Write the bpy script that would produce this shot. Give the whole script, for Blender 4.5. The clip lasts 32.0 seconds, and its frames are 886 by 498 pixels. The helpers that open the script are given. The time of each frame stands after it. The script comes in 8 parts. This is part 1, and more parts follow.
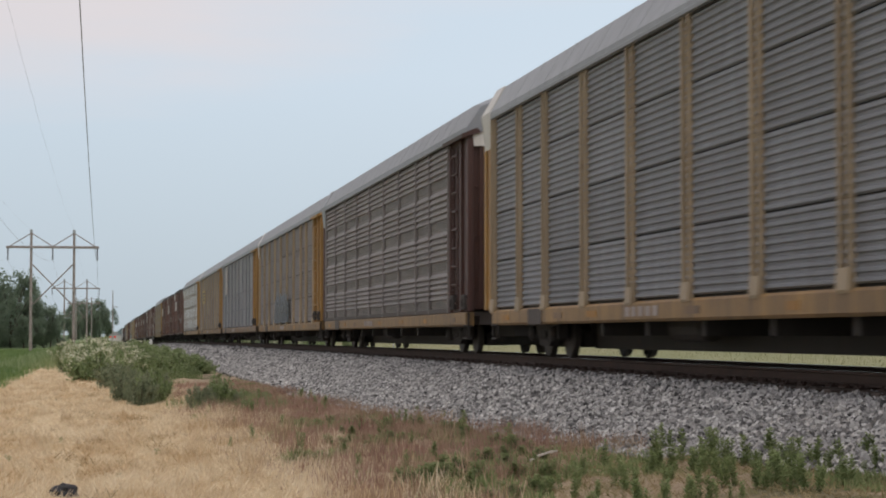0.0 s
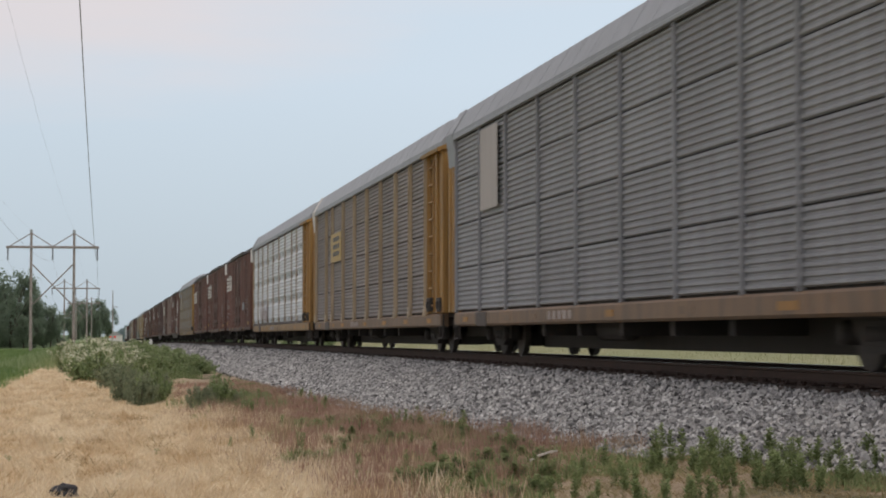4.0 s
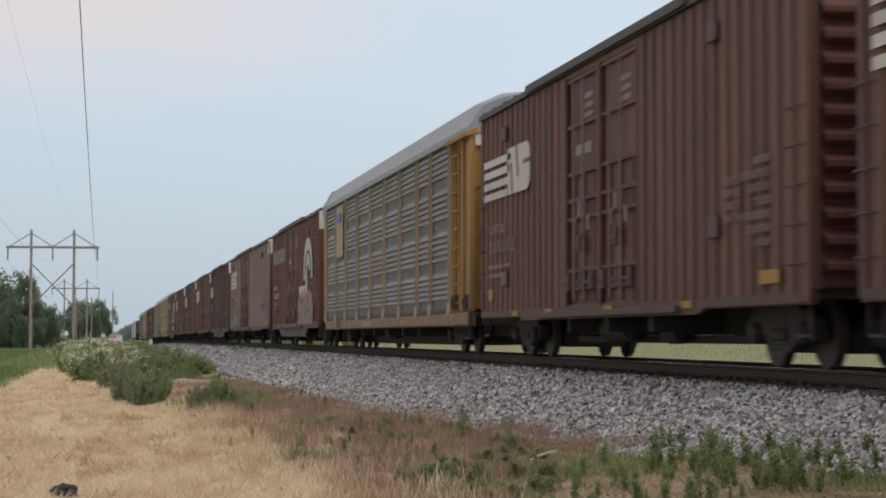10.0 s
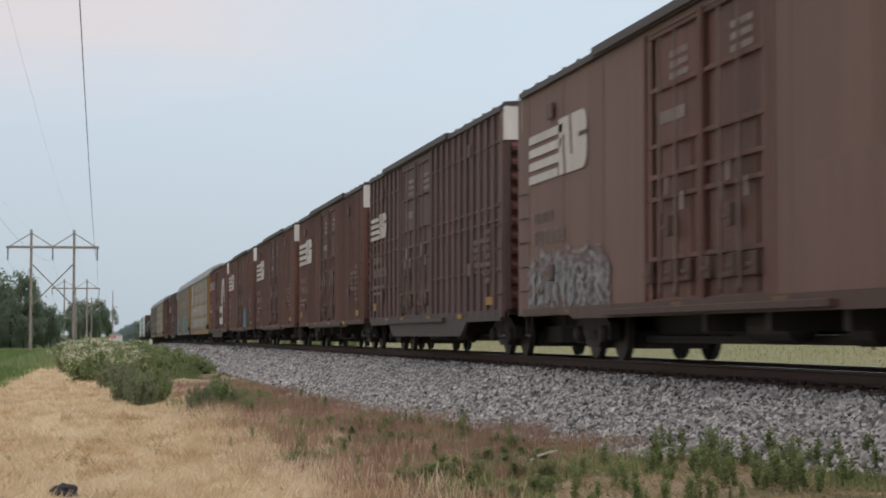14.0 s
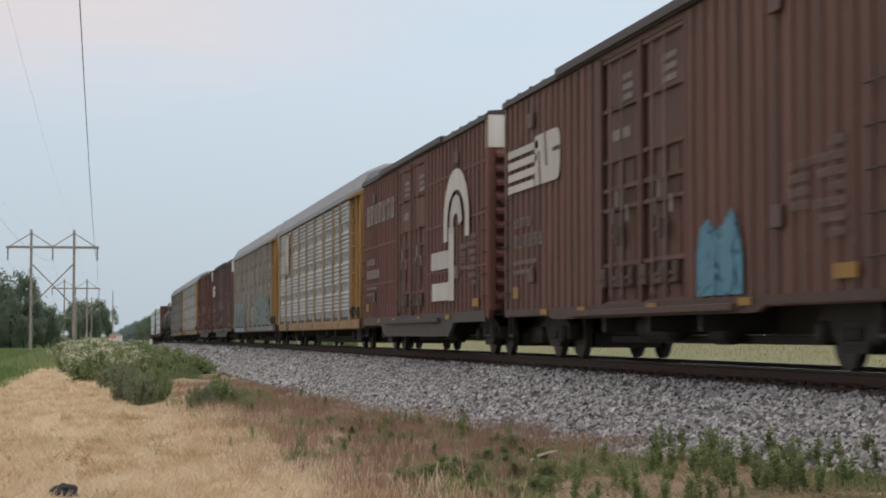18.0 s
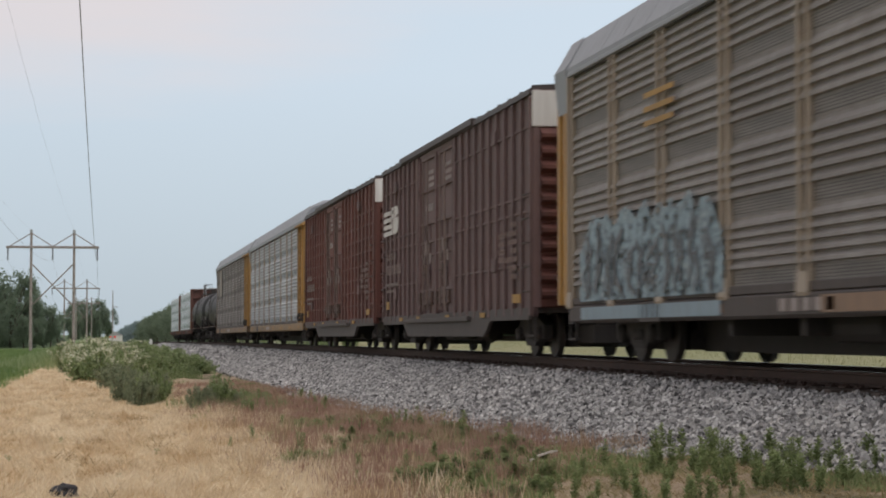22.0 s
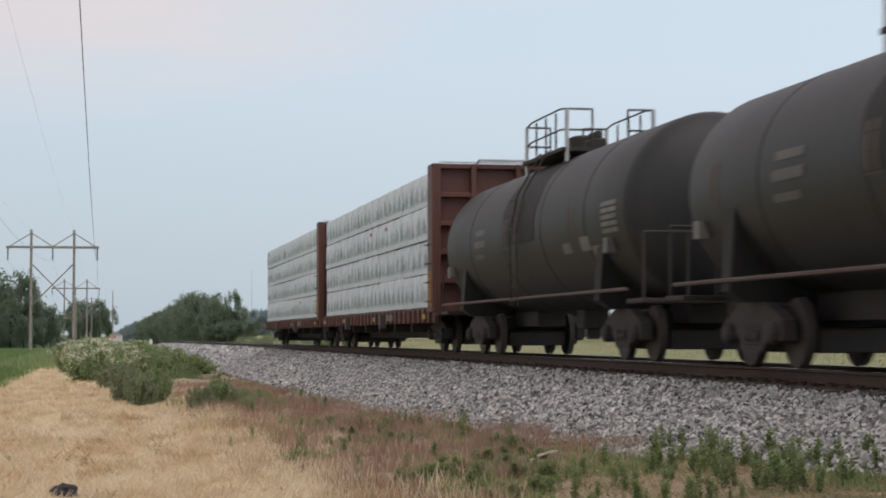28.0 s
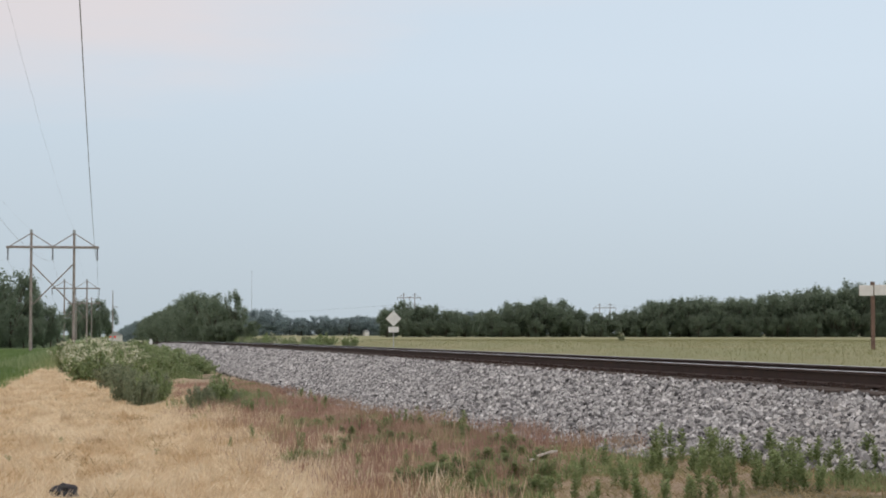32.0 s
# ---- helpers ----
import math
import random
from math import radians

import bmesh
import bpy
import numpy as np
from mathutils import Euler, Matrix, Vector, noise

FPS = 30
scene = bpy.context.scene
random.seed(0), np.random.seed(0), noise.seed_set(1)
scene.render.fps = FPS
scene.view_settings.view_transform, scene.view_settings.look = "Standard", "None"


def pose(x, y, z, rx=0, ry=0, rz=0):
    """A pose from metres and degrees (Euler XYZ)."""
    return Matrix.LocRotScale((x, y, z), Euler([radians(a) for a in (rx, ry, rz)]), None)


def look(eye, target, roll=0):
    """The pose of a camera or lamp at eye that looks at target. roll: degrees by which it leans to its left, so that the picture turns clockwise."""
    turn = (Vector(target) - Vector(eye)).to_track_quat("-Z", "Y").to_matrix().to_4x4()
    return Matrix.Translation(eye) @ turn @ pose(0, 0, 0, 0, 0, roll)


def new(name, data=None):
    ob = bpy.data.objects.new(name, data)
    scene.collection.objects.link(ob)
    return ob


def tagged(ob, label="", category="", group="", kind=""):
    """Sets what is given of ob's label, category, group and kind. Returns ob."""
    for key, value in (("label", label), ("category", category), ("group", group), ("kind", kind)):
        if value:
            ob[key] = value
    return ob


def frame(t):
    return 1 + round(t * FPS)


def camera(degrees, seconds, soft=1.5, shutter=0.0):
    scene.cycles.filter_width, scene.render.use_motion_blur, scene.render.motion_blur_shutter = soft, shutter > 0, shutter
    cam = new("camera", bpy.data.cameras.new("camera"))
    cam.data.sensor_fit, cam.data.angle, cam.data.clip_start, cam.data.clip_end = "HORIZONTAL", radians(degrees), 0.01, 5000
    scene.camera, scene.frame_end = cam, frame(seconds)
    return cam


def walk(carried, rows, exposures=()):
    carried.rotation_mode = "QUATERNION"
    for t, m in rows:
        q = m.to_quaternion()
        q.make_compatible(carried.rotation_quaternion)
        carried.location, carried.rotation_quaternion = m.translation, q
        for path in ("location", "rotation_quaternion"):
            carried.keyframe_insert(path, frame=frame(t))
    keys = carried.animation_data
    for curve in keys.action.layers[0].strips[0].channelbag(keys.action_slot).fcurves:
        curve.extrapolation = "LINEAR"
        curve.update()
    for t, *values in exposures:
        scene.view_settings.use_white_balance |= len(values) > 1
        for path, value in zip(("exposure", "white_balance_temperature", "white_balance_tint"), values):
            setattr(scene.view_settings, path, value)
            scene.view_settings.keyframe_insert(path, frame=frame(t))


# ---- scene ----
# ---------------------------------------------------------------- camera
EYE = Vector((0.0, 0.0, 2.10))
AZ, TILT = radians(10.03), radians(2.50)
cam = camera(25.58, 32.0, soft=1.85, shutter=0.32)
AIM = EYE + Vector((math.sin(AZ), math.cos(AZ), math.tan(TILT)))
walk(cam, [(0.0, look(EYE, AIM)), (32.0, look(EYE, AIM))], exposures=[(0.0, 0.0), (32.0, 0.0)])

# ---------------------------------------------------------------- world and light
SUN_EL, SUN_AZ = radians(60), radians(174)     # thin overcast, the light comes from high up behind the camera
world = bpy.data.worlds.new("sky")
scene.world = world
world.use_nodes = True


def sky_nodes():
    nt = world.node_tree
    nt.nodes.clear()
    n = nt.nodes.new
    out, bg = n("ShaderNodeOutputWorld"), n("ShaderNodeBackground")
    sky = n("ShaderNodeTexSky")
    sky.sky_type, sky.sun_disc = "NISHITA", False
    sky.sun_elevation, sky.sun_rotation = SUN_EL, SUN_AZ
    sky.air_density, sky.dust_density, sky.ozone_density = 1.0, 4.0, 1.0
    scale = n("ShaderNodeMix")
    scale.data_type, scale.blend_type = "RGBA", "MULTIPLY"
    scale.inputs[0].default_value = 1.0
    nt.links.new(sky.outputs[0], scale.inputs[6])
    scale.inputs[7].default_value = (0.10, 0.10, 0.10, 1)
    # veil of high cloud: pale blue, paler low down, with pinkish streaks
    tc, sep = n("ShaderNodeTexCoord"), n("ShaderNodeSeparateXYZ")
    nt.links.new(tc.outputs["Generated"], sep.inputs[0])
    ramp = n("ShaderNodeValToRGB")
    el = ramp.color_ramp.elements
    el[0].position, el[0].color = 0.0, (0.52, 0.60, 0.66, 1)
    el[1].position, el[1].color = 0.5, (0.62, 0.72, 0.83, 1)
    for p, c in ((0.06, (0.565, 0.655, 0.735, 1)), (0.13, (0.62, 0.715, 0.81, 1))):
        e = el.new(p)
        e.color = c
    nt.links.new(sep.outputs[2], ramp.inputs[0])
    mp = n("ShaderNodeMapping")
    mp.inputs["Scale"].default_value = (1.6, 1.6, 9.0)
    mp.inputs["Rotation"].default_value = (radians(8), radians(-14), 0)
    nt.links.new(tc.outputs["Generated"], mp.inputs[0])
    ns = n("ShaderNodeTexNoise")
    ns.inputs["Scale"].default_value, ns.inputs["Detail"].default_value = 2.2, 6
    ns.inputs["Roughness"].default_value = 0.5
    nt.links.new(mp.outputs[0], ns.inputs["Vector"])
    # a sheet of cirrus whose edge slants down to the left of the line
    dot = n("ShaderNodeVectorMath")
    dot.operation = "DOT_PRODUCT"
    dot.inputs[1].default_value = (-0.17 * math.cos(AZ), 0.17 * math.sin(AZ), 1.0)
    nt.links.new(tc.outputs["Generated"], dot.inputs[0])
    add = n("ShaderNodeMath")
    add.operation = "MULTIPLY_ADD"
    nt.links.new(ns.outputs[0], add.inputs[0])
    add.inputs[1].default_value = 0.10
    nt.links.new(dot.outputs["Value"], add.inputs[2])
    cr = n("ShaderNodeMapRange")
    cr.interpolation_type = "SMOOTHSTEP"
    cr.inputs[1].default_value, cr.inputs[2].default_value = 0.196, 0.245
    nt.links.new(add.outputs[0], cr.inputs[0])
    mix = n("ShaderNodeMix")
    mix.data_type = "RGBA"
    nt.links.new(cr.outputs[0], mix.inputs[0])
    nt.links.new(ramp.outputs[0], mix.inputs[6])
    mix.inputs[7].default_value = (0.76, 0.71, 0.725, 1)
    veil = n("ShaderNodeMix")
    veil.data_type = "RGBA"
    veil.inputs[0].default_value = 0.88
    nt.links.new(scale.outputs[2], veil.inputs[6])
    nt.links.new(mix.outputs[2], veil.inputs[7])
    nt.links.new(veil.outputs[2], bg.inputs[0])
    # the veil is a little brighter beyond the line than behind the fields
    half = n("ShaderNodeMapRange")
    half.inputs[1].default_value, half.inputs[2].default_value = -1.0, 1.0
    nt.links.new(sep.outputs[0], half.inputs[0])
    side = n("ShaderNodeValToRGB")
    el = side.color_ramp.elements
    el[0].position, el[0].color = 0.0, (0.36, 0.36, 0.36, 1)
    el[1].position, el[1].color = 1.0, (0.78, 0.78, 0.78, 1)
    for p, v in ((0.45, 0.52), (0.70, 0.56)):
        el.new(p).color = (v, v, v, 1)
    nt.links.new(half.outputs[0], side.inputs[0])
    twice = n("ShaderNodeMath")
    twice.operation = "MULTIPLY"
    nt.links.new(side.outputs[0], twice.inputs[0])
    twice.inputs[1].default_value = 2.0
    nt.links.new(twice.outputs[0], bg.inputs[1])
    nt.links.new(bg.outputs[0], out.inputs[0])


sky_nodes()
sun = new("sun", bpy.data.lights.new("sun", "SUN"))
sun.data.energy, sun.data.angle, sun.data.color = 0.75, radians(30), (1.0, 0.93, 0.83)
sun.matrix_world = look(Vector((0, 0, 50)), Vector((0, 0, 50)) - Vector((math.sin(SUN_AZ) * math.cos(SUN_EL), math.cos(SUN_AZ) * math.cos(SUN_EL), math.sin(SUN_EL))))

# ---------------------------------------------------------------- plan
TRACK_X = 9.6          # centre line of the track, which runs along +y
RAIL_Z = 1.66          # top of the rails
GAUGE = 0.7525         # half of the distance between the rail heads
SPEED = 20.88          # the train comes towards the camera, m/s


def drop(y):
    """How far the line has sunk below its level beside the camera."""
    if y <= 0:
        return 0.0
    if y < 290:
        return -8.3e-6 * y * y
    return -0.698 - 0.0048 * (y - 290)


def smooth(a, b, v):
    v = min(1.0, max(0.0, (v - a) / (b - a)))
    return v * v * (3 - 2 * v)


def ground_z(x, y):
    """Level of the ground: verge and fields left of the line, the bank, the field beyond."""
    ya = max(y, -40.0)
    toe = 0.20 + 0.95 * math.exp(-(ya - 5) / 28)
    field = 0.05 + 0.45 * math.exp(-ya / 50)
    if ya > 150:
        toe += drop(ya) * 0.3
    bed = RAIL_Z - 0.30 + drop(ya)
    half = abs(x - TRACK_X)
    if x < TRACK_X:
        shoulder = bed - max(0.0, half - 1.55) / 1.8
        flat = field + (toe - field) * smooth(0.5, 6.6, x)
        flat += 0.05 * noise.noise(Vector((x * 0.35, y * 0.35, 0))) * smooth(8.5, 6, x)
        if -20 < x < 8 and 5 < y < 200:
            low = smooth(7.5, 4, x) * smooth(200, 60, y)
            flat += (0.13 * noise.noise(Vector((x * 0.9, y * 0.55, 4))) + 0.08 * noise.noise(Vector((x * 2.3, y * 1.0, 8)))) * low
            # rolls of mown straw
            flat += 0.085 * abs(noise.noise(Vector((x * 1.5 + 0.35 * y, y * 0.42, 21)))) * smooth(3.2, 1.6, x) * low
        return max(shoulder - 0.05, flat)
    r = math.hypot(x, y)
    shoulder = bed - max(0.0, half - 1.55) / 1.8
    far = 1.28 + 0.26 * smooth(50, 135, r) - 0.1 * smooth(150, 300, r)
    near = 0.75 + drop(ya)
    flat = near + (far - near) * smooth(14, 26 + 0.02 * max(0, y), x)
    return max(shoulder - 0.05, flat)

# ---------------------------------------------------------------- materials
def mat(name, build):
    m = bpy.data.materials.new(name)
    m.use_nodes = True
    nt = m.node_tree
    build(nt, nt.nodes["Principled BSDF"])
    return m


def node(nt, kind, **values):
    n = nt.nodes.new(kind)
    for k, v in values.items():
        n.inputs[k.replace("_", " ")].default_value = v
    return n


def coords(nt, scale=(1, 1, 1), which="Object"):
    tc, mp = nt.nodes.new("ShaderNodeTexCoord"), nt.nodes.new("ShaderNodeMapping")
    mp.inputs["Scale"].default_value = scale
    nt.links.new(tc.outputs[which], mp.inputs[0])
    return mp.outputs[0]


def noise_fac(nt, vec, scale, detail=4.0, lo=0.35, hi=0.65, rough=0.6):
    ns = node(nt, "ShaderNodeTexNoise", Scale=scale, Detail=detail, Roughness=rough)
    nt.links.new(vec, ns.inputs["Vector"])
    r = nt.nodes.new("ShaderNodeMapRange")
    r.inputs[1].default_value, r.inputs[2].default_value = lo, hi
    nt.links.new(ns.outputs[0], r.inputs[0])
    return r.outputs[0]


def blend(nt, fac, a, b, mode="MIX"):
    m = nt.nodes.new("ShaderNodeMix")
    m.data_type, m.blend_type = "RGBA", mode
    for sock, v in ((m.inputs[0], fac), (m.inputs[6], a), (m.inputs[7], b)):
        if isinstance(v, (int, float)):
            sock.default_value = v
        elif isinstance(v, tuple):
            sock.default_value = (*v, 1) if len(v) == 3 else v
        else:
            nt.links.new(v, sock)
    return m.outputs[2]


def bump(nt, bsdf, height, strength=0.4, distance=0.02):
    b = node(nt, "ShaderNodeBump", Strength=strength, Distance=distance)
    nt.links.new(height, b.inputs["Height"])
    nt.links.new(b.outputs[0], bsdf.inputs["Normal"])


def painted(name, base, grime=(0.06, 0.05, 0.045), amount=0.45, rough=0.55, streak=(3.0, 3.0, 0.35), rust=(0.16, 0.07, 0.03), rusty=0.25, metal=0.0, vary=0.12):
    """Weathered paint: blotches, streaks running down, rust spots; varies from piece to piece."""
    def build(nt, p):
        info = nt.nodes.new("ShaderNodeObjectInfo")

        def shifted(scale):
            """Coordinates moved on from piece to piece, so that no two wear alike."""
            far = nt.nodes.new("ShaderNodeMath")
            far.operation = "MULTIPLY"
            nt.links.new(info.outputs["Random"], far.inputs[0])
            far.inputs[1].default_value = 61.0
            add = nt.nodes.new("ShaderNodeVectorMath")
            add.operation = "ADD"
            nt.links.new(coords(nt, scale), add.inputs[0])
            nt.links.new(far.outputs[0], add.inputs[1])
            return add.outputs[0]
        v, w = shifted(streak), shifted((1, 1, 1))
        hsv = nt.nodes.new("ShaderNodeHueSaturation")
        hsv.inputs["Color"].default_value = (*base, 1)
        r = nt.nodes.new("ShaderNodeMapRange")
        r.inputs[3].default_value, r.inputs[4].default_value = 1 - vary, 1 + vary
        nt.links.new(info.outputs["Random"], r.inputs[0])
        nt.links.new(r.outputs[0], hsv.inputs["Value"])
        f1 = noise_fac(nt, v, 1.6, 6, 0.42, 0.72)
        f2 = noise_fac(nt, w, 0.55, 3, 0.35, 0.75)
        f3 = noise_fac(nt, w, 5.0, 8, 0.60, 0.70)
        k1 = nt.nodes.new("ShaderNodeMath")
        k1.operation = "MULTIPLY"
        nt.links.new(f1, k1.inputs[0])
        k1.inputs[1].default_value = amount
        c = blend(nt, k1.outputs[0], hsv.outputs[0], grime)
        k2 = nt.nodes.new("ShaderNodeMath")
        k2.operation = "MULTIPLY"
        nt.links.new(f2, k2.inputs[0])
        k2.inputs[1].default_value = amount * 0.5
        c = blend(nt, k2.outputs[0], c, grime)
        k3 = nt.nodes.new("ShaderNodeMath")
        k3.operation = "MULTIPLY"
        nt.links.new(f3, k3.inputs[0])
        k3.inputs[1].default_value = rusty
        c = blend(nt, k3.outputs[0], c, rust)
        nt.links.new(c, p.inputs["Base Color"])
        p.inputs["Roughness"].default_value = rough
        p.inputs["Metallic"].default_value = metal
        bump(nt, p, noise_fac(nt, w, 30, 3, 0.3, 0.7), 0.15, 0.004)
    return mat(name, build)


def plain(name, base, rough=0.7, spread=0.25, scale=4.0, metal=0.0, island=False):
    def build(nt, p):
        v = coords(nt)
        f = noise_fac(nt, v, scale, 5, 0.3, 0.7)
        dark = tuple(c * (1 - spread) for c in base)
        light = tuple(min(1, c * (1 + spread)) for c in base)
        c = blend(nt, f, dark, light)
        if island:
            g = nt.nodes.new("ShaderNodeNewGeometry")
            h = nt.nodes.new("ShaderNodeHueSaturation")
            r = nt.nodes.new("ShaderNodeMapRange")
            r.inputs[3].default_value, r.inputs[4].default_value = 0.6, 1.4
            nt.links.new(g.outputs["Random Per Island"], r.inputs[0])
            nt.links.new(r.outputs[0], h.inputs["Value"])
            nt.links.new(c, h.inputs["Color"])
            c = h.outputs[0]
        nt.links.new(c, p.inputs["Base Color"])
        p.inputs["Roughness"].default_value, p.inputs["Metallic"].default_value = rough, metal
    return mat(name, build)


def island_ramp(name, colours, rough=0.8, clump=0.0, translucent=0.0):
    """Blades, leaves and stones: one of several colours for each piece; leaves let some light through."""
    def build(nt, p):
        g = nt.nodes.new("ShaderNodeNewGeometry")
        ramp = nt.nodes.new("ShaderNodeValToRGB")
        el = ramp.color_ramp.elements
        while len(el) < len(colours):
            el.new(0.5)
        for i, c in enumerate(colours):
            el[i].position, el[i].color = i / max(1, len(colours) - 1), (*c, 1)
        nt.links.new(g.outputs["Random Per Island"], ramp.inputs[0])
        c = ramp.outputs[0]
        if clump:
            f = noise_fac(nt, coords(nt), clump, 4, 0.4, 0.7)
            c = blend(nt, f, c, blend(nt, 1.0, c, (0.80, 0.72, 0.63), "MULTIPLY"))
        nt.links.new(c, p.inputs["Base Color"])
        p.inputs["Roughness"].default_value = rough
        p.inputs["Specular IOR Level"].default_value = 0.25
        if translucent:
            t = nt.nodes.new("ShaderNodeBsdfTranslucent")
            nt.links.new(c, t.inputs["Color"])
            m = nt.nodes.new("ShaderNodeMixShader")
            m.inputs[0].default_value = translucent
            nt.links.new(p.outputs[0], m.inputs[1])
            nt.links.new(t.outputs[0], m.inputs[2])
            nt.links.new(m.outputs[0], nt.nodes["Material Output"].inputs["Surface"])
    return mat(name, build)


def turf(name, one, two, scale=(1.4, 0.5, 1.4), lo=0.42, hi=0.60, rough=0.8, translucent=0.45, shade=0.22):
    """Grass and straw: a colour for each blade out of one of two palettes, which take turns in patches."""
    def build(nt, p):
        g = nt.nodes.new("ShaderNodeNewGeometry")
        cols = []
        for pal in (one, two):
            ramp = nt.nodes.new("ShaderNodeValToRGB")
            el = ramp.color_ramp.elements
            while len(el) < len(pal):
                el.new(0.5)
            for i, c in enumerate(pal):
                el[i].position, el[i].color = i / (len(pal) - 1), (*c, 1)
            nt.links.new(g.outputs["Random Per Island"], ramp.inputs[0])
            cols.append(ramp.outputs[0])
        c = blend(nt, noise_fac(nt, coords(nt, scale), 1.0, 5, lo, hi, 0.65), *cols)
        k = 1 - shade
        c = blend(nt, noise_fac(nt, coords(nt, (scale[0] * 3.1, scale[1] * 3.1, 1)), 1.0, 3, 0.35, 0.7), c, blend(nt, 1.0, c, (k, k * 0.97, k * 0.92), "MULTIPLY"))
        nt.links.new(c, p.inputs["Base Color"])
        p.inputs["Roughness"].default_value, p.inputs["Specular IOR Level"].default_value = rough, 0.25
        t = nt.nodes.new("ShaderNodeBsdfTranslucent")
        nt.links.new(c, t.inputs["Color"])
        m = nt.nodes.new("ShaderNodeMixShader")
        m.inputs[0].default_value = translucent
        nt.links.new(p.outputs[0], m.inputs[1])
        nt.links.new(t.outputs[0], m.inputs[2])
        nt.links.new(m.outputs[0], nt.nodes["Material Output"].inputs["Surface"])
    return mat(name, build)


GREY_STEEL = painted("galvanised_steel", (0.50, 0.51, 0.52), grime=(0.20, 0.17, 0.15), amount=0.55, rough=0.5, rusty=0.18, metal=0.25)
BROWN_STEEL = painted("weathered_grey_brown_steel", (0.272, 0.257, 0.257), grime=(0.150, 0.133, 0.129), amount=0.6, rough=0.6, rusty=0.25)
ROOF_STEEL = painted("roof_steel", (0.31, 0.332, 0.36), grime=(0.19, 0.203, 0.22), amount=0.45, rough=0.5, rusty=0.06, metal=0.2)
WHITE_STEEL = painted("white_paint", (0.72, 0.72, 0.70), grime=(0.34, 0.30, 0.27), amount=0.4, rusty=0.15)
YELLOW = painted("rack_yellow", (0.47, 0.27, 0.075), grime=(0.15, 0.09, 0.045), amount=0.8, rusty=0.4, streak=(3.0, 3.0, 0.2))
YELLOW_DIRTY = painted("dirty_rack_yellow", (0.37, 0.225, 0.085), grime=(0.10, 0.075, 0.055), amount=0.9, rusty=0.5)
RACK_BROWN = painted("rack_brown", (0.085, 0.04, 0.035), grime=(0.05, 0.035, 0.03), amount=0.5)
BOX_BROWN = painted("boxcar_brown", (0.176, 0.079, 0.061), grime=(0.064, 0.041, 0.037), amount=0.8, streak=(2.6, 3.0, 0.12), rust=(0.23, 0.135, 0.11), rusty=0.4, vary=0.26, rough=0.64)
BOX_DARK = painted("dark_boxcar_brown", (0.160, 0.099, 0.096), grime=(0.078, 0.060, 0.059), amount=0.6, streak=(2.0, 2.4, 0.14), rusty=0.2, vary=0.26, rough=0.64)
BOX_RED = painted("red_boxcar_brown", (0.188, 0.073, 0.058), grime=(0.075, 0.041, 0.036), amount=0.75, streak=(2.6, 3.0, 0.12), rust=(0.24, 0.125, 0.105), rusty=0.4, vary=0.26, rough=0.64)
BOX_FADED = painted("faded_boxcar_brown", (0.215, 0.128, 0.106), grime=(0.135, 0.082, 0.07), amount=0.45, streak=(1.2, 1.4, 0.08), rusty=0.1, rough=0.64)
SILL_GREY = painted("sooty_sill", (0.085, 0.071, 0.067), grime=(0.045, 0.038, 0.034), amount=0.7, rusty=0.4, rough=0.64)
END_RED = painted("end_red", (0.14, 0.05, 0.04), grime=(0.05, 0.03, 0.028), amount=0.55, rusty=0.3, rough=0.64)
BLACK_GEAR = painted("sooty_running_gear", (0.048, 0.043, 0.041), grime=(0.032, 0.029, 0.028), amount=0.6, rough=0.8, rusty=0.2)
WHEEL_STEEL = painted("wheel_steel", (0.055, 0.047, 0.043), grime=(0.030, 0.026, 0.024), amount=0.5, rough=0.65, rusty=0.3)
TANK_BLACK = painted("tank_black", (0.019, 0.020, 0.023), grime=(0.031, 0.031, 0.032), amount=0.5, rough=0.55, rusty=0.05)
TANK_BAND = painted("tank_dark_band", (0.011, 0.0105, 0.011), grime=(0.02, 0.018, 0.017), amount=0.4, rough=0.72, rusty=0.08)
TANK_PALE = painted("worn_tank_lettering", (0.20, 0.195, 0.19), grime=(0.06, 0.057, 0.055), amount=0.8, rusty=0.1)
TANK_STRIPE = painted("dusty_orange_stripe", (0.14, 0.085, 0.055), grime=(0.045, 0.036, 0.03), amount=0.7, rusty=0.1)
BEAM_RED = painted("centerbeam_red", (0.125, 0.046, 0.034), grime=(0.058, 0.034, 0.028), amount=0.5, rusty=0.2)
MARK_WHITE = painted("marking_white", (0.66, 0.65, 0.62), grime=(0.34, 0.27, 0.24), amount=0.35, rusty=0.1)
MARK_DIM = painted("faded_marking", (0.25, 0.195, 0.175), grime=(0.13, 0.085, 0.075), amount=0.6, rusty=0.1)
MARK_FAINT = painted("faint_marking", (0.26, 0.19, 0.17), grime=(0.13, 0.085, 0.075), amount=0.6, rusty=0.1)
MARK_STENCIL = painted("worn_stencil_white", (0.42, 0.37, 0.35), grime=(0.18, 0.13, 0.12), amount=0.6, rusty=0.1)
MARK_YELLOW = painted("marking_yellow", (0.42, 0.235, 0.03), grime=(0.18, 0.10, 0.04), amount=0.45, rusty=0.1)
MARK_BLUE = painted("graffiti_blue", (0.10, 0.33, 0.48), grime=(0.12, 0.2, 0.27), amount=0.4, rusty=0.05)
MARK_DARK = painted("graffiti_dark", (0.10, 0.11, 0.125), grime=(0.2, 0.2, 0.2), amount=0.4, rusty=0.05)
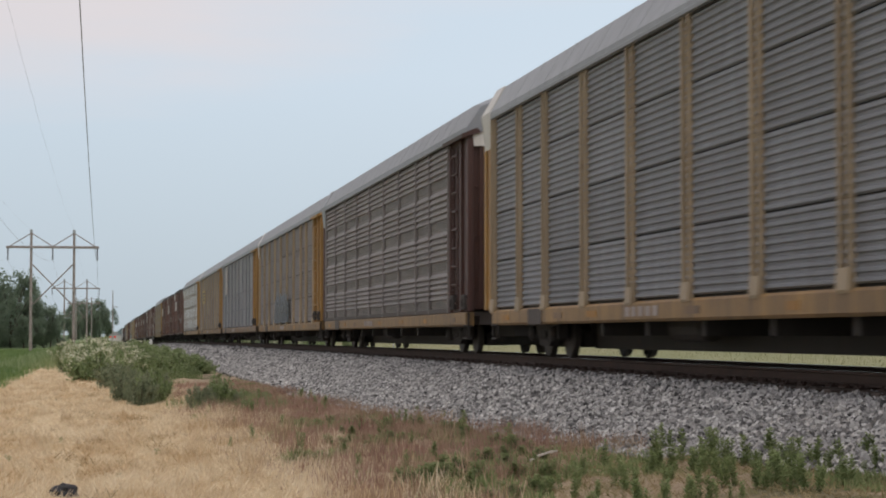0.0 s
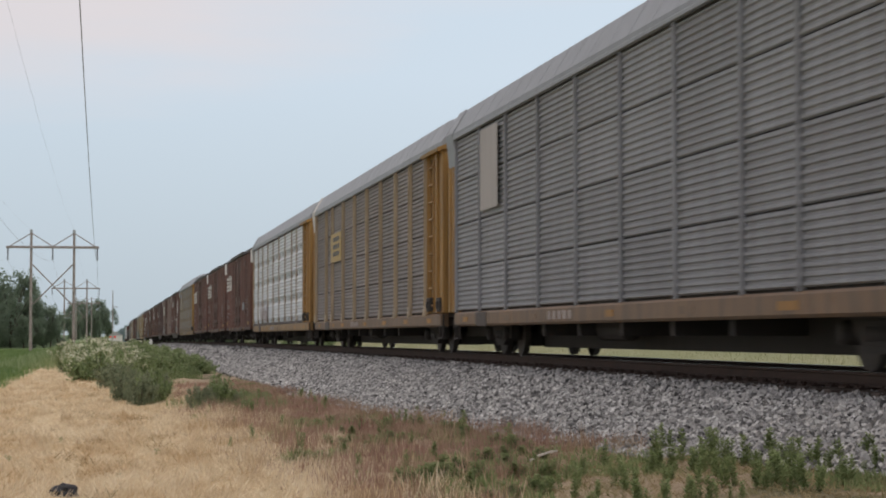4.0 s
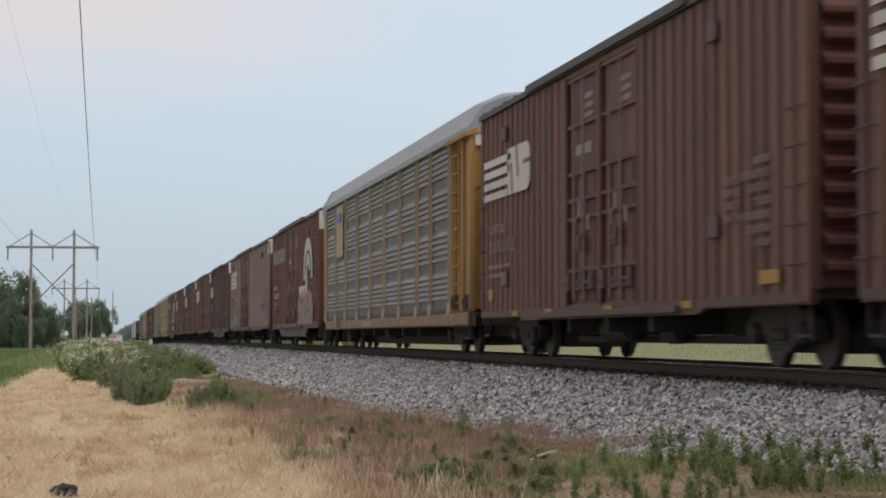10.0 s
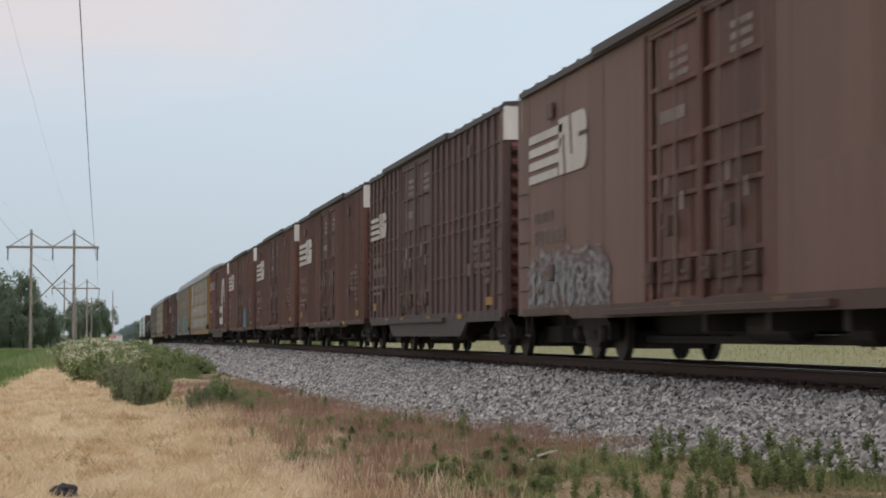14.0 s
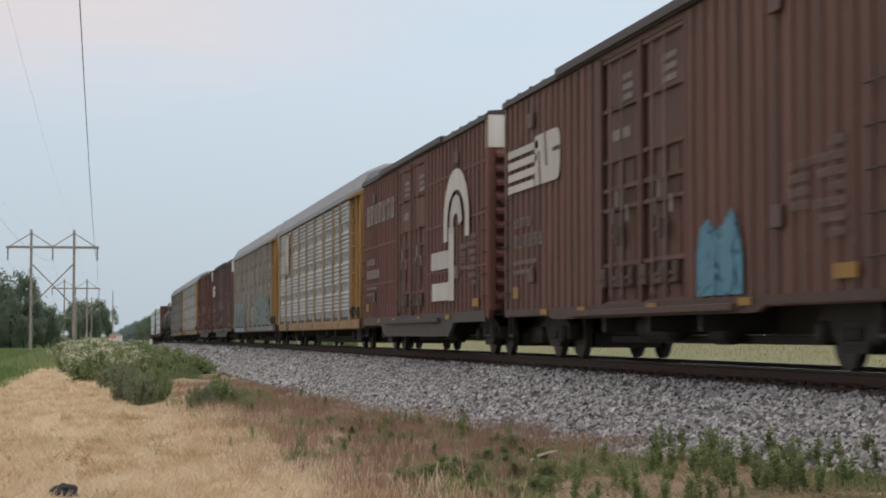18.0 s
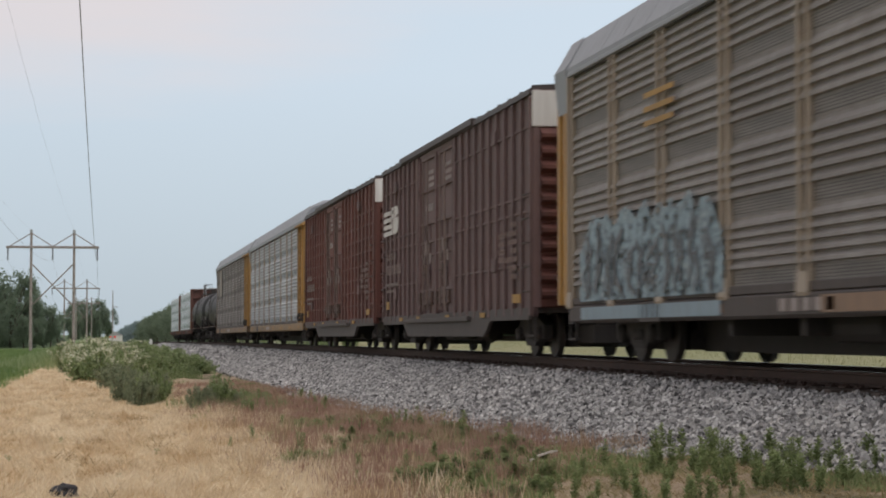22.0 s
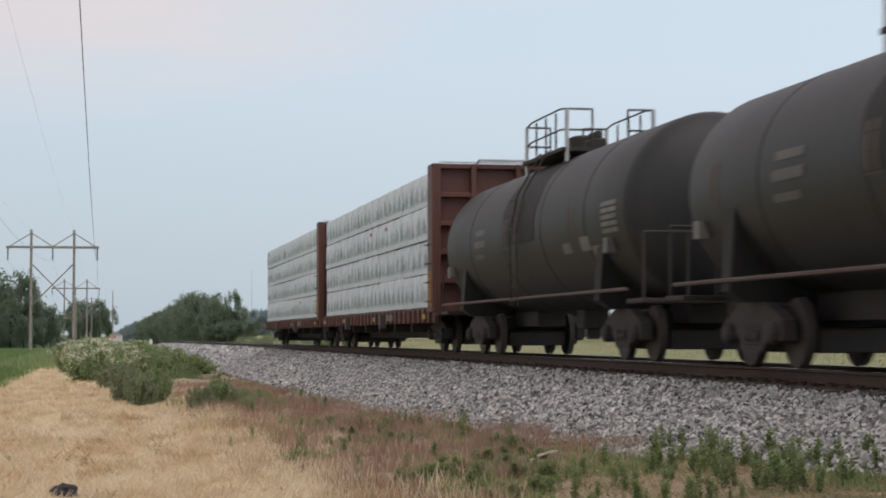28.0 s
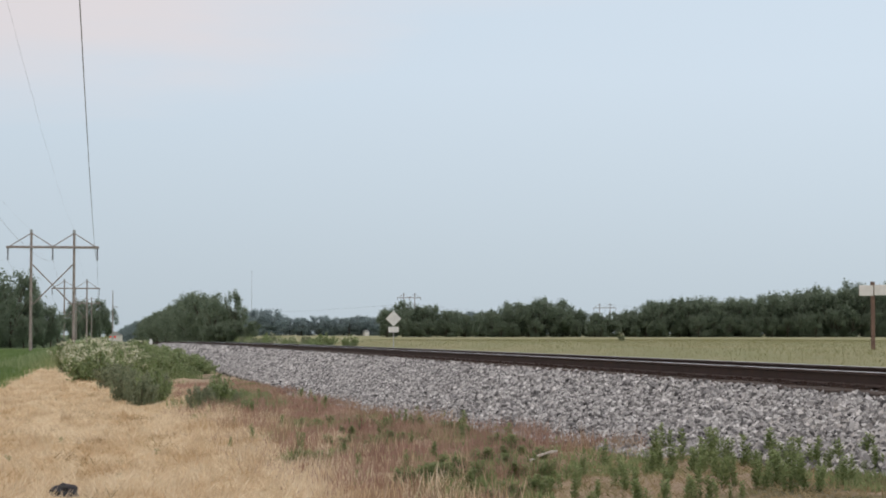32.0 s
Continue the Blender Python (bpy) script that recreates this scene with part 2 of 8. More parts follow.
RAIL_RUST = painted("rail_rust", (0.060, 0.036, 0.028), grime=(0.035, 0.026, 0.022), amount=0.5, rough=0.85, rusty=0.2)
RAIL_HEAD = plain("rail_head", (0.78, 0.77, 0.75), 0.16, 0.06, 8, metal=1.0)
TIE_WOOD = painted("tie_wood", (0.085, 0.066, 0.056), grime=(0.045, 0.036, 0.032), amount=0.6, rough=0.9, streak=(0.6, 6, 6), rusty=0.0)
STONE = island_ramp("ballast_stone", [(0.045, 0.045, 0.047), (0.37, 0.367, 0.37), (0.65, 0.647, 0.642), (0.08, 0.079, 0.082), (0.74, 0.737, 0.732), (0.23, 0.228, 0.23), (0.52, 0.512, 0.506), (0.11, 0.109, 0.112), (0.64, 0.63, 0.622)], 0.9)
POLE_WOOD = plain("pole_wood", (0.30, 0.26, 0.24), 0.85, 0.3, 3)
GALV = plain("galvanised", (0.45, 0.46, 0.47), 0.45, 0.15, 5, metal=0.6)
WIRE = plain("wire", (0.21, 0.21, 0.215), 0.6, 0.1, 1)
INSULATOR = plain("insulator", (0.14, 0.13, 0.14), 0.4, 0.2, 4)
SIGN_BACK = plain("bare_aluminium", (0.72, 0.72, 0.72), 0.5, 0.08, 4, metal=0.1)
SIGN_WHITE = plain("sign_white", (0.75, 0.74, 0.72), 0.5, 0.1, 4)
BLEACHED = plain("bleached_wood", (0.46, 0.43, 0.39), 0.85, 0.3, 12)
POST_WOOD = plain("post_wood", (0.17, 0.11, 0.085), 0.85, 0.3, 6)
BARK = plain("bark", (0.09, 0.07, 0.055), 0.9, 0.35, 6)
LEAF_DARK = island_ramp("tree_leaves", [(0.19, 0.25, 0.185), (0.23, 0.29, 0.21), (0.27, 0.325, 0.235), (0.21, 0.27, 0.20), (0.25, 0.305, 0.22)], 0.8, 0.0, 0.75)
# Distance haze painted in: leaves paler and bluer than on nearer trees.
LEAF_HAZED = island_ramp("far_leaves_with_haze", [(0.235, 0.310, 0.325), (0.265, 0.340, 0.345), (0.300, 0.370, 0.375)], 0.85, 0.0, 0.5)
LEAF_BUSH = island_ramp("bush_leaves", [(0.190, 0.260, 0.115), (0.250, 0.325, 0.150), (0.315, 0.380, 0.195), (0.360, 0.410, 0.250)], 0.75, 0.0, 0.5)
LEAF_SAGE = island_ramp("sage_leaves", [(0.20, 0.245, 0.155), (0.26, 0.30, 0.19), (0.32, 0.355, 0.235)], 0.8, 0.0, 0.5)
FLOWER = island_ramp("cream_flowers", [(0.60, 0.61, 0.45), (0.74, 0.73, 0.58)], 0.8, 0.0, 0.3)
WEED = island_ramp("green_weeds", [(0.20, 0.27, 0.12), (0.27, 0.335, 0.155), (0.345, 0.40, 0.20), (0.235, 0.295, 0.135)], 0.75, 0.0, 0.5)
CROP = turf("green_crop_blades", [(0.15, 0.24, 0.085), (0.21, 0.31, 0.12)], [(0.20, 0.28, 0.11), (0.28, 0.36, 0.155)], (0.5, 0.12, 0.5))
STRAW = turf("straw", [(0.84, 0.72, 0.53), (0.97, 0.88, 0.70), (0.90, 0.79, 0.59), (0.74, 0.60, 0.41)], [(0.62, 0.46, 0.28), (0.76, 0.60, 0.39), (0.52, 0.37, 0.21), (0.84, 0.70, 0.48)], (1.1, 0.4, 1.1), 0.47, 0.60, shade=0.24)
STRAW_DARK = turf("brown_straw", [(0.40, 0.29, 0.16), (0.50, 0.37, 0.21), (0.32, 0.23, 0.13)], [(0.36, 0.30, 0.18), (0.46, 0.38, 0.24), (0.28, 0.24, 0.14)], (1.3, 0.5, 1.3))
RED_GRASS = turf("red_dry_grass", [(0.40, 0.245, 0.20), (0.47, 0.305, 0.25), (0.57, 0.405, 0.335), (0.33, 0.21, 0.175)], [(0.53, 0.40, 0.28), (0.43, 0.32, 0.22), (0.64, 0.51, 0.37), (0.36, 0.29, 0.185)], (0.8, 0.36, 0.8), 0.46, 0.60, 0.85, shade=0.34)
MATTED = turf("matted_dry_grass", [(0.46, 0.37, 0.22), (0.55, 0.45, 0.28), (0.38, 0.30, 0.175)], [(0.25, 0.265, 0.125), (0.33, 0.31, 0.165), (0.40, 0.34, 0.205)], (1.2, 0.5, 1.2), 0.40, 0.58)
FIELD_GRASS = turf("field_grass", [(0.26, 0.285, 0.135), (0.32, 0.325, 0.17)], [(0.35, 0.325, 0.18), (0.29, 0.30, 0.15)], (0.16, 0.06, 0.16), 0.4, 0.6, 0.85, 0.4, 0.12)
LUMP = plain("charred_lump", (0.030, 0.030, 0.034), 0.8, 0.4, 30)
WRAP = None


def ground_material(nt, p):
    """Straw verge, red dry grass on the bank, green crop, pale meadow: soil and thatch under the blades."""
    tc = nt.nodes.new("ShaderNodeTexCoord")
    sep = nt.nodes.new("ShaderNodeSeparateXYZ")
    nt.links.new(tc.outputs["Object"], sep.inputs[0])
    w = coords(nt, (1, 1, 1))
    wob = noise_fac(nt, w, 0.35, 5, 0.0, 1.0)

    def edge(a, b, sway):
        s = nt.nodes.new("ShaderNodeMath")
        s.operation = "MULTIPLY_ADD"
        nt.links.new(wob, s.inputs[0])
        s.inputs[1].default_value = sway
        nt.links.new(sep.outputs[0], s.inputs[2])
        r = nt.nodes.new("ShaderNodeMapRange")
        r.inputs[1].default_value, r.inputs[2].default_value = a + sway / 2, b + sway / 2
        nt.links.new(s.outputs[0], r.inputs[0])
        return r.outputs[0]
    fine = noise_fac(nt, coords(nt, (9, 2.5, 9)), 3.0, 8, 0.3, 0.7, 0.7)
    straw = blend(nt, fine, (0.52, 0.39, 0.22), (0.80, 0.66, 0.44))
    straw = blend(nt, noise_fac(nt, coords(nt, (1, 0.4, 1)), 0.8, 5, 0.5, 0.75), straw, (0.58, 0.41, 0.22))
    red = blend(nt, fine, (0.31, 0.235, 0.16), (0.46, 0.36, 0.255))
    red = blend(nt, noise_fac(nt, w, 0.5, 5, 0.52, 0.62), red, (0.13, 0.13, 0.06))
    crop = blend(nt, noise_fac(nt, coords(nt, (2, 0.3, 2)), 1.0, 6), (0.10, 0.165, 0.055), (0.165, 0.235, 0.09))
    meadow = blend(nt, noise_fac(nt, coords(nt, (0.5, 0.12, 0.5)), 0.6, 6), (0.235, 0.25, 0.12), (0.30, 0.285, 0.155))
    c = blend(nt, edge(-4.2, -3.2, 1.2), crop, straw)
    c = blend(nt, edge(1.6, 4.2, 3.0), c, red)
    c = blend(nt, edge(11.5, 12.5, 0.5), c, meadow)
    # past the mown strip the verge turns green
    r = nt.nodes.new("ShaderNodeMapRange")
    r.inputs[1].default_value, r.inputs[2].default_value = 130, 190
    nt.links.new(sep.outputs[1], r.inputs[0])
    lf = nt.nodes.new("ShaderNodeMapRange")
    lf.inputs[1].default_value, lf.inputs[2].default_value = 12.5, 11.5
    nt.links.new(sep.outputs[0], lf.inputs[0])
    g = nt.nodes.new("ShaderNodeMath")
    g.operation = "MULTIPLY"
    nt.links.new(r.outputs[0], g.inputs[0])
    nt.links.new(lf.outputs[0], g.inputs[1])
    c = blend(nt, g.outputs[0], c, crop)
    nt.links.new(c, p.inputs["Base Color"])
    p.inputs["Roughness"].default_value = 0.95
    bump(nt, p, fine, 0.6, 0.04)


GROUND = mat("ground_cover", ground_material)


def gravel_material(nt, p):
    v = node(nt, "ShaderNodeTexVoronoi", Scale=17.0)
    nt.links.new(coords(nt), v.inputs["Vector"])
    ramp = nt.nodes.new("ShaderNodeValToRGB")
    ramp.color_ramp.elements[0].color, ramp.color_ramp.elements[1].color = (0.045, 0.044, 0.045, 1), (0.30, 0.295, 0.29, 1)
    sp = nt.nodes.new("ShaderNodeSeparateColor")
    nt.links.new(v.outputs["Color"], sp.inputs[0])
    nt.links.new(sp.outputs[0], ramp.inputs[0])
    # Shade between the stones is painted in: darker away from each centre.
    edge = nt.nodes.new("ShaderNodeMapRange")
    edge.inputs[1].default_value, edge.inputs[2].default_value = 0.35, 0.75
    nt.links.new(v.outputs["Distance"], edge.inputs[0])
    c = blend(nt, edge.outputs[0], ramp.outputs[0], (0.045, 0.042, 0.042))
    nt.links.new(c, p.inputs["Base Color"])
    p.inputs["Roughness"].default_value = 0.95
    b = node(nt, "ShaderNodeBump", Strength=1.0, Distance=0.04)
    b.invert = True
    nt.links.new(v.outputs["Distance"], b.inputs["Height"])
    nt.links.new(b.outputs[0], p.inputs["Normal"])


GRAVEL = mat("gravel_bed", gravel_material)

SILL_ORANGE = painted("orange_sill_patch", (0.46, 0.22, 0.03), grime=(0.24, 0.15, 0.07), amount=0.8, rusty=0.4)
SILL_RUST = painted("rusty_ochre_sill", (0.25, 0.155, 0.085), grime=(0.115, 0.085, 0.062), amount=0.9, rusty=0.5)
SILL_DARK = painted("dark_brown_sill", (0.105, 0.060, 0.047), grime=(0.05, 0.036, 0.031), amount=0.6, rusty=0.3, rough=0.64)
BOARD_TAN = painted("pale_tan_board", (0.44, 0.33, 0.24), grime=(0.30, 0.22, 0.17), amount=0.4, rusty=0.1)
BOARD_PALE = painted("pale_board", (0.50, 0.47, 0.45), grime=(0.33, 0.30, 0.28), amount=0.4, rusty=0.05)
BOX_ROOF = painted("boxcar_roof", (0.055, 0.042, 0.04), grime=(0.03, 0.026, 0.025), amount=0.6, rusty=0.2)
TANK_MARK = painted("dim_tank_marking", (0.12, 0.112, 0.105), grime=(0.05, 0.046, 0.043), amount=0.6, rusty=0.05)

# ---------------------------------------------------------------- mesh helpers
def mesh_ob(name, verts, faces, material, parent=None, label="", smooth_shade=False):
    me = bpy.data.meshes.new(name)
    me.from_pydata([tuple(v) for v in verts], [], faces)
    me.materials.append(material)
    if smooth_shade:
        me.polygons.foreach_set("use_smooth", [True] * len(me.polygons))
    ob = new(name, me)
    if parent:
        ob.parent = parent
    if label:
        ob["label"] = label
    return ob


def part(name, bm, material, parent, label="", smooth_shade=False):
    """Links a bmesh as one mesh object under a thing or a part."""
    me = bpy.data.meshes.new(name)
    bm.to_mesh(me)
    bm.free()
    me.materials.append(material)
    if smooth_shade:
        me.polygons.foreach_set("use_smooth", [True] * len(me.polygons))
    ob = new(name, me)
    if parent:
        ob.parent = parent
    if label:
        ob["label"] = label
    return ob


def empty(name, m=None):
    ob = new(name)
    ob.empty_display_size = 0.3
    if m:
        ob.matrix_basis = m
    return ob


def box(bm, x0, y0, z0, x1, y1, z1, bevel=0.0):
    v = [bm.verts.new((x, y, z)) for z in (z0, z1) for y in (y0, y1) for x in (x0, x1)]
    fs = [bm.faces.new([v[i] for i in f]) for f in ((0, 2, 3, 1), (4, 5, 7, 6), (0, 1, 5, 4), (2, 6, 7, 3), (0, 4, 6, 2), (1, 3, 7, 5))]
    if bevel:
        es = list({e for f in fs for e in f.edges})
        bmesh.ops.bevel(bm, geom=es, offset=bevel, segments=1, affect="EDGES")
    return bm


def boxes(*specs, bevel=0.0):
    bm = bmesh.new()
    for s in specs:
        box(bm, *s, bevel=bevel)
    return bm


def prism(bm, profile, y0, y1):
    """A closed outline in x and z, drawn out along y."""
    a = [bm.verts.new((x, y0, z)) for x, z in profile]
    b = [bm.verts.new((x, y1, z)) for x, z in profile]
    n = len(profile)
    for i in range(n):
        j = (i + 1) % n
        bm.faces.new((a[i], a[j], b[j], b[i]))
    bm.faces.new(a[::-1])
    bm.faces.new(b)
    bmesh.ops.recalc_face_normals(bm, faces=bm.faces)
    return bm


def rod(bm, p, q, r, sides=6, r2=None):
    p, q = Vector(p), Vector(q)
    d = q - p
    m = Matrix.Translation((p + q) / 2) @ d.to_track_quat("Z", "Y").to_matrix().to_4x4()
    bmesh.ops.create_cone(bm, cap_ends=True, segments=sides, radius1=r, radius2=r if r2 is None else r2, depth=d.length, matrix=m)
    return bm


# ---------------------------------------------------------------- ground sheet
def steps(*spans):
    out = []
    for a, b, s in spans:
        n = max(1, round((b - a) / s))
        out += [a + (b - a) * i / n for i in range(n)]
    return out + [spans[-1][1]]


def ground():
    xs = steps((-2600, -600, 250), (-600, -100, 60), (-100, -20, 8), (-20, -6, 1.5), (-6, 8, 0.22), (8, 14, 0.5), (14, 40, 2), (40, 120, 8), (120, 600, 40), (600, 3200, 260))
    ys = steps((-1200, -40, 120), (-40, 10, 5), (10, 42, 0.3), (42, 60, 0.7), (60, 160, 3), (160, 400, 12), (400, 1000, 50), (1000, 4400, 340))
    verts = [(x, y, ground_z(x, y)) for y in ys for x in xs]
    w = len(xs)
    faces = [(j * w + i, j * w + i + 1, (j + 1) * w + i + 1, (j + 1) * w + i) for j in range(len(ys) - 1) for i in range(w - 1)]
    ob = mesh_ob("ground", verts, faces, GROUND, smooth_shade=True)
    tagged(ob, "flat farmland with straw verge, dry grass bank and pale meadow", "ground", kind="structure")


def ballast_bed():
    """The stone bed under the track, down both shoulders."""
    ys = steps((-800, -40, 95), (-40, 10, 5), (10, 70, 0.5), (70, 300, 5), (300, 1200, 30))
    prof = [(-3.6, -1.20), (-2.6, -0.76), (-1.66, -0.42), (-1.36, -0.29), (0, -0.27), (1.36, -0.29), (1.66, -0.42), (2.6, -0.76), (3.6, -1.20)]
    verts, faces = [], []
    for y in ys:
        d = drop(y)
        for x, z in prof:
            jig = 0.03 * noise.noise(Vector((x * 3, y * 3, 5)))
            verts.append((TRACK_X + x, y, RAIL_Z + z + d + jig - 0.02))
    w = len(prof)
    for j in range(len(ys) - 1):
        for i in range(w - 1):
            faces.append((j * w + i, j * w + i + 1, (j + 1) * w + i + 1, (j + 1) * w + i))
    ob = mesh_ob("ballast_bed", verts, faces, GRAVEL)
    tagged(ob, "bed of grey crushed stone under the railway track", "ballast", kind="structure")


def stone_shape(r, size, count):
    """Broken stones: boxes with pushed corners, turned any way. Gives vertices (count, 8, 3)."""
    base = np.array([(x, y, z) for x in (-1, 1) for y in (-1, 1) for z in (-1, 1)], float) * 0.5
    q = r.normal(size=(count, 4))
    q /= np.linalg.norm(q, axis=1, keepdims=True)
    a, b, c, d = q.T
    rot = np.stack([1 - 2 * (c**2 + d**2), 2 * (b * c - d * a), 2 * (b * d + c * a), 2 * (b * c + d * a), 1 - 2 * (b**2 + d**2), 2 * (c * d - b * a),
                    2 * (b * d - c * a), 2 * (c * d + b * a), 1 - 2 * (b**2 + c**2)], 1).reshape(-1, 3, 3)
    s = size * r.uniform(0.55, 1.35, (count, 1, 3)) * r.uniform(0.7, 1.25, (count, 1, 1))
    v = base[None] * r.uniform(0.6, 1.15, (count, 8, 3)) * s
    return np.einsum("nij,nkj->nki", rot, v)


STONE_FACES = np.array([(0, 1, 3, 2), (4, 6, 7, 5), (0, 4, 5, 1), (2, 3, 7, 6), (0, 2, 6, 4), (1, 5, 7, 3)])


def toe_x(y):
    """Where the stones give way to grass."""
    z = 0.20 + 0.95 * math.exp(-(y - 5) / 28)
    return TRACK_X - 1.55 - 1.8 * (RAIL_Z - 0.30 + drop(y) - z)


def bed_z(h):
    return np.interp(np.abs(h), (0, 1.30, 1.36, 1.66, 2.6, 3.6, 4.4), (-0.265, -0.265, -0.285, -0.41, -0.755, -1.19, -1.55))


def stones():
    """Loose crushed stones lying on the bed; the nearest are single pieces."""
    def cloud(y0, y1, count, size, x0, x1, seed):
        r = np.random.default_rng(seed)
        y = r.uniform(y0, y1, count)
        h = r.uniform(x0, x1, count)
        dz = np.array([drop(v) for v in y])
        c = np.stack([TRACK_X + h, y, RAIL_Z + bed_z(h) + dz + r.uniform(-0.05, 0.055, count)], 1)
        v = stone_shape(r, size, count) + c[:, None]
        return v.reshape(-1, 3), (STONE_FACES[None] + 8 * np.arange(count)[:, None, None]).reshape(-1, 4)

    vs, fs, off = [], [], 0
    for args in ((13, 32, 38000, 0.049, -3.6, -1.28, 1), (32, 60, 40000, 0.056, -3.7, -1.28, 2), (60, 110, 30000, 0.080, -3.8, -1.28, 3), (110, 260, 14000, 0.14, -4.0, -1.28, 6), (14, 60, 1100, 0.045, -1.28, -0.85, 4)):
        v, f = cloud(*args)
        vs.append(v)
        fs.append(f + off)
        off += len(v)
    # stones spilt over the foot of the bank
    r = np.random.default_rng(8)
    y = 21 + 39 * r.uniform(0, 1, 12000) ** 1.3
    x = np.array([toe_x(v) for v in y]) + 0.35 - 1.25 * r.uniform(0, 1, 12000) ** 1.7
    c = np.stack([x, y, np.array([ground_z(p, q) for p, q in zip(x, y)]) + r.uniform(-0.01, 0.03, 12000)], 1)
    vs.append((stone_shape(r, 0.052, 12000) + c[:, None]).reshape(-1, 3))
    fs.append((STONE_FACES[None] + 8 * np.arange(12000)[:, None, None]).reshape(-1, 4) + off)
    me = bpy.data.meshes.new("ballast_stones")
    me.from_pydata(np.concatenate(vs).tolist(), [], np.concatenate(fs).tolist())
    me.materials.append(STONE)
    ob = new("ballast_stones", me)
    tagged(ob, "loose grey crushed stones along the track shoulder", "ballast", kind="stuff")
    # the nearest stones, one by one
    r = np.random.default_rng(20)
    shades = [plain("single_stone", c, 0.9, 0.2, 20) for c in ((0.62, 0.605, 0.59), (0.46, 0.445, 0.43), (0.27, 0.262, 0.255))]
    shapes = []
    for k in range(9):
        m = bpy.data.meshes.new("stone")
        m.from_pydata(stone_shape(r, 0.058, 1)[0].tolist(), [], STONE_FACES.tolist())
        m.materials.append(shades[k % 3])
        shapes.append(m)
    bed = bpy.data.objects["ballast_bed"]
    rng = random.Random(6)
    for _ in range(290):
        s = new("stone", rng.choice(shapes))
        s.parent = bed
        h, y = rng.uniform(-3.0, -1.6), rng.uniform(16.3, 21.0)
        s.matrix_basis = pose(TRACK_X + h, y, RAIL_Z + float(bed_z(h)) + 0.03, rng.uniform(0, 360), rng.uniform(0, 360), rng.uniform(0, 360))


def track():
    ys = steps((-800, -40, 190), (-40, 60, 20), (60, 300, 20), (300, 1200, 50))
    # half section of a rail, foot to head, from the top of the rail down
    prof = [(-0.036, 0), (0.036, 0), (0.036, -0.03), (0.010, -0.042), (0.009, -0.135), (0.072, -0.155), (0.072, -0.168), (-0.072, -0.168), (-0.072, -0.155), (-0.009, -0.135), (-0.010, -0.042), (-0.036, -0.03)]
    for side, name in ((-1, "rail_near"), (1, "rail_far")):
        verts, faces = [], []
        for y in ys:
            verts += [(TRACK_X + side * GAUGE + x, y, RAIL_Z + z + drop(y)) for x, z in prof]
        w = len(prof)
        for j in range(len(ys) - 1):
            for i in range(w):
                k = (i + 1) % w
                faces.append((j * w + i, j * w + k, (j + 1) * w + k, (j + 1) * w + i))
        ob = mesh_ob(name, verts, faces, RAIL_RUST)
        tagged(ob, "rusty steel rail with a bright worn head", "rail", kind="structure")
        hv, hf = [], []
        for y in ys:
            hv += [(TRACK_X + side * GAUGE + x, y, RAIL_Z + 0.004 + drop(y) + z) for x, z in ((-0.034, -0.006), (-0.028, 0), (0.028, 0), (0.034, -0.006))]
        for j in range(len(ys) - 1):
            for i in range(3):
                hf.append((j * 4 + i, j * 4 + i + 1, j * 4 + i + 5, j * 4 + i + 4))
        mesh_ob("running_surface", hv, hf, RAIL_HEAD, ob, "polished rail head")
    # sleepers
    bm = bmesh.new()
    box(bm, -1.3, -0.115, -0.18, 1.3, 0.115, 0, bevel=0.015)
    me = bpy.data.meshes.new("tie")
    bm.to_mesh(me)
    bm.free()
    me.materials.append(TIE_WOOD)
    pl = bmesh.new()
    box(pl, -0.18, -0.10, 0, 0.18, 0.10, 0.02)
    for sx in (-0.13, 0.13):
        for sy in (-0.06, 0.06):
            box(pl, sx - 0.02, sy - 0.02, 0.02, sx + 0.02, sy + 0.02, 0.05)
    pm = bpy.data.meshes.new("tie_plate")
    pl.to_mesh(pm)
    pl.free()
    pm.materials.append(RAIL_RUST)
    rng = random.Random(4)
    bed = bpy.data.objects["ballast_bed"]
    y = 12.0
    while y < 110:
        t = new("tie", me)
        t.parent = bed
        t.matrix_basis = pose(TRACK_X + rng.uniform(-0.06, 0.06), y, RAIL_Z - 0.19 + drop(y) + rng.uniform(-0.008, 0.004), 0, 0, rng.uniform(-1.2, 1.2))
        if y < 60:
            p = new("tie_plate", pm)
            p.parent = t
            p.matrix_basis = pose(-GAUGE, 0, 0)
        y += 0.495
    y0 = y
    vs = []
    bm = bmesh.new()
    while y < 320:
        d = drop(y)
        box(bm, TRACK_X - 1.3, y - 0.115, RAIL_Z - 0.37 + d, TRACK_X + 1.3, y + 0.115, RAIL_Z - 0.19 + d)
        y += 0.495
    ob = part("far_ties", bm, TIE_WOOD, bed)
    ob["kind"] = "stuff"


ground()
ballast_bed()
track()
stones()

# ---------------------------------------------------------------- the train: shared pieces
HALF_W = 1.6           # half of a car's width


def data(name, bm, material, smooth_shade=False):
    me = bpy.data.meshes.new(name)
    bm.to_mesh(me)
    bm.free()
    me.materials.append(material)
    if smooth_shade:
        me.polygons.foreach_set("use_smooth", [True] * len(me.polygons))
    return me


def use(name, me, parent, m=None, material=None, label=""):
    """An object on shared mesh data, with its own paint where one is given."""
    ob = new(name, me)
    ob.parent = parent
    if m is not None:
        ob.matrix_basis = m
    if material is not None and me.materials[0] != material:
        ob.material_slots[0].link = "OBJECT"
        ob.material_slots[0].material = material
    if label:
        ob["label"] = label
    return ob


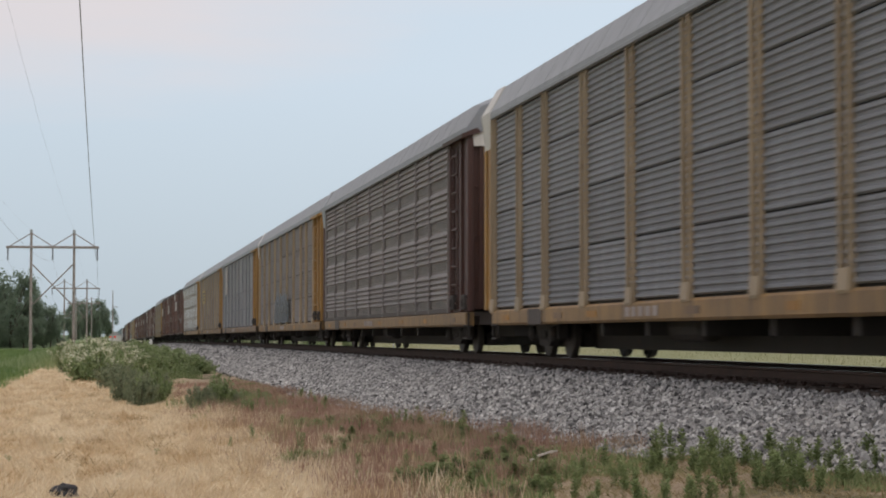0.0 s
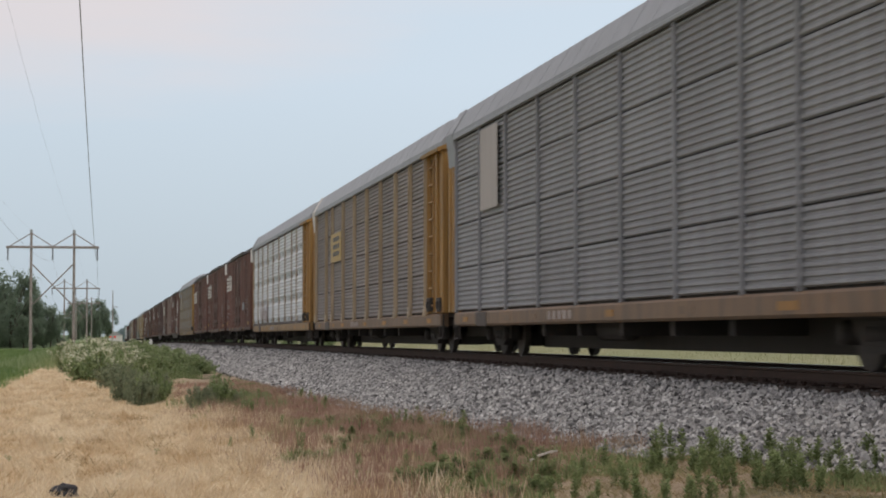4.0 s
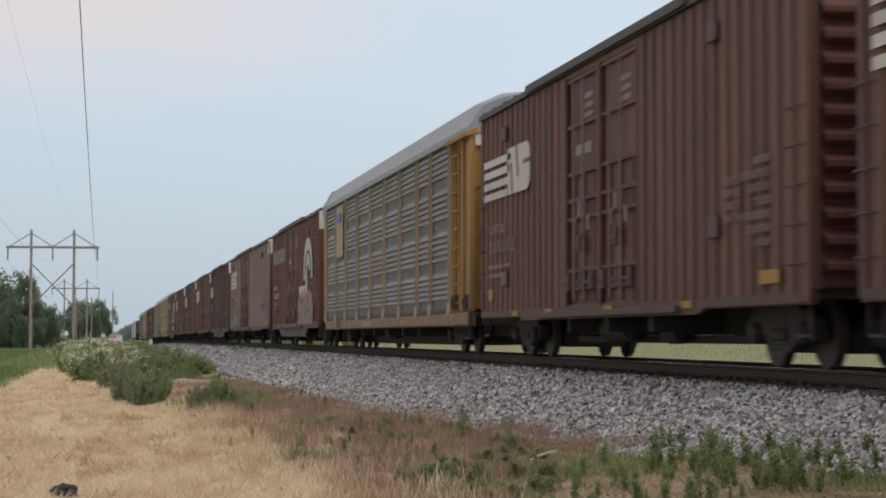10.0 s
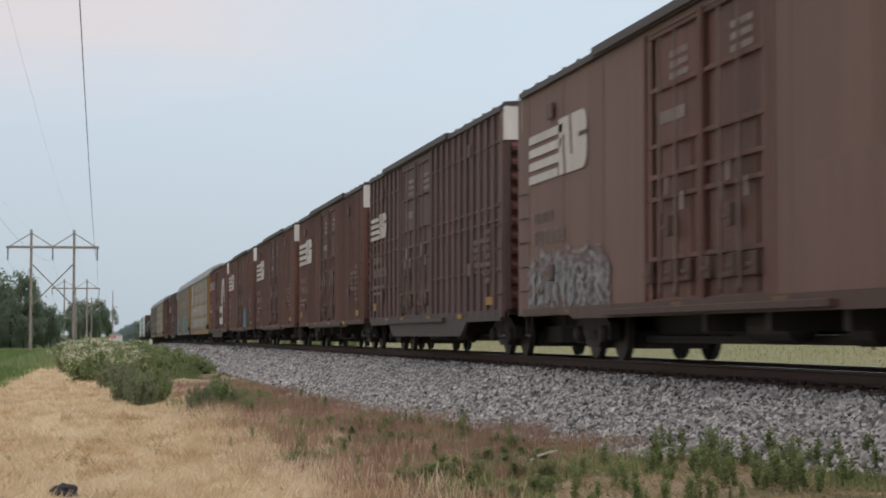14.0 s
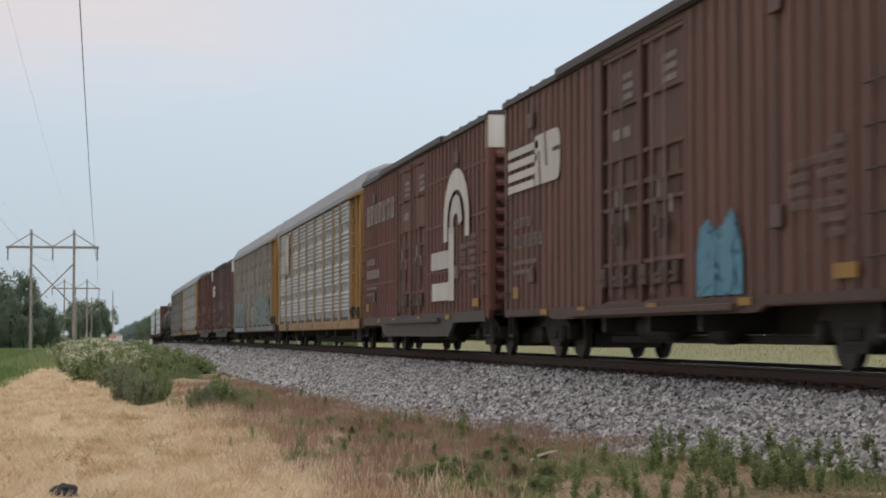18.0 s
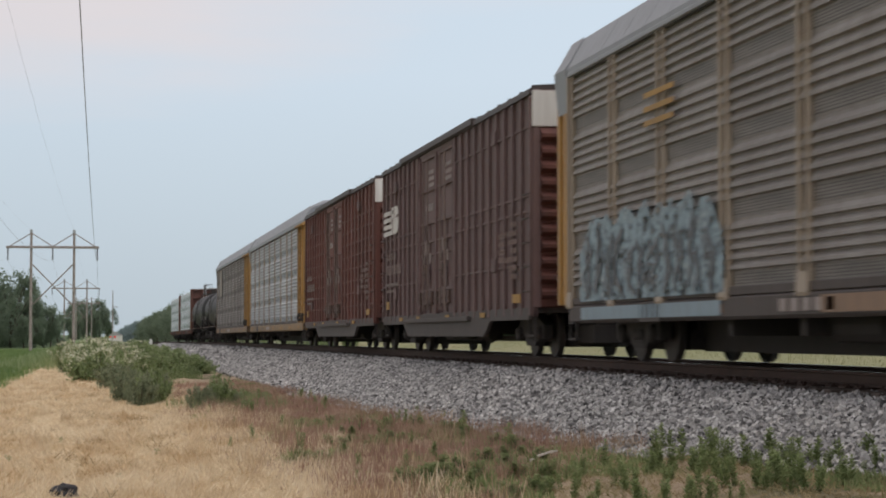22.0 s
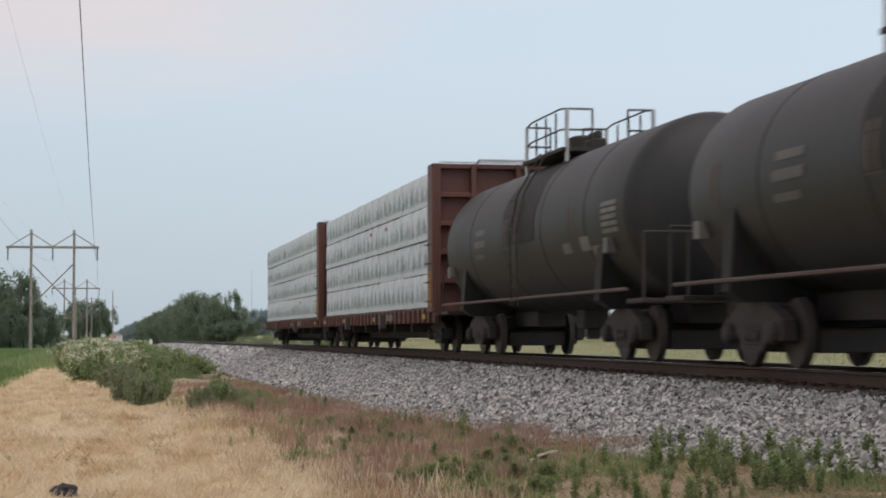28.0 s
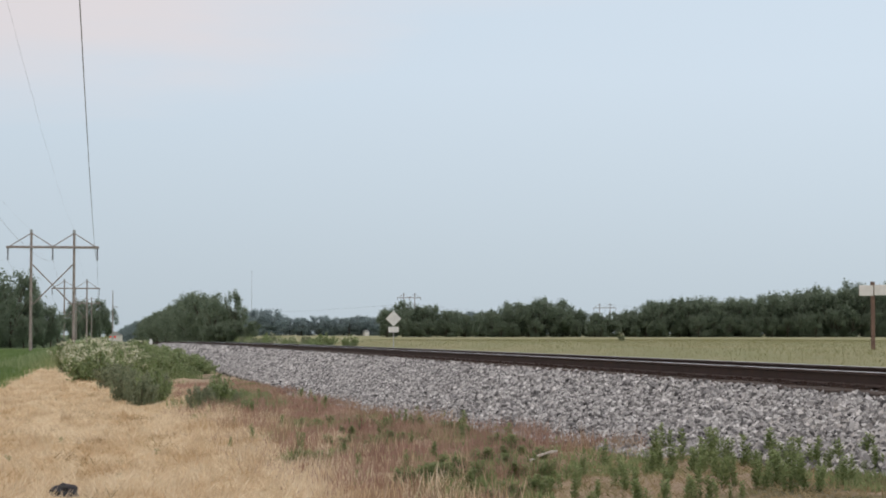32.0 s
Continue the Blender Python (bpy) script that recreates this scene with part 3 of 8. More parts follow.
def lathe(bm, outline, axis_x=True, sides=28, centre=(0, 0, 0)):
    """Turns an outline of (along, radius) round the x axis (or y)."""
    cx, cy, cz = centre
    rings = []
    for a, r in outline:
        ring = []
        for i in range(sides):
            w = 2 * math.pi * i / sides
            p = (cx + a, cy + r * math.cos(w), cz + r * math.sin(w)) if axis_x else (cx + r * math.cos(w), cy + a, cz + r * math.sin(w))
            ring.append(bm.verts.new(p))
        rings.append(ring)
    for p, q in zip(rings, rings[1:]):
        for i in range(sides):
            j = (i + 1) % sides
            bm.faces.new((p[i], p[j], q[j], q[i]))
    for ring in (rings[0], rings[-1]):
        bm.faces.new(ring)
    bmesh.ops.recalc_face_normals(bm, faces=bm.faces)
    return bm


WHEEL_R = 0.457


def wheelset_data():
    bm = bmesh.new()
    lathe(bm, [(-1.02, 0.07), (1.02, 0.07)], sides=10)
    for s in (-1, 1):
        c = s * GAUGE
        lathe(bm, [(c - 0.07, WHEEL_R - 0.01), (c + 0.045, WHEEL_R + 0.004), (c + 0.05, WHEEL_R - 0.05), (c + 0.02, WHEEL_R - 0.09), (c + 0.01, 0.17), (c + 0.05, 0.14), (c + 0.05, 0.08)] if s < 0 else
              [(c + 0.07, WHEEL_R - 0.01), (c - 0.045, WHEEL_R + 0.004), (c - 0.05, WHEEL_R - 0.05), (c - 0.02, WHEEL_R - 0.09), (c - 0.01, 0.17), (c - 0.05, 0.14), (c - 0.05, 0.08)])
        lathe(bm, [(c + s * -0.03, WHEEL_R - 0.02), (c + s * 0.065, WHEEL_R - 0.02), (c + s * 0.075, WHEEL_R - 0.09), (c + s * 0.02, WHEEL_R - 0.1), (c + s * 0.03, 0.16), (c + s * 0.09, 0.13), (c + s * 0.1, 0.06)])
    return data("wheelset", bm, WHEEL_STEEL)


def side_frame_data():
    """Cast truck side: arch bar over two journal boxes, open round the spring nest."""
    bm = bmesh.new()
    out = [(-1.15, 0.36), (-1.15, 0.62), (-0.95, 0.70), (-0.45, 0.86), (0.45, 0.86), (0.95, 0.70), (1.15, 0.62), (1.15, 0.36), (0.72, 0.36), (0.66, 0.46), (0.36, 0.22), (-0.36, 0.22), (-0.66, 0.46), (-0.72, 0.36)]
    a = [bm.verts.new((-0.09, y, z)) for y, z in out]
    b = [bm.verts.new((0.09, y, z)) for y, z in out]
    n = len(out)
    for i in range(n):
        j = (i + 1) % n
        bm.faces.new((a[i], a[j], b[j], b[i]))
    bm.faces.new(a[::-1])
    bm.faces.new(b)
    bmesh.ops.triangulate(bm, faces=[f for f in bm.faces if len(f.verts) > 4])
    for y in (-0.875, 0.875):
        lathe(bm, [(-0.2, 0.1), (-0.15, 0.15), (0.1, 0.15)], sides=10, centre=(0, y, WHEEL_R))
    for y in (-0.2, 0, 0.2):
        lathe(bm, [(-0.14, 0.085), (-0.12, 0.085)], sides=8, centre=(0, y, 0.44))
    bmesh.ops.recalc_face_normals(bm, faces=bm.faces)
    return data("side_frame", bm, BLACK_GEAR)


WHEELSET = wheelset_data()
SIDE_FRAME = side_frame_data()
SPRING = data("spring", boxes((-0.1, -0.32, 0.28, 0.1, 0.32, 0.62), bevel=0.03), BLACK_GEAR)
BOLSTER = data("truck", boxes((-0.95, -0.22, 0.52, 0.95, 0.22, 0.82), (-0.25, -0.25, 0.8, 0.25, 0.25, 0.98), (-0.64, -1.2, 0.20, 0.64, 1.2, 0.50), bevel=0.02), BLACK_GEAR)
COUPLER = data("coupler", boxes((-0.13, 0, 0.72, 0.13, 0.75, 0.98), (-0.2, 0.7, 0.68, 0.2, 1.02, 1.02), (-0.03, 0.85, 0.45, 0.03, 0.9, 0.7), bevel=0.02), BLACK_GEAR)
HOSE = data("air_hose", rod(rod(bmesh.new(), (-0.3, 0.3, 0.8), (-0.32, 0.7, 0.45), 0.03), (-0.32, 0.7, 0.45), (-0.1, 1.0, 0.35), 0.03), BLACK_GEAR)
wheelsets = []


def truck(car, y):
    t = use("truck", BOLSTER, car, pose(0, y, 0))
    for s in (-1, 1):
        use("side_frame", SIDE_FRAME, t, pose(s * 1.0, 0, 0))
        use("spring", SPRING, t, pose(s * 1.0, 0, 0))
        w = use("wheelset", WHEELSET, t, label="worn steel wheels on an axle")
        w.matrix_parent_inverse = pose(0, s * 0.875, WHEEL_R)
        wheelsets.append(w)
    return t


def running_gear(car, L, inset, rear=None):
    truck(car, -L / 2 + inset)
    truck(car, L / 2 - (inset if rear is None else rear))
    for s in (0, 180):
        c = use("coupler", COUPLER, car, pose(0, 0, 0, 0, 0, s) @ pose(0, L / 2, 0))
        use("air_hose", HOSE, c)


def bar(car, y0, y1, z0, z1, x, material, name="marking", tilt=0.0, label=""):
    """A flat painted bar on the near side; tilt: how far its top leans."""
    bm = bmesh.new()
    v = [(x, y0, z0), (x, y1, z0), (x, y1 + tilt, z1), (x, y0 + tilt, z1)]
    a = [bm.verts.new(p) for p in v]
    b = [bm.verts.new((p[0] + 0.012, p[1], p[2])) for p in v]
    bm.faces.new(a[::-1])
    bm.faces.new(b)
    for i in range(4):
        j = (i + 1) % 4
        bm.faces.new((a[i], a[j], b[j], b[i]))
    bmesh.ops.recalc_face_normals(bm, faces=bm.faces)
    return part(name, bm, material, car, label)


def writing(car, y0, y1, z0, z1, x, material, count, slim=False):
    """A row of plain bars the size of a line of characters, as one marking; slim: two thin stems to a character."""
    bm = bmesh.new()
    w = (y1 - y0) / count
    for i in range(count):
        a = y0 + i * w
        for f, g in (((0.05, 0.22), (0.48, 0.65)) if slim else ((0.0, 0.62),)):
            box(bm, x, a + f * w, z0, x + 0.012, a + g * w, z1)
        if slim:
            box(bm, x, a + 0.22 * w, z1 - 0.14 * (z1 - z0) if i % 2 else z0, x + 0.012, a + 0.48 * w, z1 if i % 2 else z0 + 0.14 * (z1 - z0))
    return tagged(part("lettering", bm, material, car), kind="stuff")


def scrawl(car, y0, y1, z0, z1, x, materials, seed, count=40, name="graffiti", fat=1.0):
    """Sprayed letters: fat bent strokes under a wavy top line, one part for each colour, outlines last."""
    rng = random.Random(seed)
    n = max(1, round((y1 - y0) / 0.62))
    step = (y1 - y0) / n
    tops = [z1 - (z1 - z0) * rng.uniform(0.0, 0.4) for _ in range(n)]
    layers = [bmesh.new() for _ in materials]
    depth_of = [x - 0.02 * q for q in range(len(materials))]

    def ribbon(bm, pts, w, depth):
        rows = []
        for i, (a, b) in enumerate(pts):
            p, q = pts[max(0, i - 1)], pts[min(len(pts) - 1, i + 1)]
            ty, tz = q[0] - p[0], q[1] - p[1]
            k = math.hypot(ty, tz) or 1
            ww = w * rng.uniform(0.8, 1.2)
            rows.append([bm.verts.new((depth, a + s * tz / k * ww / 2, max(z0 - 0.03, b - s * ty / k * ww / 2))) for s in (-1, 1)])
        for a, b in zip(rows, rows[1:]):
            bm.faces.new((a[0], b[0], b[1], a[1]))
    for k in range(n):
        c = y0 + (k + 0.5) * step
        h = tops[k] - z0
        for s in range(3):
            pts = [(c + rng.uniform(-0.5, 0.5) * step, z0 + h * f + rng.uniform(-0.06, 0.06)) for f in ((0.05, 0.35, 0.7, 0.98), (0.1, 0.5, 0.4, 0.8), (0.9, 0.6, 0.25, 0.1))[s]]
            for q in range(len(layers)):
                w = (0.26, 0.15, 0.09, 0.06)[q] * fat
                jog = rng.uniform(-0.05, 0.05)
                if rng.random() < (1.0, 0.9, 0.8, 0.6)[q]:
                    depth_of[q] -= 0.0003
                    ribbon(layers[q], [(a + jog, b + jog) for a, b in pts], w, depth_of[q])
    for bm, m in zip(layers, materials):
        ob = part(name, bm, m, car)
        ob["kind"] = "stuff"


def mural(car, y0, y1, z0, z1, x, fill, strokes, seed):
    """A sprayed block: a filled field with a lobed top, letter strokes on it."""
    rng = random.Random(seed)
    bm = bmesh.new()
    n = max(8, round((y1 - y0) / 0.16))
    lobe = rng.uniform(0.9, 1.3)
    rows = []
    for i in range(n + 1):
        y = y0 + (y1 - y0) * i / n
        edge = min(1.0, 0.62 + 4.0 * min(i, n - i) / n)
        top = z0 + (z1 - z0) * edge * (0.86 + 0.10 * abs(math.sin((y - y0) * math.pi / lobe)) + 0.22 * noise.noise(Vector((y * 2.7, seed, 0))) + 0.12 * noise.noise(Vector((y * 7.0, seed, 5))))
        rows.append([bm.verts.new((x, y, z0)), bm.verts.new((x, y, min(top, z1 + 0.05)))])
    for p, q in zip(rows, rows[1:]):
        bm.faces.new((p[0], q[0], q[1], p[1]))
    tagged(part("graffiti", bm, fill, car), kind="stuff")
    if strokes:
        scrawl(car, y0 + 0.25, y1 - 0.25, z0 + 0.05, z1 - 0.15, x - 0.012, strokes, seed + 1, fat=0.62)


# ---------------------------------------------------------------- autoracks
RACK_L = 27.2
SILL0, SILL1, TOP = 0.60, 0.93, 4.90
ROWS = [0.97, 1.93, 2.91, 3.90, 4.86]


def corrugated(width, height, ridges, depth, gap=0.012, low=0.28, high=0.28):
    """A pressed panel: ridges = list of (z0, z1) of its horizontal ribs; low, high: how much of a rib its two flanks take."""
    prof = [(0, gap)]
    for a, b in ridges:
        prof += [(0, a), (-depth, a + (b - a) * low), (-depth * 0.9, b - (b - a) * high), (0, b)]
    prof.append((0, height - gap))
    bm = bmesh.new()
    lo = [bm.verts.new((x, 0.01, z)) for x, z in prof]
    hi = [bm.verts.new((x, width - 0.01, z)) for x, z in prof]
    for i in range(len(prof) - 1):
        bm.faces.new((lo[i], lo[i + 1], hi[i + 1], hi[i]))
    back = [bm.verts.new(p) for p in ((0.03, 0.01, gap), (0.03, width - 0.01, gap), (0.03, width - 0.01, height - gap), (0.03, 0.01, height - gap))]
    bm.faces.new(back)
    bm.faces.new((lo[0], hi[0], back[1], back[0]))
    bm.faces.new((lo[-1], back[3], back[2], hi[-1]))
    bm.faces.new((*lo, back[3], back[0]))
    bm.faces.new((*hi[::-1], back[1], back[2]))
    bmesh.ops.recalc_face_normals(bm, faces=bm.faces)
    return bm


PANELS = {}


def panel_data(style, width, height, row):
    key = (style, round(width, 2), round(height, 2), row if style == "band" else 0)
    if key not in PANELS:
        if style == "fine":
            n = 9
            ridges = [((i + 0.12) * height / n, (i + 0.80) * height / n) for i in range(n)]
            bm = corrugated(width, height, ridges, 0.03)
        else:
            # a flat foot, then a group of broad ribs close together
            f0 = 0.30 if row == 0 else 0.245
            n = 5
            step = (0.975 - f0) / n
            ridges = [(height * (f0 + step * i), height * (f0 + step * (i + 0.86))) for i in range(n)]
            bm = corrugated(width, height, ridges, 0.055, 0.002, 0.10, 0.55)
        PANELS[key] = data("side_panel", bm, GREY_STEEL)
    return PANELS[key]


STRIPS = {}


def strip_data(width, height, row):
    """The perforated sheet between two groups of ribs, laid on to look darker than they do."""
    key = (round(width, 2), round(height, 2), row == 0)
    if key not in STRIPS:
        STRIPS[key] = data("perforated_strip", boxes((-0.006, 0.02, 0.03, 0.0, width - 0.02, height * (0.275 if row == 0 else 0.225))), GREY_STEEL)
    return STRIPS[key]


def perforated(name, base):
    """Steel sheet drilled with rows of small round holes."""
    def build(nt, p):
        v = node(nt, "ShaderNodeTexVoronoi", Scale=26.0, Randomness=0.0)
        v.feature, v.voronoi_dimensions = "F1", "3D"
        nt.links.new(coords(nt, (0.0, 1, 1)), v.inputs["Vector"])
        # The holes aren't cut: their dark insides are dots in the colour.
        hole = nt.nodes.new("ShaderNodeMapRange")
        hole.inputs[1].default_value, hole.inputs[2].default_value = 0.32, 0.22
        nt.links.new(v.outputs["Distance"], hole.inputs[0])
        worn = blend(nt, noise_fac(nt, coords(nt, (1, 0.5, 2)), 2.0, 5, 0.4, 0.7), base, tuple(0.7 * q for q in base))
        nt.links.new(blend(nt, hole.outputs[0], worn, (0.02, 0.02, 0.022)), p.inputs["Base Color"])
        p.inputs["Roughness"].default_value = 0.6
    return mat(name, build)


POST_PAIR = data("post", boxes((-0.052, -0.026, 0.93, 0.03, 0.026, 4.9), bevel=0.008), YELLOW)
POST_FOOT = data("post_foot", prism(bmesh.new(), [(-0.045, 0.88), (-0.06, 0.92), (-0.04, 1.16), (0.02, 1.16), (0.02, 0.88)], -0.18, 0.18), YELLOW)
POST_THIN = data("post", boxes((-0.048, -0.03, 0.93, 0.03, 0.03, 4.9), bevel=0.008), YELLOW)


def rack_roof_data():
    bm = bmesh.new()
    half = [(-1.62, 4.90), (-1.62, 5.03), (-1.52, 5.20), (-1.30, 5.58), (-0.75, 5.83), (0, 5.91)]
    prof = half + [(-x, z) for x, z in half[-2::-1]]
    L, R = -RACK_L / 2, RACK_L / 2 + 0.85
    ys = [(L, 0.86), (L + 0.3, 0.96), (L + 0.8, 1.0)] + [(L + 0.8 + i * (RACK_L - 1.6) / 20, 1.0) for i in range(1, 20)] + [(R - 0.7, 1.0), (R - 0.2, 0.97), (R, 0.86)]
    rows = []
    for y, s in ys:
        rows.append([bm.verts.new((x * (0.97 + 0.03 * s), y, 4.90 + (z - 4.90) * s)) for x, z in prof])
    for a, b in zip(rows, rows[1:]):
        for i in range(len(prof) - 1):
            bm.faces.new((a[i], a[i + 1], b[i + 1], b[i]))
    bm.faces.new(rows[0])
    bm.faces.new(rows[-1][::-1])
    bm.faces.new([r[0] for r in rows] + [r[-1] for r in rows[::-1]])
    # standing seams
    for i in range(1, 20):
        y = -RACK_L / 2 + 1.0 + i * (RACK_L - 2) / 20
        for (x0, z0), (x1, z1) in zip(prof, prof[1:]):
            v = [bm.verts.new(p) for p in ((x0, y - 0.03, z0), (x0, y + 0.03, z0), (x1, y + 0.03, z1), (x1, y - 0.03, z1))]
            w = [bm.verts.new((p.co.x * 1.002, p.co.y, p.co.z + 0.004)) for p in v]
            bm.faces.new(w)
            for a in range(4):
                b = (a + 1) % 4
                bm.faces.new((v[a], v[b], w[b], w[a]))
    bmesh.ops.recalc_face_normals(bm, faces=bm.faces)
    return data("roof", bm, ROOF_STEEL)


RACK_ROOF = rack_roof_data()


def rack_end_door_data():
    """Half of a folding end door: upright leaves with hinge tubes and stiffeners."""
    bm = bmesh.new()
    for i, x in enumerate((-1.5, -1.02, -0.54)):
        box(bm, x, -0.03 - 0.02 * (i % 2), 1.0, x + 0.46, 0.05, 4.95, bevel=0.01)
        rod(bm, (x, -0.07, 1.0), (x, -0.07, 4.9), 0.035, 8)
        box(bm, x + 0.17, -0.09, 1.1, x + 0.25, -0.03, 4.8)
    for z in (1.5, 2.6, 3.7, 4.6):
        for x in (-1.5, -1.02, -0.54):
            box(bm, x + 0.02, -0.075, z, x + 0.44, -0.03, z + 0.05)
    return data("end_door", bm, YELLOW)


RACK_DOOR = rack_end_door_data()
RACK_CAP = data("end_cap", prism(bmesh.new(), [(-1.45, 4.6), (-1.5, 4.95), (-1.2, 5.36), (-0.7, 5.58), (0, 5.64), (0.7, 5.58), (1.2, 5.36), (1.5, 4.95), (1.45, 4.6)], -0.14, 0.02), WHITE_STEEL)
RACK_EAVE = data("door_hood", prism(bmesh.new(), [(-1.72, 4.78), (-1.74, 4.86), (-1.4, 5.0), (-1.3, 4.9)], -0.05, 2.45), YELLOW)
RACK_TRACK = data("roof_rail", boxes((-1.66, 0, 4.86, -1.55, RACK_L - 2.4, 4.93), bevel=0.01), ROOF_STEEL)
# Added black solid: stands in for the unlit inside behind the panel joints.
INSIDE_FILLER = data("dark_core", boxes((-1.5, -RACK_L / 2 + 0.3, 0.9, 1.5, RACK_L / 2 - 0.3, 4.9)), BLACK_GEAR)
RACK_FAR = data("far_side_wall", boxes((1.5, -RACK_L / 2, 0.93, 1.6, RACK_L / 2, 4.9)), GREY_STEEL)


LADDER_STILES = data("ladder", boxes((-0.06, -0.025, 1.0, -0.01, 0.025, 4.72), (-0.06, 0.535, 1.0, -0.01, 0.585, 4.72), bevel=0.006), YELLOW)
RUNG = data("rung", boxes((-0.085, -0.03, -0.022, -0.045, 0.59, 0.022), bevel=0.008), YELLOW)


def ladder(parent, m, paint):
    ob = use("ladder", LADDER_STILES, parent, m, paint)
    for i in range(9):
        use("rung", RUNG, ob, pose(0, 0, 1.15 + 0.42 * i), paint)


REAR_CORNER = data("rear_corner_panel", boxes((-1.50, -0.1, 0.95, -1.44, 1.0, 4.75), bevel=0.01), YELLOW)
REAR_COVER = data("end_cover", prism(bmesh.new(), [(-1.57, 4.30), (-1.645, 5.04), (-1.535, 5.22), (-1.315, 5.60), (-1.28, 5.55), (-1.40, 4.9), (-1.40, 4.30)], 0.05, 0.90), WHITE_STEEL)
# Black strip laid on for the shaded gap between panels and roof.
EAVE_SHADE = data("eave_slot", boxes((-1.588, -RACK_L / 2 + 2.4, 4.835, -1.56, RACK_L / 2 - 0.1, 4.90)), BLACK_GEAR)
FOOT_RAIL = data("foot_rail", boxes((-1.615, -RACK_L / 2 + 2.4, 0.935, -1.54, RACK_L / 2 - 0.1, 1.05), bevel=0.01), SILL_GREY)
DRAFT_SILL = data("draft_sill", boxes((-0.5, -2.65, 0.40, 0.5, 2.2, 0.88), (-1.25, 0.0, 0.62, 1.25, 1.6, 0.88), bevel=0.02), BLACK_GEAR)
# corner bay: flat plate set back behind the side, between two uprights
RACK_BAY = data("corner_panel", boxes((-1.53, 0.02, 0.95, -1.46, 2.38, 4.9), bevel=0.01), YELLOW)
BAY_POST = data("corner_upright", boxes((-1.60, -0.09, 0.95, -1.50, 0.09, 4.9), bevel=0.015), YELLOW)
# Black boxes for brake gear and the dark grime at the bay's foot.
BAY_GEAR = data("brake_gear", boxes((-1.66, -0.22, 0, -1.55, 0.22, 0.34), (-1.70, -0.08, 0.08, -1.64, 0.08, 0.26), bevel=0.02), BLACK_GEAR)
BAY_STEP = data("end_step", boxes((-1.60, 0, 0.36, -1.56, 0.04, 0.92), (-1.60, 0.46, 0.36, -1.56, 0.5, 0.92), (-1.62, 0, 0.34, -1.50, 0.5, 0.38), (-1.62, 0, 0.62, -1.50, 0.5, 0.65)), BLACK_GEAR)
SILL_BM = bmesh.new()
prism(SILL_BM, [(-0.07, 0.67), (-0.07, 0.90), (-0.02, 0.94), (0.12, 0.94), (0.12, 0.63), (-0.02, 0.63)], -RACK_L / 2 + 0.1, RACK_L / 2 - 0.1)
RACK_SILL = data("side_sill", SILL_BM, YELLOW_DIRTY)
RACK_DECK = data("deck", boxes((-1.48, -RACK_L / 2 + 0.15, 0.86, 1.48, RACK_L / 2 - 0.15, 0.94), (-1.3, -RACK_L / 2 + 0.15, 0.66, 1.3, -RACK_L / 2 + 0.9, 0.87), (-1.3, RACK_L / 2 - 0.9, 0.66, 1.3, RACK_L / 2 - 0.15, 0.87)), SILL_GREY)
RACK_KEEL = data("centre_sill", prism(bmesh.new(), [(-0.4, 0.88), (-0.4, 0.18), (0.4, 0.18), (0.4, 0.88)], -8.4, 9.8), BLACK_GEAR)
CROSS = data("cross_bearer", boxes((-1.4, -0.1, 0.42, 1.4, 0.1, 0.87)), BLACK_GEAR)
AIR_TANK = data("air_reservoir", lathe(bmesh.new(), [(-0.9, 0.1), (-0.8, 0.22), (0.8, 0.22), (0.9, 0.1)], axis_x=False, sides=12), BLACK_GEAR)
SILL_BLOT = data("weld_plate", boxes((-0.085, -0.55, 0.62, -0.06, 0.55, 0.92), bevel=0.01), SILL_GREY)


def spray(name, colours, scale=2.0, cover=0.75):
    """Sprayed paint in several colours that run into one another, thin and gone in places."""
    def build(nt, p):
        ns = node(nt, "ShaderNodeTexNoise", Scale=scale, Detail=5.0, Roughness=0.65)
        nt.links.new(coords(nt, (0.2, 1.0, 1.3)), ns.inputs["Vector"])
        ramp = nt.nodes.new("ShaderNodeValToRGB")
        el = ramp.color_ramp.elements
        while len(el) < len(colours):
            el.new(0.5)
        for i, c in enumerate(colours):
            el[i].position, el[i].color = 0.32 + 0.36 * i / (len(colours) - 1), (*c, 1)
        nt.links.new(ns.outputs[0], ramp.inputs[0])
        # Rib lines are put into the colour as upright darker streaks.
        upright_streaks = noise_fac(nt, coords(nt, (0.2, 9.0, 0.5)), 1.5, 3, 0.3, 0.7)
        c = blend(nt, upright_streaks, ramp.outputs[0], blend(nt, 1.0, ramp.outputs[0], (0.62, 0.62, 0.62), "MULTIPLY"))
        nt.links.new(c, p.inputs["Base Color"])
        p.inputs["Roughness"].default_value = 0.6
        t, m = nt.nodes.new("ShaderNodeBsdfTransparent"), nt.nodes.new("ShaderNodeMixShader")
        nt.links.new(noise_fac(nt, coords(nt, (0.2, 1.1, 2.0)), 2.6, 6, 0.62 - 0.5 * cover, 0.80 - 0.5 * cover), m.inputs[0])
        nt.links.new(t.outputs[0], m.inputs[1])
        nt.links.new(p.outputs[0], m.inputs[2])
        nt.links.new(m.outputs[0], nt.nodes["Material Output"].inputs["Surface"])
    return mat(name, build)


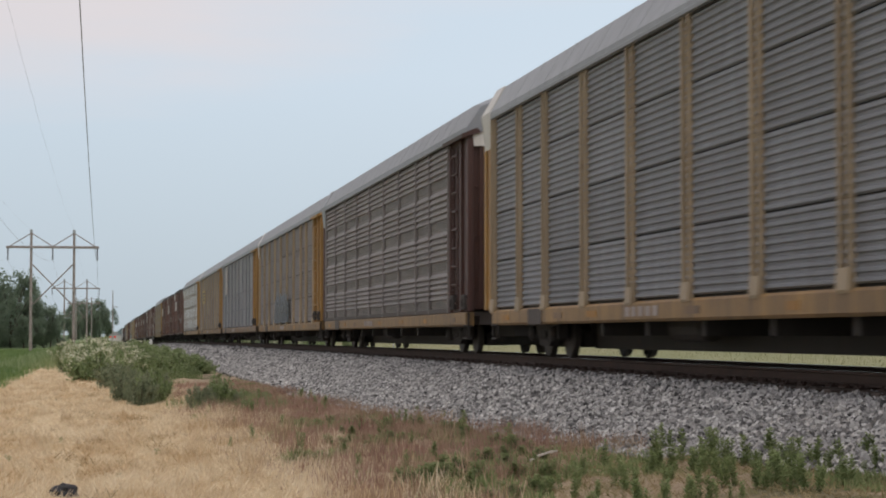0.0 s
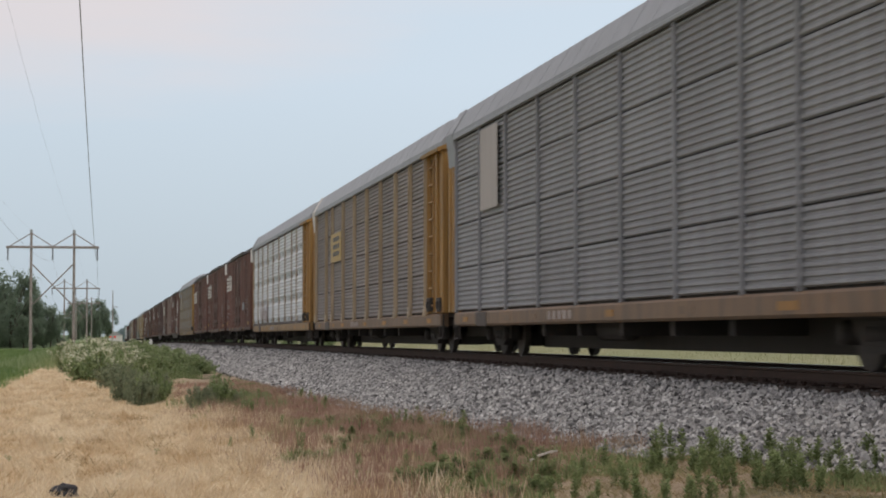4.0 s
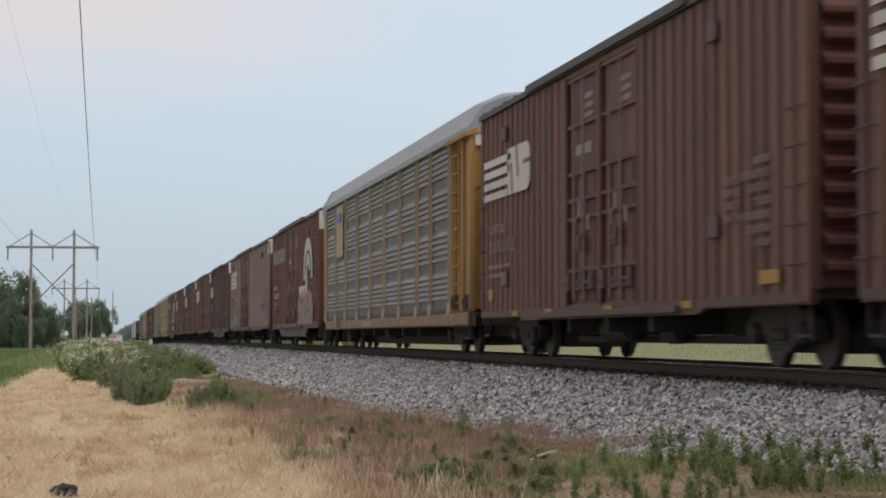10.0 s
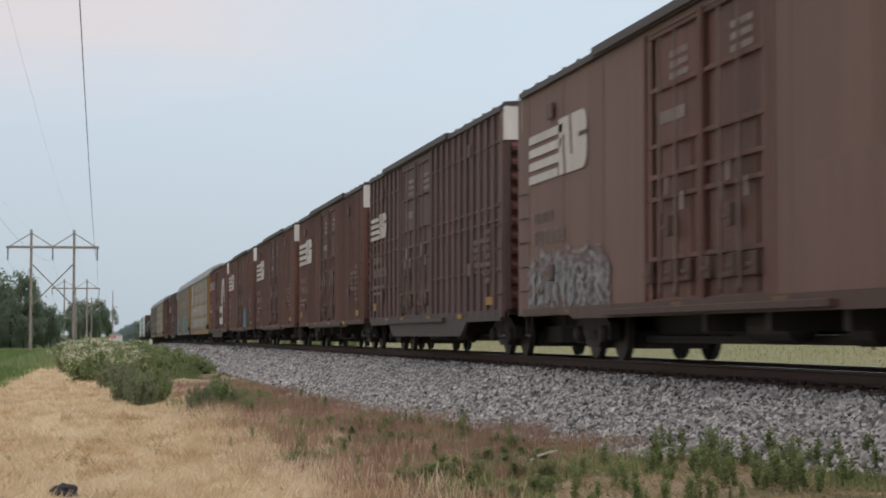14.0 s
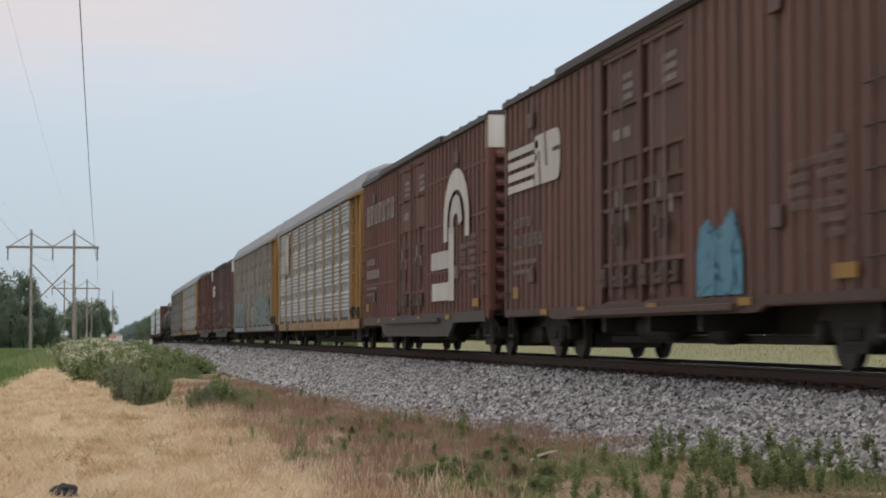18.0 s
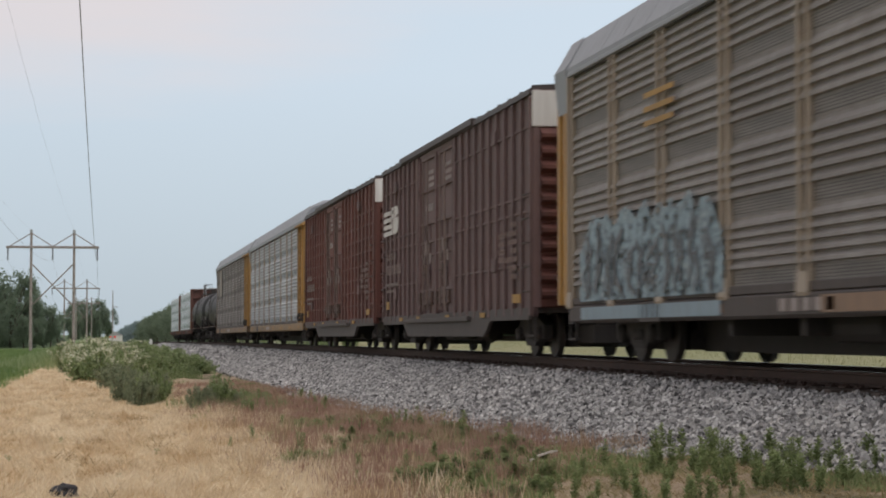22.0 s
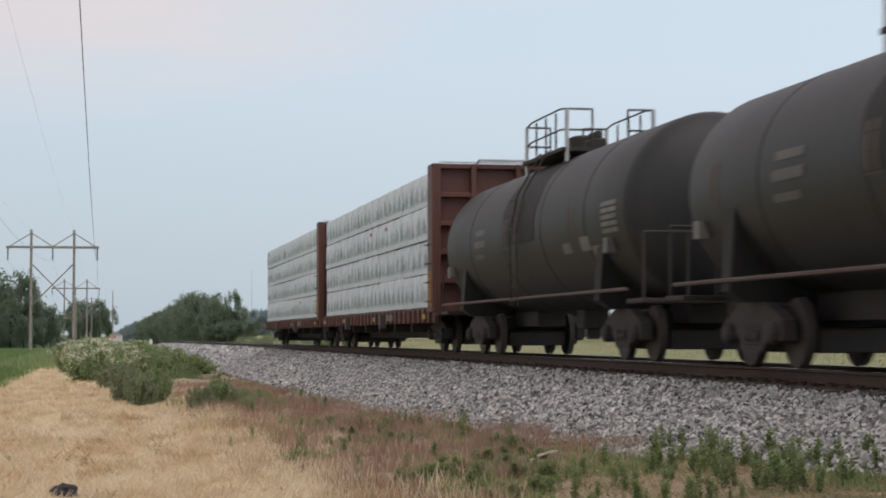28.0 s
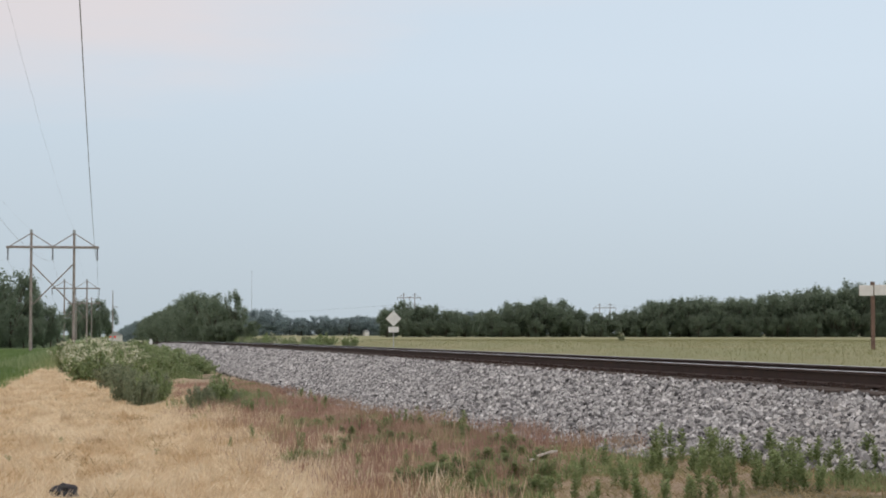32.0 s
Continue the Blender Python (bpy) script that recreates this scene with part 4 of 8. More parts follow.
def autorack(label, style, panel, post, end, sill, double, roof=ROOF_STEEL, cap=WHITE_STEEL, cols=None, sheet=None, white_end=False):
    car = empty("autorack_car")
    tagged(car, label, "railcar", "cars of the freight train")
    half = RACK_L / 2
    cols = cols or [2.40, 5.05, 7.1, 10.0, 12.9, 15.8, 18.7, 21.6, 24.3, 27.05]
    bays = list(zip(cols, cols[1:]))
    for c0, c1 in bays:
        for r, (z0, z1) in enumerate(zip(ROWS, ROWS[1:])):
            side = use("side_panel", panel_data(style, c1 - c0, z1 - z0, r), car, pose(-HALF_W + 0.05, -half + c0, z0), panel)
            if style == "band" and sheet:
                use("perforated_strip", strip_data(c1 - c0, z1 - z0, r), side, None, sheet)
    for c in cols:
        if not double:
            use("post", POST_THIN, car, pose(-HALF_W + 0.02, -half + c, 0), post)
            continue
        for dy in (-0.15, 0.15):
            use("post", POST_PAIR, car, pose(-HALF_W + 0.02, -half + c + dy, 0), post)
        use("post_foot", POST_FOOT, car, pose(-HALF_W, -half + c, 0), post)
    use("dark_core", INSIDE_FILLER, car)
    use("far_side_wall", RACK_FAR, car, None, panel)
    use("roof", RACK_ROOF, car, None, roof)
    use("roof_rail", RACK_TRACK, car, pose(0.0, -half + 2.3, 0), roof)
    for s in (0, 180):
        e = pose(0, 0, 0, 0, 0, s)
        for k in (0, 1):
            m = e @ pose(0 if k == 0 else 1.52, -half + (0.12 if s == 0 else -0.92), 0)
            use("end_door", RACK_DOOR, car, m, end)
        use("end_cap", RACK_CAP, car, e @ pose(0, -half + 0.15, 0), cap, "white painted upper end panel")
    rc = use("rear_corner_panel", REAR_CORNER, car, pose(0, half, 0), end)
    for yy in (0.12, 0.45, 0.9):
        use("corner_upright", BAY_POST, rc, pose(0.03, yy, 0), end)
    use("end_cover", REAR_COVER, car, pose(0, half, 0), cap if white_end else roof)
    use("eave_slot", EAVE_SHADE, car)
    if style == "band":
        use("foot_rail", FOOT_RAIL, car)
    use("draft_sill", DRAFT_SILL, car, pose(0, -half + 2.95, 0))
    use("draft_sill", DRAFT_SILL, car, pose(0, half - 1.65, 0, 0, 0, 180))
    b = use("corner_panel", RACK_BAY, car, pose(0, -half, 0), end)
    ladder(car, pose(-1.53, -half + 1.35, 0), end)
    for yy in (0.1, 0.95, 2.3):
        use("corner_upright", BAY_POST, b, pose(0, yy, 0), end)
    for yy, zz in ((0.35, 0.98), (1.75, 1.0)):
        use("brake_gear", BAY_GEAR, b, pose(0, yy, zz))
    use("end_step", BAY_STEP, car, pose(0, -half, 0))
    use("end_step", BAY_STEP, car, pose(0, half - 0.5, 0))
    use("door_hood", RACK_EAVE, car, pose(0, -half, 0), end)
    for s in (0, 180):
        use("side_sill", RACK_SILL, car, pose(0, 0, 0, 0, 0, s) @ pose(-HALF_W + 0.04, 0, 0), sill)
    rng = random.Random(label)
    use("weld_plate", SILL_BLOT, car, pose(-HALF_W + 0.04, half - 4.2 + rng.uniform(-1, 1), 0), None)
    y = half - 10.6 + rng.uniform(-1.5, 1.5)
    writing(car, y - 1.9, y, 0.71, 0.86, -HALF_W - 0.045, MARK_STENCIL, 5)
    for d in (1.2, 5.6, 8.0, 13.5, 17.5, 21.5, 25.2):
        bar(car, half - d - rng.uniform(0.4, 0.7), half - d, 0.72, 0.83, -HALF_W - 0.04, SILL_ORANGE if rng.random() < 0.6 else SILL_RUST, "paint_patch")
    use("deck", RACK_DECK, car)
    use("centre_sill", RACK_KEEL, car)
    for y in (-5.5, -2.8, 0, 2.8, 5.5):
        use("cross_bearer", CROSS, car, pose(0, y, 0))
    use("air_reservoir", AIR_TANK, car, pose(-0.9, 2.0, 0.55))
    running_gear(car, RACK_L, 4.0, 2.6)
    return car


# ---------------------------------------------------------------- boxcars
BOX_L = 19.4
EAVE = 5.06


def end_wall_data(ribs=11):
    """A pressed end with deep horizontal ribs."""
    bm = bmesh.new()
    prof = [(0, 0.98)]
    z0, z1 = 1.08, 4.35
    st = (z1 - z0) / ribs
    for i in range(ribs):
        a = z0 + i * st
        prof += [(0, a + 0.02), (-0.16, a + st * 0.32), (-0.16, a + st * 0.55), (0, a + st - 0.02)]
    prof += [(0, EAVE)]
    for x0, x1 in ((-1.42, 1.42),):
        lo = [bm.verts.new((x0, y, z)) for y, z in prof]
        hi = [bm.verts.new((x1, y, z)) for y, z in prof]
        for i in range(len(prof) - 1):
            bm.faces.new((lo[i], lo[i + 1], hi[i + 1], hi[i]))
    bmesh.ops.recalc_face_normals(bm, faces=bm.faces)
    return data("end_wall", bm, END_RED)


END_WALL = end_wall_data()
CORNER_POST = data("corner_post", boxes((-0.075, 0.0, 0.95, 0.075, 0.3, EAVE), bevel=0.012), END_RED)
END_BACK = data("end_lining", boxes((-1.42, 0.16, 0.95, 1.42, 0.24, EAVE)), END_RED)
END_CAP = data("end_cap", boxes((-1.56, -0.03, 4.36, 1.56, 0.0, 5.04), (-1.575, -0.03, 4.36, -1.555, 0.3, 5.04), bevel=0.006), WHITE_STEEL)
ROOF_CACHE = {}


def box_roof_data(L):
    if L not in ROOF_CACHE:
        bm = bmesh.new()
        prof = [(-1.63, EAVE - 0.10), (-1.63, EAVE + 0.01), (-1.55, EAVE + 0.05), (0, EAVE + 0.17), (1.55, EAVE + 0.05), (1.63, EAVE + 0.01), (1.63, EAVE - 0.10)]
        prism(bm, prof, -L / 2 + 0.02, L / 2 - 0.02)
        n = round(L / 1.1)
        for i in range(n + 1):
            y = -L / 2 + 0.1 + (L - 0.2) * i / n
            prism(bm, [(-1.56, EAVE + 0.04), (0, EAVE + 0.16), (1.56, EAVE + 0.04), (1.56, EAVE + 0.085), (0, EAVE + 0.205), (-1.56, EAVE + 0.085)], y - 0.04, y + 0.04)
        ROOF_CACHE[L] = data("roof", bm, BOX_DARK)
    return ROOF_CACHE[L]


RIB_FINE = data("rib", boxes((-0.034, -0.105, 0.80, 0.02, 0.105, 4.95), bevel=0.02), BOX_BROWN)
RIB_WIDE = data("rib", prism(bmesh.new(), [(-0.06, 0.80), (-0.06, 4.95), (0.02, 4.95), (0.02, 0.80)], -0.07, 0.07), BOX_BROWN)
RIB_SOFT = data("rib", boxes((-0.008, -0.5, 0.80, 0.02, 0.5, 4.95), bevel=0.003), BOX_BROWN)


def door_leaf_data(w, h=4.0):
    """A plug door leaf: the sunken plate, and its stile, rail and stiffener."""
    return (data("door", boxes((0.08, 0, 0, 0.11, w, h)), BOX_BROWN), data("stile", boxes((-0.02, 0, 0, 0.06, 0.10, h), bevel=0.008), BOX_BROWN),
            data("door_rail", boxes((0.015, 0.10, 0, 0.085, w - 0.10, 0.07), bevel=0.008), BOX_BROWN), data("stiffener", boxes((0.05, -0.028, 0.1, 0.085, 0.028, 2.3), bevel=0.006), BOX_BROWN))


DOORS = {}
LOCK_ROD = data("lock_rod", rod(bmesh.new(), (-0.06, 0, 0.15), (-0.06, 0, 3.85), 0.022, 6), MARK_DIM)
LOCK_BOX = data("lock_gear", boxes((-0.07, -0.10, 0.85, -0.01, 0.10, 1.15), (-0.085, -0.03, 0.95, -0.05, 0.26, 1.01), bevel=0.01), SILL_DARK)
GRAB = data("grab_iron", rod(rod(rod(bmesh.new(), (-0.09, 0, 0), (-0.09, 0.46, 0), 0.014, 5), (0, 0, 0), (-0.09, 0, 0), 0.012, 5), (0, 0.46, 0), (-0.09, 0.46, 0), 0.012, 5), SILL_GREY)
STIRRUP = data("stirrup", boxes((-0.02, 0, 0.42, 0.02, 0.03, 0.95), (-0.02, 0.42, 0.42, 0.02, 0.45, 0.95), (-0.02, 0, 0.40, 0.02, 0.45, 0.44)), BLACK_GEAR)
LOCK_HANDLE = data("lock_handle", boxes((-0.03, -0.035, 0, 0.0, 0.035, 0.26), bevel=0.008), MARK_STENCIL)
TACK = data("tack_board", boxes((-0.05, -0.2, -0.14, 0.0, 0.2, 0.14), bevel=0.01), BOX_DARK)


def boxcar(label, paint, ribs, L=BOX_L, door=(7.6, 2.35), sill=None, fish=False, roof=None, door_paint=None, beads=(), rib_step=0.5, cap=WHITE_STEEL, hood=True, end=END_RED):
    """door: where its rear edge lies from the rear end, and the width of each of the two leaves."""
    car = empty("boxcar")
    tagged(car, label, "railcar", "cars of the freight train")
    h = L / 2
    sill = sill or (SILL_GREY if fish else SILL_DARK)
    d0, dw = door
    y1 = h - d0
    y0 = y1 - 2 * dw
    # side walls on either hand of the doorway, far side, floor
    for name, a, b in (("front_side_wall", -h + 0.02, y0 - 0.08), ("rear_side_wall", y1 + 0.08, h - 0.02)):
        part(name, boxes((-1.55, a, 0.78, -1.48, b, EAVE - 0.05), (-1.56, a, 0.78, -1.46, b, 0.9)), paint, car)
    part("lintel", boxes((-1.56, y0 - 0.08, 4.86, -1.48, y1 + 0.08, EAVE - 0.05)), paint, car)
    for yy in (y0 - 0.12, y1):
        part("door_post", boxes((-1.585, yy, 0.85, -1.48, yy + 0.12, 4.9), bevel=0.01), paint, car)
    part("far_side_wall", boxes((1.48, -h, 0.78, 1.55, h, EAVE - 0.05)), paint, car)
    part("floor", boxes((-1.48, -h + 0.25, 0.86, 1.48, h - 0.25, 1.0)), SILL_GREY, car)
    use("roof", box_roof_data(L), car, None, roof or BOX_ROOF)
    if hood:
        part("door_track", boxes((-1.68, y0 - 2.6, EAVE - 0.08, -1.5, y1 + 2.8, EAVE + 0.07), bevel=0.01), roof or BOX_ROOF, car)
    for s in (0, 180):
        e = pose(0, 0, 0, 0, 0, s)
        use("end_wall", END_WALL, car, e @ pose(0, -h, 0), end)
        use("end_lining", END_BACK, car, e @ pose(0, -h, 0), end)
        for x in (-1.475, 1.475):
            use("corner_post", CORNER_POST, car, e @ pose(x, -h, 0), paint)
        use("end_cap", END_CAP, car, e @ pose(0, -h, 0), cap, "white painted panel at the top of the end")
    # ribs
    me = {"fine": RIB_FINE, "wide": RIB_WIDE, "soft": RIB_SOFT}[ribs]
    for a, b in ((-h + 0.12, y0 - 0.2), (y1 + 0.2, h - 0.12)):
        n = max(2, round((b - a) / rib_step))
        for i in range(n + 1):
            use("rib", me, car, pose(-1.55, a + (b - a) * i / n, 0), paint)
        for z in beads:
            part("bead", boxes((-1.585, a, z, -1.54, b, z + 0.05), bevel=0.008), paint, car)
    # doors
    if dw not in DOORS:
        DOORS[dw] = door_leaf_data(dw)
    for k in (0, 1):
        dp = door_paint or paint
        leaf, stile, rail, stiff = DOORS[dw]
        d = use("door", leaf, car, pose(-1.58, y0 + k * dw, 0.88), dp)
        for yy in (0, dw - 0.10):
            use("stile", stile, d, pose(0, yy, 0), dp)
        for z in (0.0, 0.30, 0.62, 1.50, 1.82, 2.28, 3.10, 3.90):
            use("door_rail", rail, d, pose(0, 0, z), dp)
        for f in (0.22, 0.5, 0.78):
            use("stiffener", stiff, d, pose(0, f * dw, 0), dp)
        for f in (0.36, 0.64):
            use("lock_rod", LOCK_ROD, d, pose(0, f * dw, 0))
        for f in (0.30, 0.40, 0.56, 0.66):
            use("lock_handle", LOCK_HANDLE, d, pose(0, f * dw, 1.30 if f in (0.30, 0.66) else 1.55))
        for f in (0.16, 0.46, 0.84):
            use("lock_gear", LOCK_BOX, d, pose(0, f * dw, -0.55))
        use("lock_gear", LOCK_BOX, d, pose(0, 0.5 * dw, 0.1))
        for i in range(3):
            writing(d, 0.30 * dw, 0.62 * dw, 3.22 + 0.16 * i, 3.31 + 0.16 * i, 0.066, MARK_STENCIL, 4)
        if k:
            writing(d, 0.35 * dw, 0.80 * dw, 2.62, 2.80, 0.066, MARK_STENCIL, 5)
    part("door_sill", boxes((-1.70, y0 - 2.2, 0.74, -1.5, y1 + 2.0, 0.84), bevel=0.01), sill, car)
    # side sill, deeper between the trucks
    bm = bmesh.new()
    if fish:
        out = [(-h + 0.2, 0.95), (-h + 0.2, 0.72), (-h + 3.9, 0.72), (-h + 4.6, 0.40), (h - 4.6, 0.40), (h - 3.9, 0.72), (h - 0.2, 0.72), (h - 0.2, 0.95)]
    else:
        out = [(-h + 0.2, 0.92), (-h + 0.2, 0.80), (-h + 3.8, 0.80), (-h + 4.2, 0.71), (h - 4.2, 0.71), (h - 3.8, 0.80), (h - 0.2, 0.80), (h - 0.2, 0.92)]
    for x0, x1 in ((-1.60, -1.52), (1.52, 1.60)):
        a = [bm.verts.new((x0, y, z)) for y, z in out]
        b = [bm.verts.new((x1, y, z)) for y, z in out]
        for i in range(len(out)):
            j = (i + 1) % len(out)
            bm.faces.new((a[i], a[j], b[j], b[i]))
        bm.faces.new(a)
        bm.faces.new(b[::-1])
    bmesh.ops.recalc_face_normals(bm, faces=bm.faces)
    part("side_sill", bm, sill, car)
    part("centre_sill", boxes((-0.3, -h + 0.1, 0.44, 0.3, h - 0.1, 0.9)), BLACK_GEAR, car)
    for e in (-1, 1):
        part("draft_gear", boxes((-0.45, min(e * (h - 3.2), e * (h + 0.2)), 0.27, 0.45, max(e * (h - 3.2), e * (h + 0.2)), 0.62), bevel=0.02), BLACK_GEAR, car)
    part("brake_rigging", boxes((-0.5, -h + 4.2, 0.30, -0.42, h - 4.2, 0.42), bevel=0.01), BLACK_GEAR, car)
    part("brake_cylinder", lathe(bmesh.new(), [(-0.45, 0.05), (-0.4, 0.17), (0.35, 0.17), (0.45, 0.06)], axis_x=False, sides=12, centre=(-0.7, -1.6, 0.46)), BLACK_GEAR, car)
    for y in (-2.6, 0, 2.6):
        use("cross_bearer", CROSS, car, pose(0, y, 0.06))
    use("air_reservoir", AIR_TANK, car, pose(-0.8, 1.2, 0.55))
    for i in range(5):
        use("grab_iron", GRAB, car, pose(-1.57, -h + 0.08, 1.25 + 0.46 * i))
        use("grab_iron", GRAB, car, pose(-1.57, h - 0.54, 1.25 + 0.46 * i))
    for y in (-h + 0.1, h - 0.55):
        use("stirrup", STIRRUP, car, pose(-1.5, y, 0))
    for y, z in ((-h + 3.4, 4.45), (-h + 3.4, 1.85), (h - 2.6, 4.45), (h - 2.6, 1.55)):
        use("tack_board", TACK, car, pose(-1.59, y, z))
    running_gear(car, L, 2.3 if L < 22 else 3.6)
    return car


def stripes_logo(car, L, material, x=-1.597, d0=0.5, z0=3.2, z1=4.12, size=1.0, ground_paint=None):
    """White road emblem: five level bars and two solid shapes, at the rear of the side."""
    ground_paint = ground_paint or BOX_BROWN
    h = L / 2
    st = (z1 - z0) / 4
    for i in range(4):
        bar(car, h - d0 - 2.3 * size - 0.12 * i, h - d0, z0 + i * st, z0 + (i + 0.62) * st, x, material, "emblem_bar")
    y = h - d0 - 2.4 * size
    bm = bmesh.new()
    ring = []
    w, k = 2.0 * size, 0.28
    for cy, cz, a0 in ((y - k, z1 - k, 0), (y - w + k, z1 - k, 90), (y - w + k, z0 + k, 180), (y - k, z0 + k, 270)):
        for a in (a0, a0 + 30, a0 + 60, a0 + 90):
            r = k if cy < y - w / 2 else 0.02
            oy, oz = (cy, cz) if cy < y - w / 2 else (y - 0.02, cz + (k - 0.02) * (1 if a0 == 0 else -1))
            ring.append((oy + r * math.cos(radians(a)), oz + r * math.sin(radians(a))))
    a = [bm.verts.new((x, p, q)) for p, q in ring]
    b = [bm.verts.new((x + 0.012, p, q)) for p, q in ring]
    bm.faces.new(a)
    bm.faces.new(b[::-1])
    for i in range(len(ring)):
        j = (i + 1) % len(ring)
        bm.faces.new((a[i], b[i], b[j], a[j]))
    bmesh.ops.recalc_face_normals(bm, faces=bm.faces)
    part("emblem_block", bm, material, car)
    # slits cut through the block
    bar(car, y - 0.52 * size, y - 0.40 * size, z0 - 0.01, z1 - 0.3, x - 0.004, ground_paint, "emblem_slit", 0.12)
    bar(car, y - 1.02 * size, y - 0.90 * size, z0 + 0.3, z1 + 0.01, x - 0.004, ground_paint, "emblem_slit", 0.12)
    bar(car, y - 2.0 * size, y - 1.45 * size, (z0 + z1) / 2 + 0.05, (z0 + z1) / 2 + 0.13, x - 0.004, ground_paint, "emblem_slit")


def number_marks(car, L, x=-1.597, yellow=True, bright=MARK_DIM):
    """Faded data panels near the car's front and rear, as plain bars."""
    h = L / 2
    writing(car, h - 2.6, h - 0.9, 2.50, 2.68, x, bright, 3, True)
    writing(car, h - 3.5, h - 0.9, 2.10, 2.35, x, bright, 6, True)
    writing(car, h - 3.0, h - 0.9, 1.78, 1.86, x, MARK_DIM, 9)
    writing(car, h - 2.8, h - 0.9, 1.60, 1.68, x, MARK_DIM, 8)
    for i in range(7):
        writing(car, -h + 1.2, -h + 1.8 + 0.25 * (i % 3), 1.52 + 0.17 * i, 1.62 + 0.17 * i, x, MARK_FAINT, 5 + (i * 3) % 4, True)
    for i in range(4):
        writing(car, -h + 2.35, -h + 3.0, 1.88 + 0.16 * i, 1.98 + 0.16 * i, x, MARK_FAINT, 4, True)
    if yellow:
        bar(car, h - 1.4, h - 0.95, 1.14, 1.36, x, MARK_YELLOW, "reflector")
        bar(car, -h + 0.9, -h + 1.6, 1.05, 1.22, x, MARK_YELLOW, "reflector")
    for y in (-h + 4.3, -1.2, 3.0, h - 3.9):
        bar(car, y, y + 0.5, 0.80, 0.90, x - 0.02, MARK_YELLOW, "reflector")


def arch_emblem(car, material, L=BOX_L):
    """Large white emblem: an arch on a stem with two level bars."""
    h = L / 2
    x = -1.62

    def strip(points, w, x=x):
        bm = bmesh.new()
        n = len(points)
        l, r = [], []
        for i, (y, z) in enumerate(points):
            a, b = points[max(0, i - 1)], points[min(n - 1, i + 1)]
            ty, tz = b[0] - a[0], b[1] - a[1]
            k = math.hypot(ty, tz) or 1
            l.append((y - tz / k * w / 2, z + ty / k * w / 2))
            r.append((y + tz / k * w / 2, z - ty / k * w / 2))
        for x0 in (x, x + 0.012):
            ls, rs = [bm.verts.new((x0, *p)) for p in l], [bm.verts.new((x0, *p)) for p in r]
            for i in range(n - 1):
                bm.faces.new((ls[i], ls[i + 1], rs[i + 1], rs[i]))
        return part("emblem_arch", bm, material, car)
    c = h - 15.9
    outer = [(c + 1.35, 2.6)] + [(c + 1.35 * math.cos(a), 3.05 + 0.92 * math.sin(a)) for a in np.linspace(0, math.pi, 14)] + [(c - 1.35, 2.62)]
    strip(outer, 0.48)
    inner = [(c + 0.55, 2.75)] + [(c + 0.55 * math.cos(a), 2.95 + 0.46 * math.sin(a)) for a in np.linspace(0, math.pi, 10)] + [(c - 0.55, 2.95)]
    strip(inner, 0.42, x - 0.004)
    bar(car, c + 0.30, c + 0.95, 1.22, 2.9, x + 0.004, material, "emblem_stem")
    bar(car, c + 0.96, c + 3.3, 1.98, 2.40, x, material, "emblem_bar")
    bar(car, c + 0.96, c + 3.2, 1.24, 1.66, x, material, "emblem_bar")


# ---------------------------------------------------------------- tank cars
TANK_L = 16.7


def shell_patch(car, R, zc, y0, y1, z0, z1, material, name="marking", out=0.008):
    """A painted patch that follows the round shell on the near side."""
    bm = bmesh.new()
    rows = []
    for k in range(6):
        z = z0 + (z1 - z0) * k / 5
        x = -math.sqrt(max(0.0, (R + out) ** 2 - (z - zc) ** 2))
        rows.append([bm.verts.new((x, y, z)) for y in (y0, y1)])
    for p, q in zip(rows, rows[1:]):
        bm.faces.new((p[0], q[0], q[1], p[1]))
    return part(name, bm, material, car)


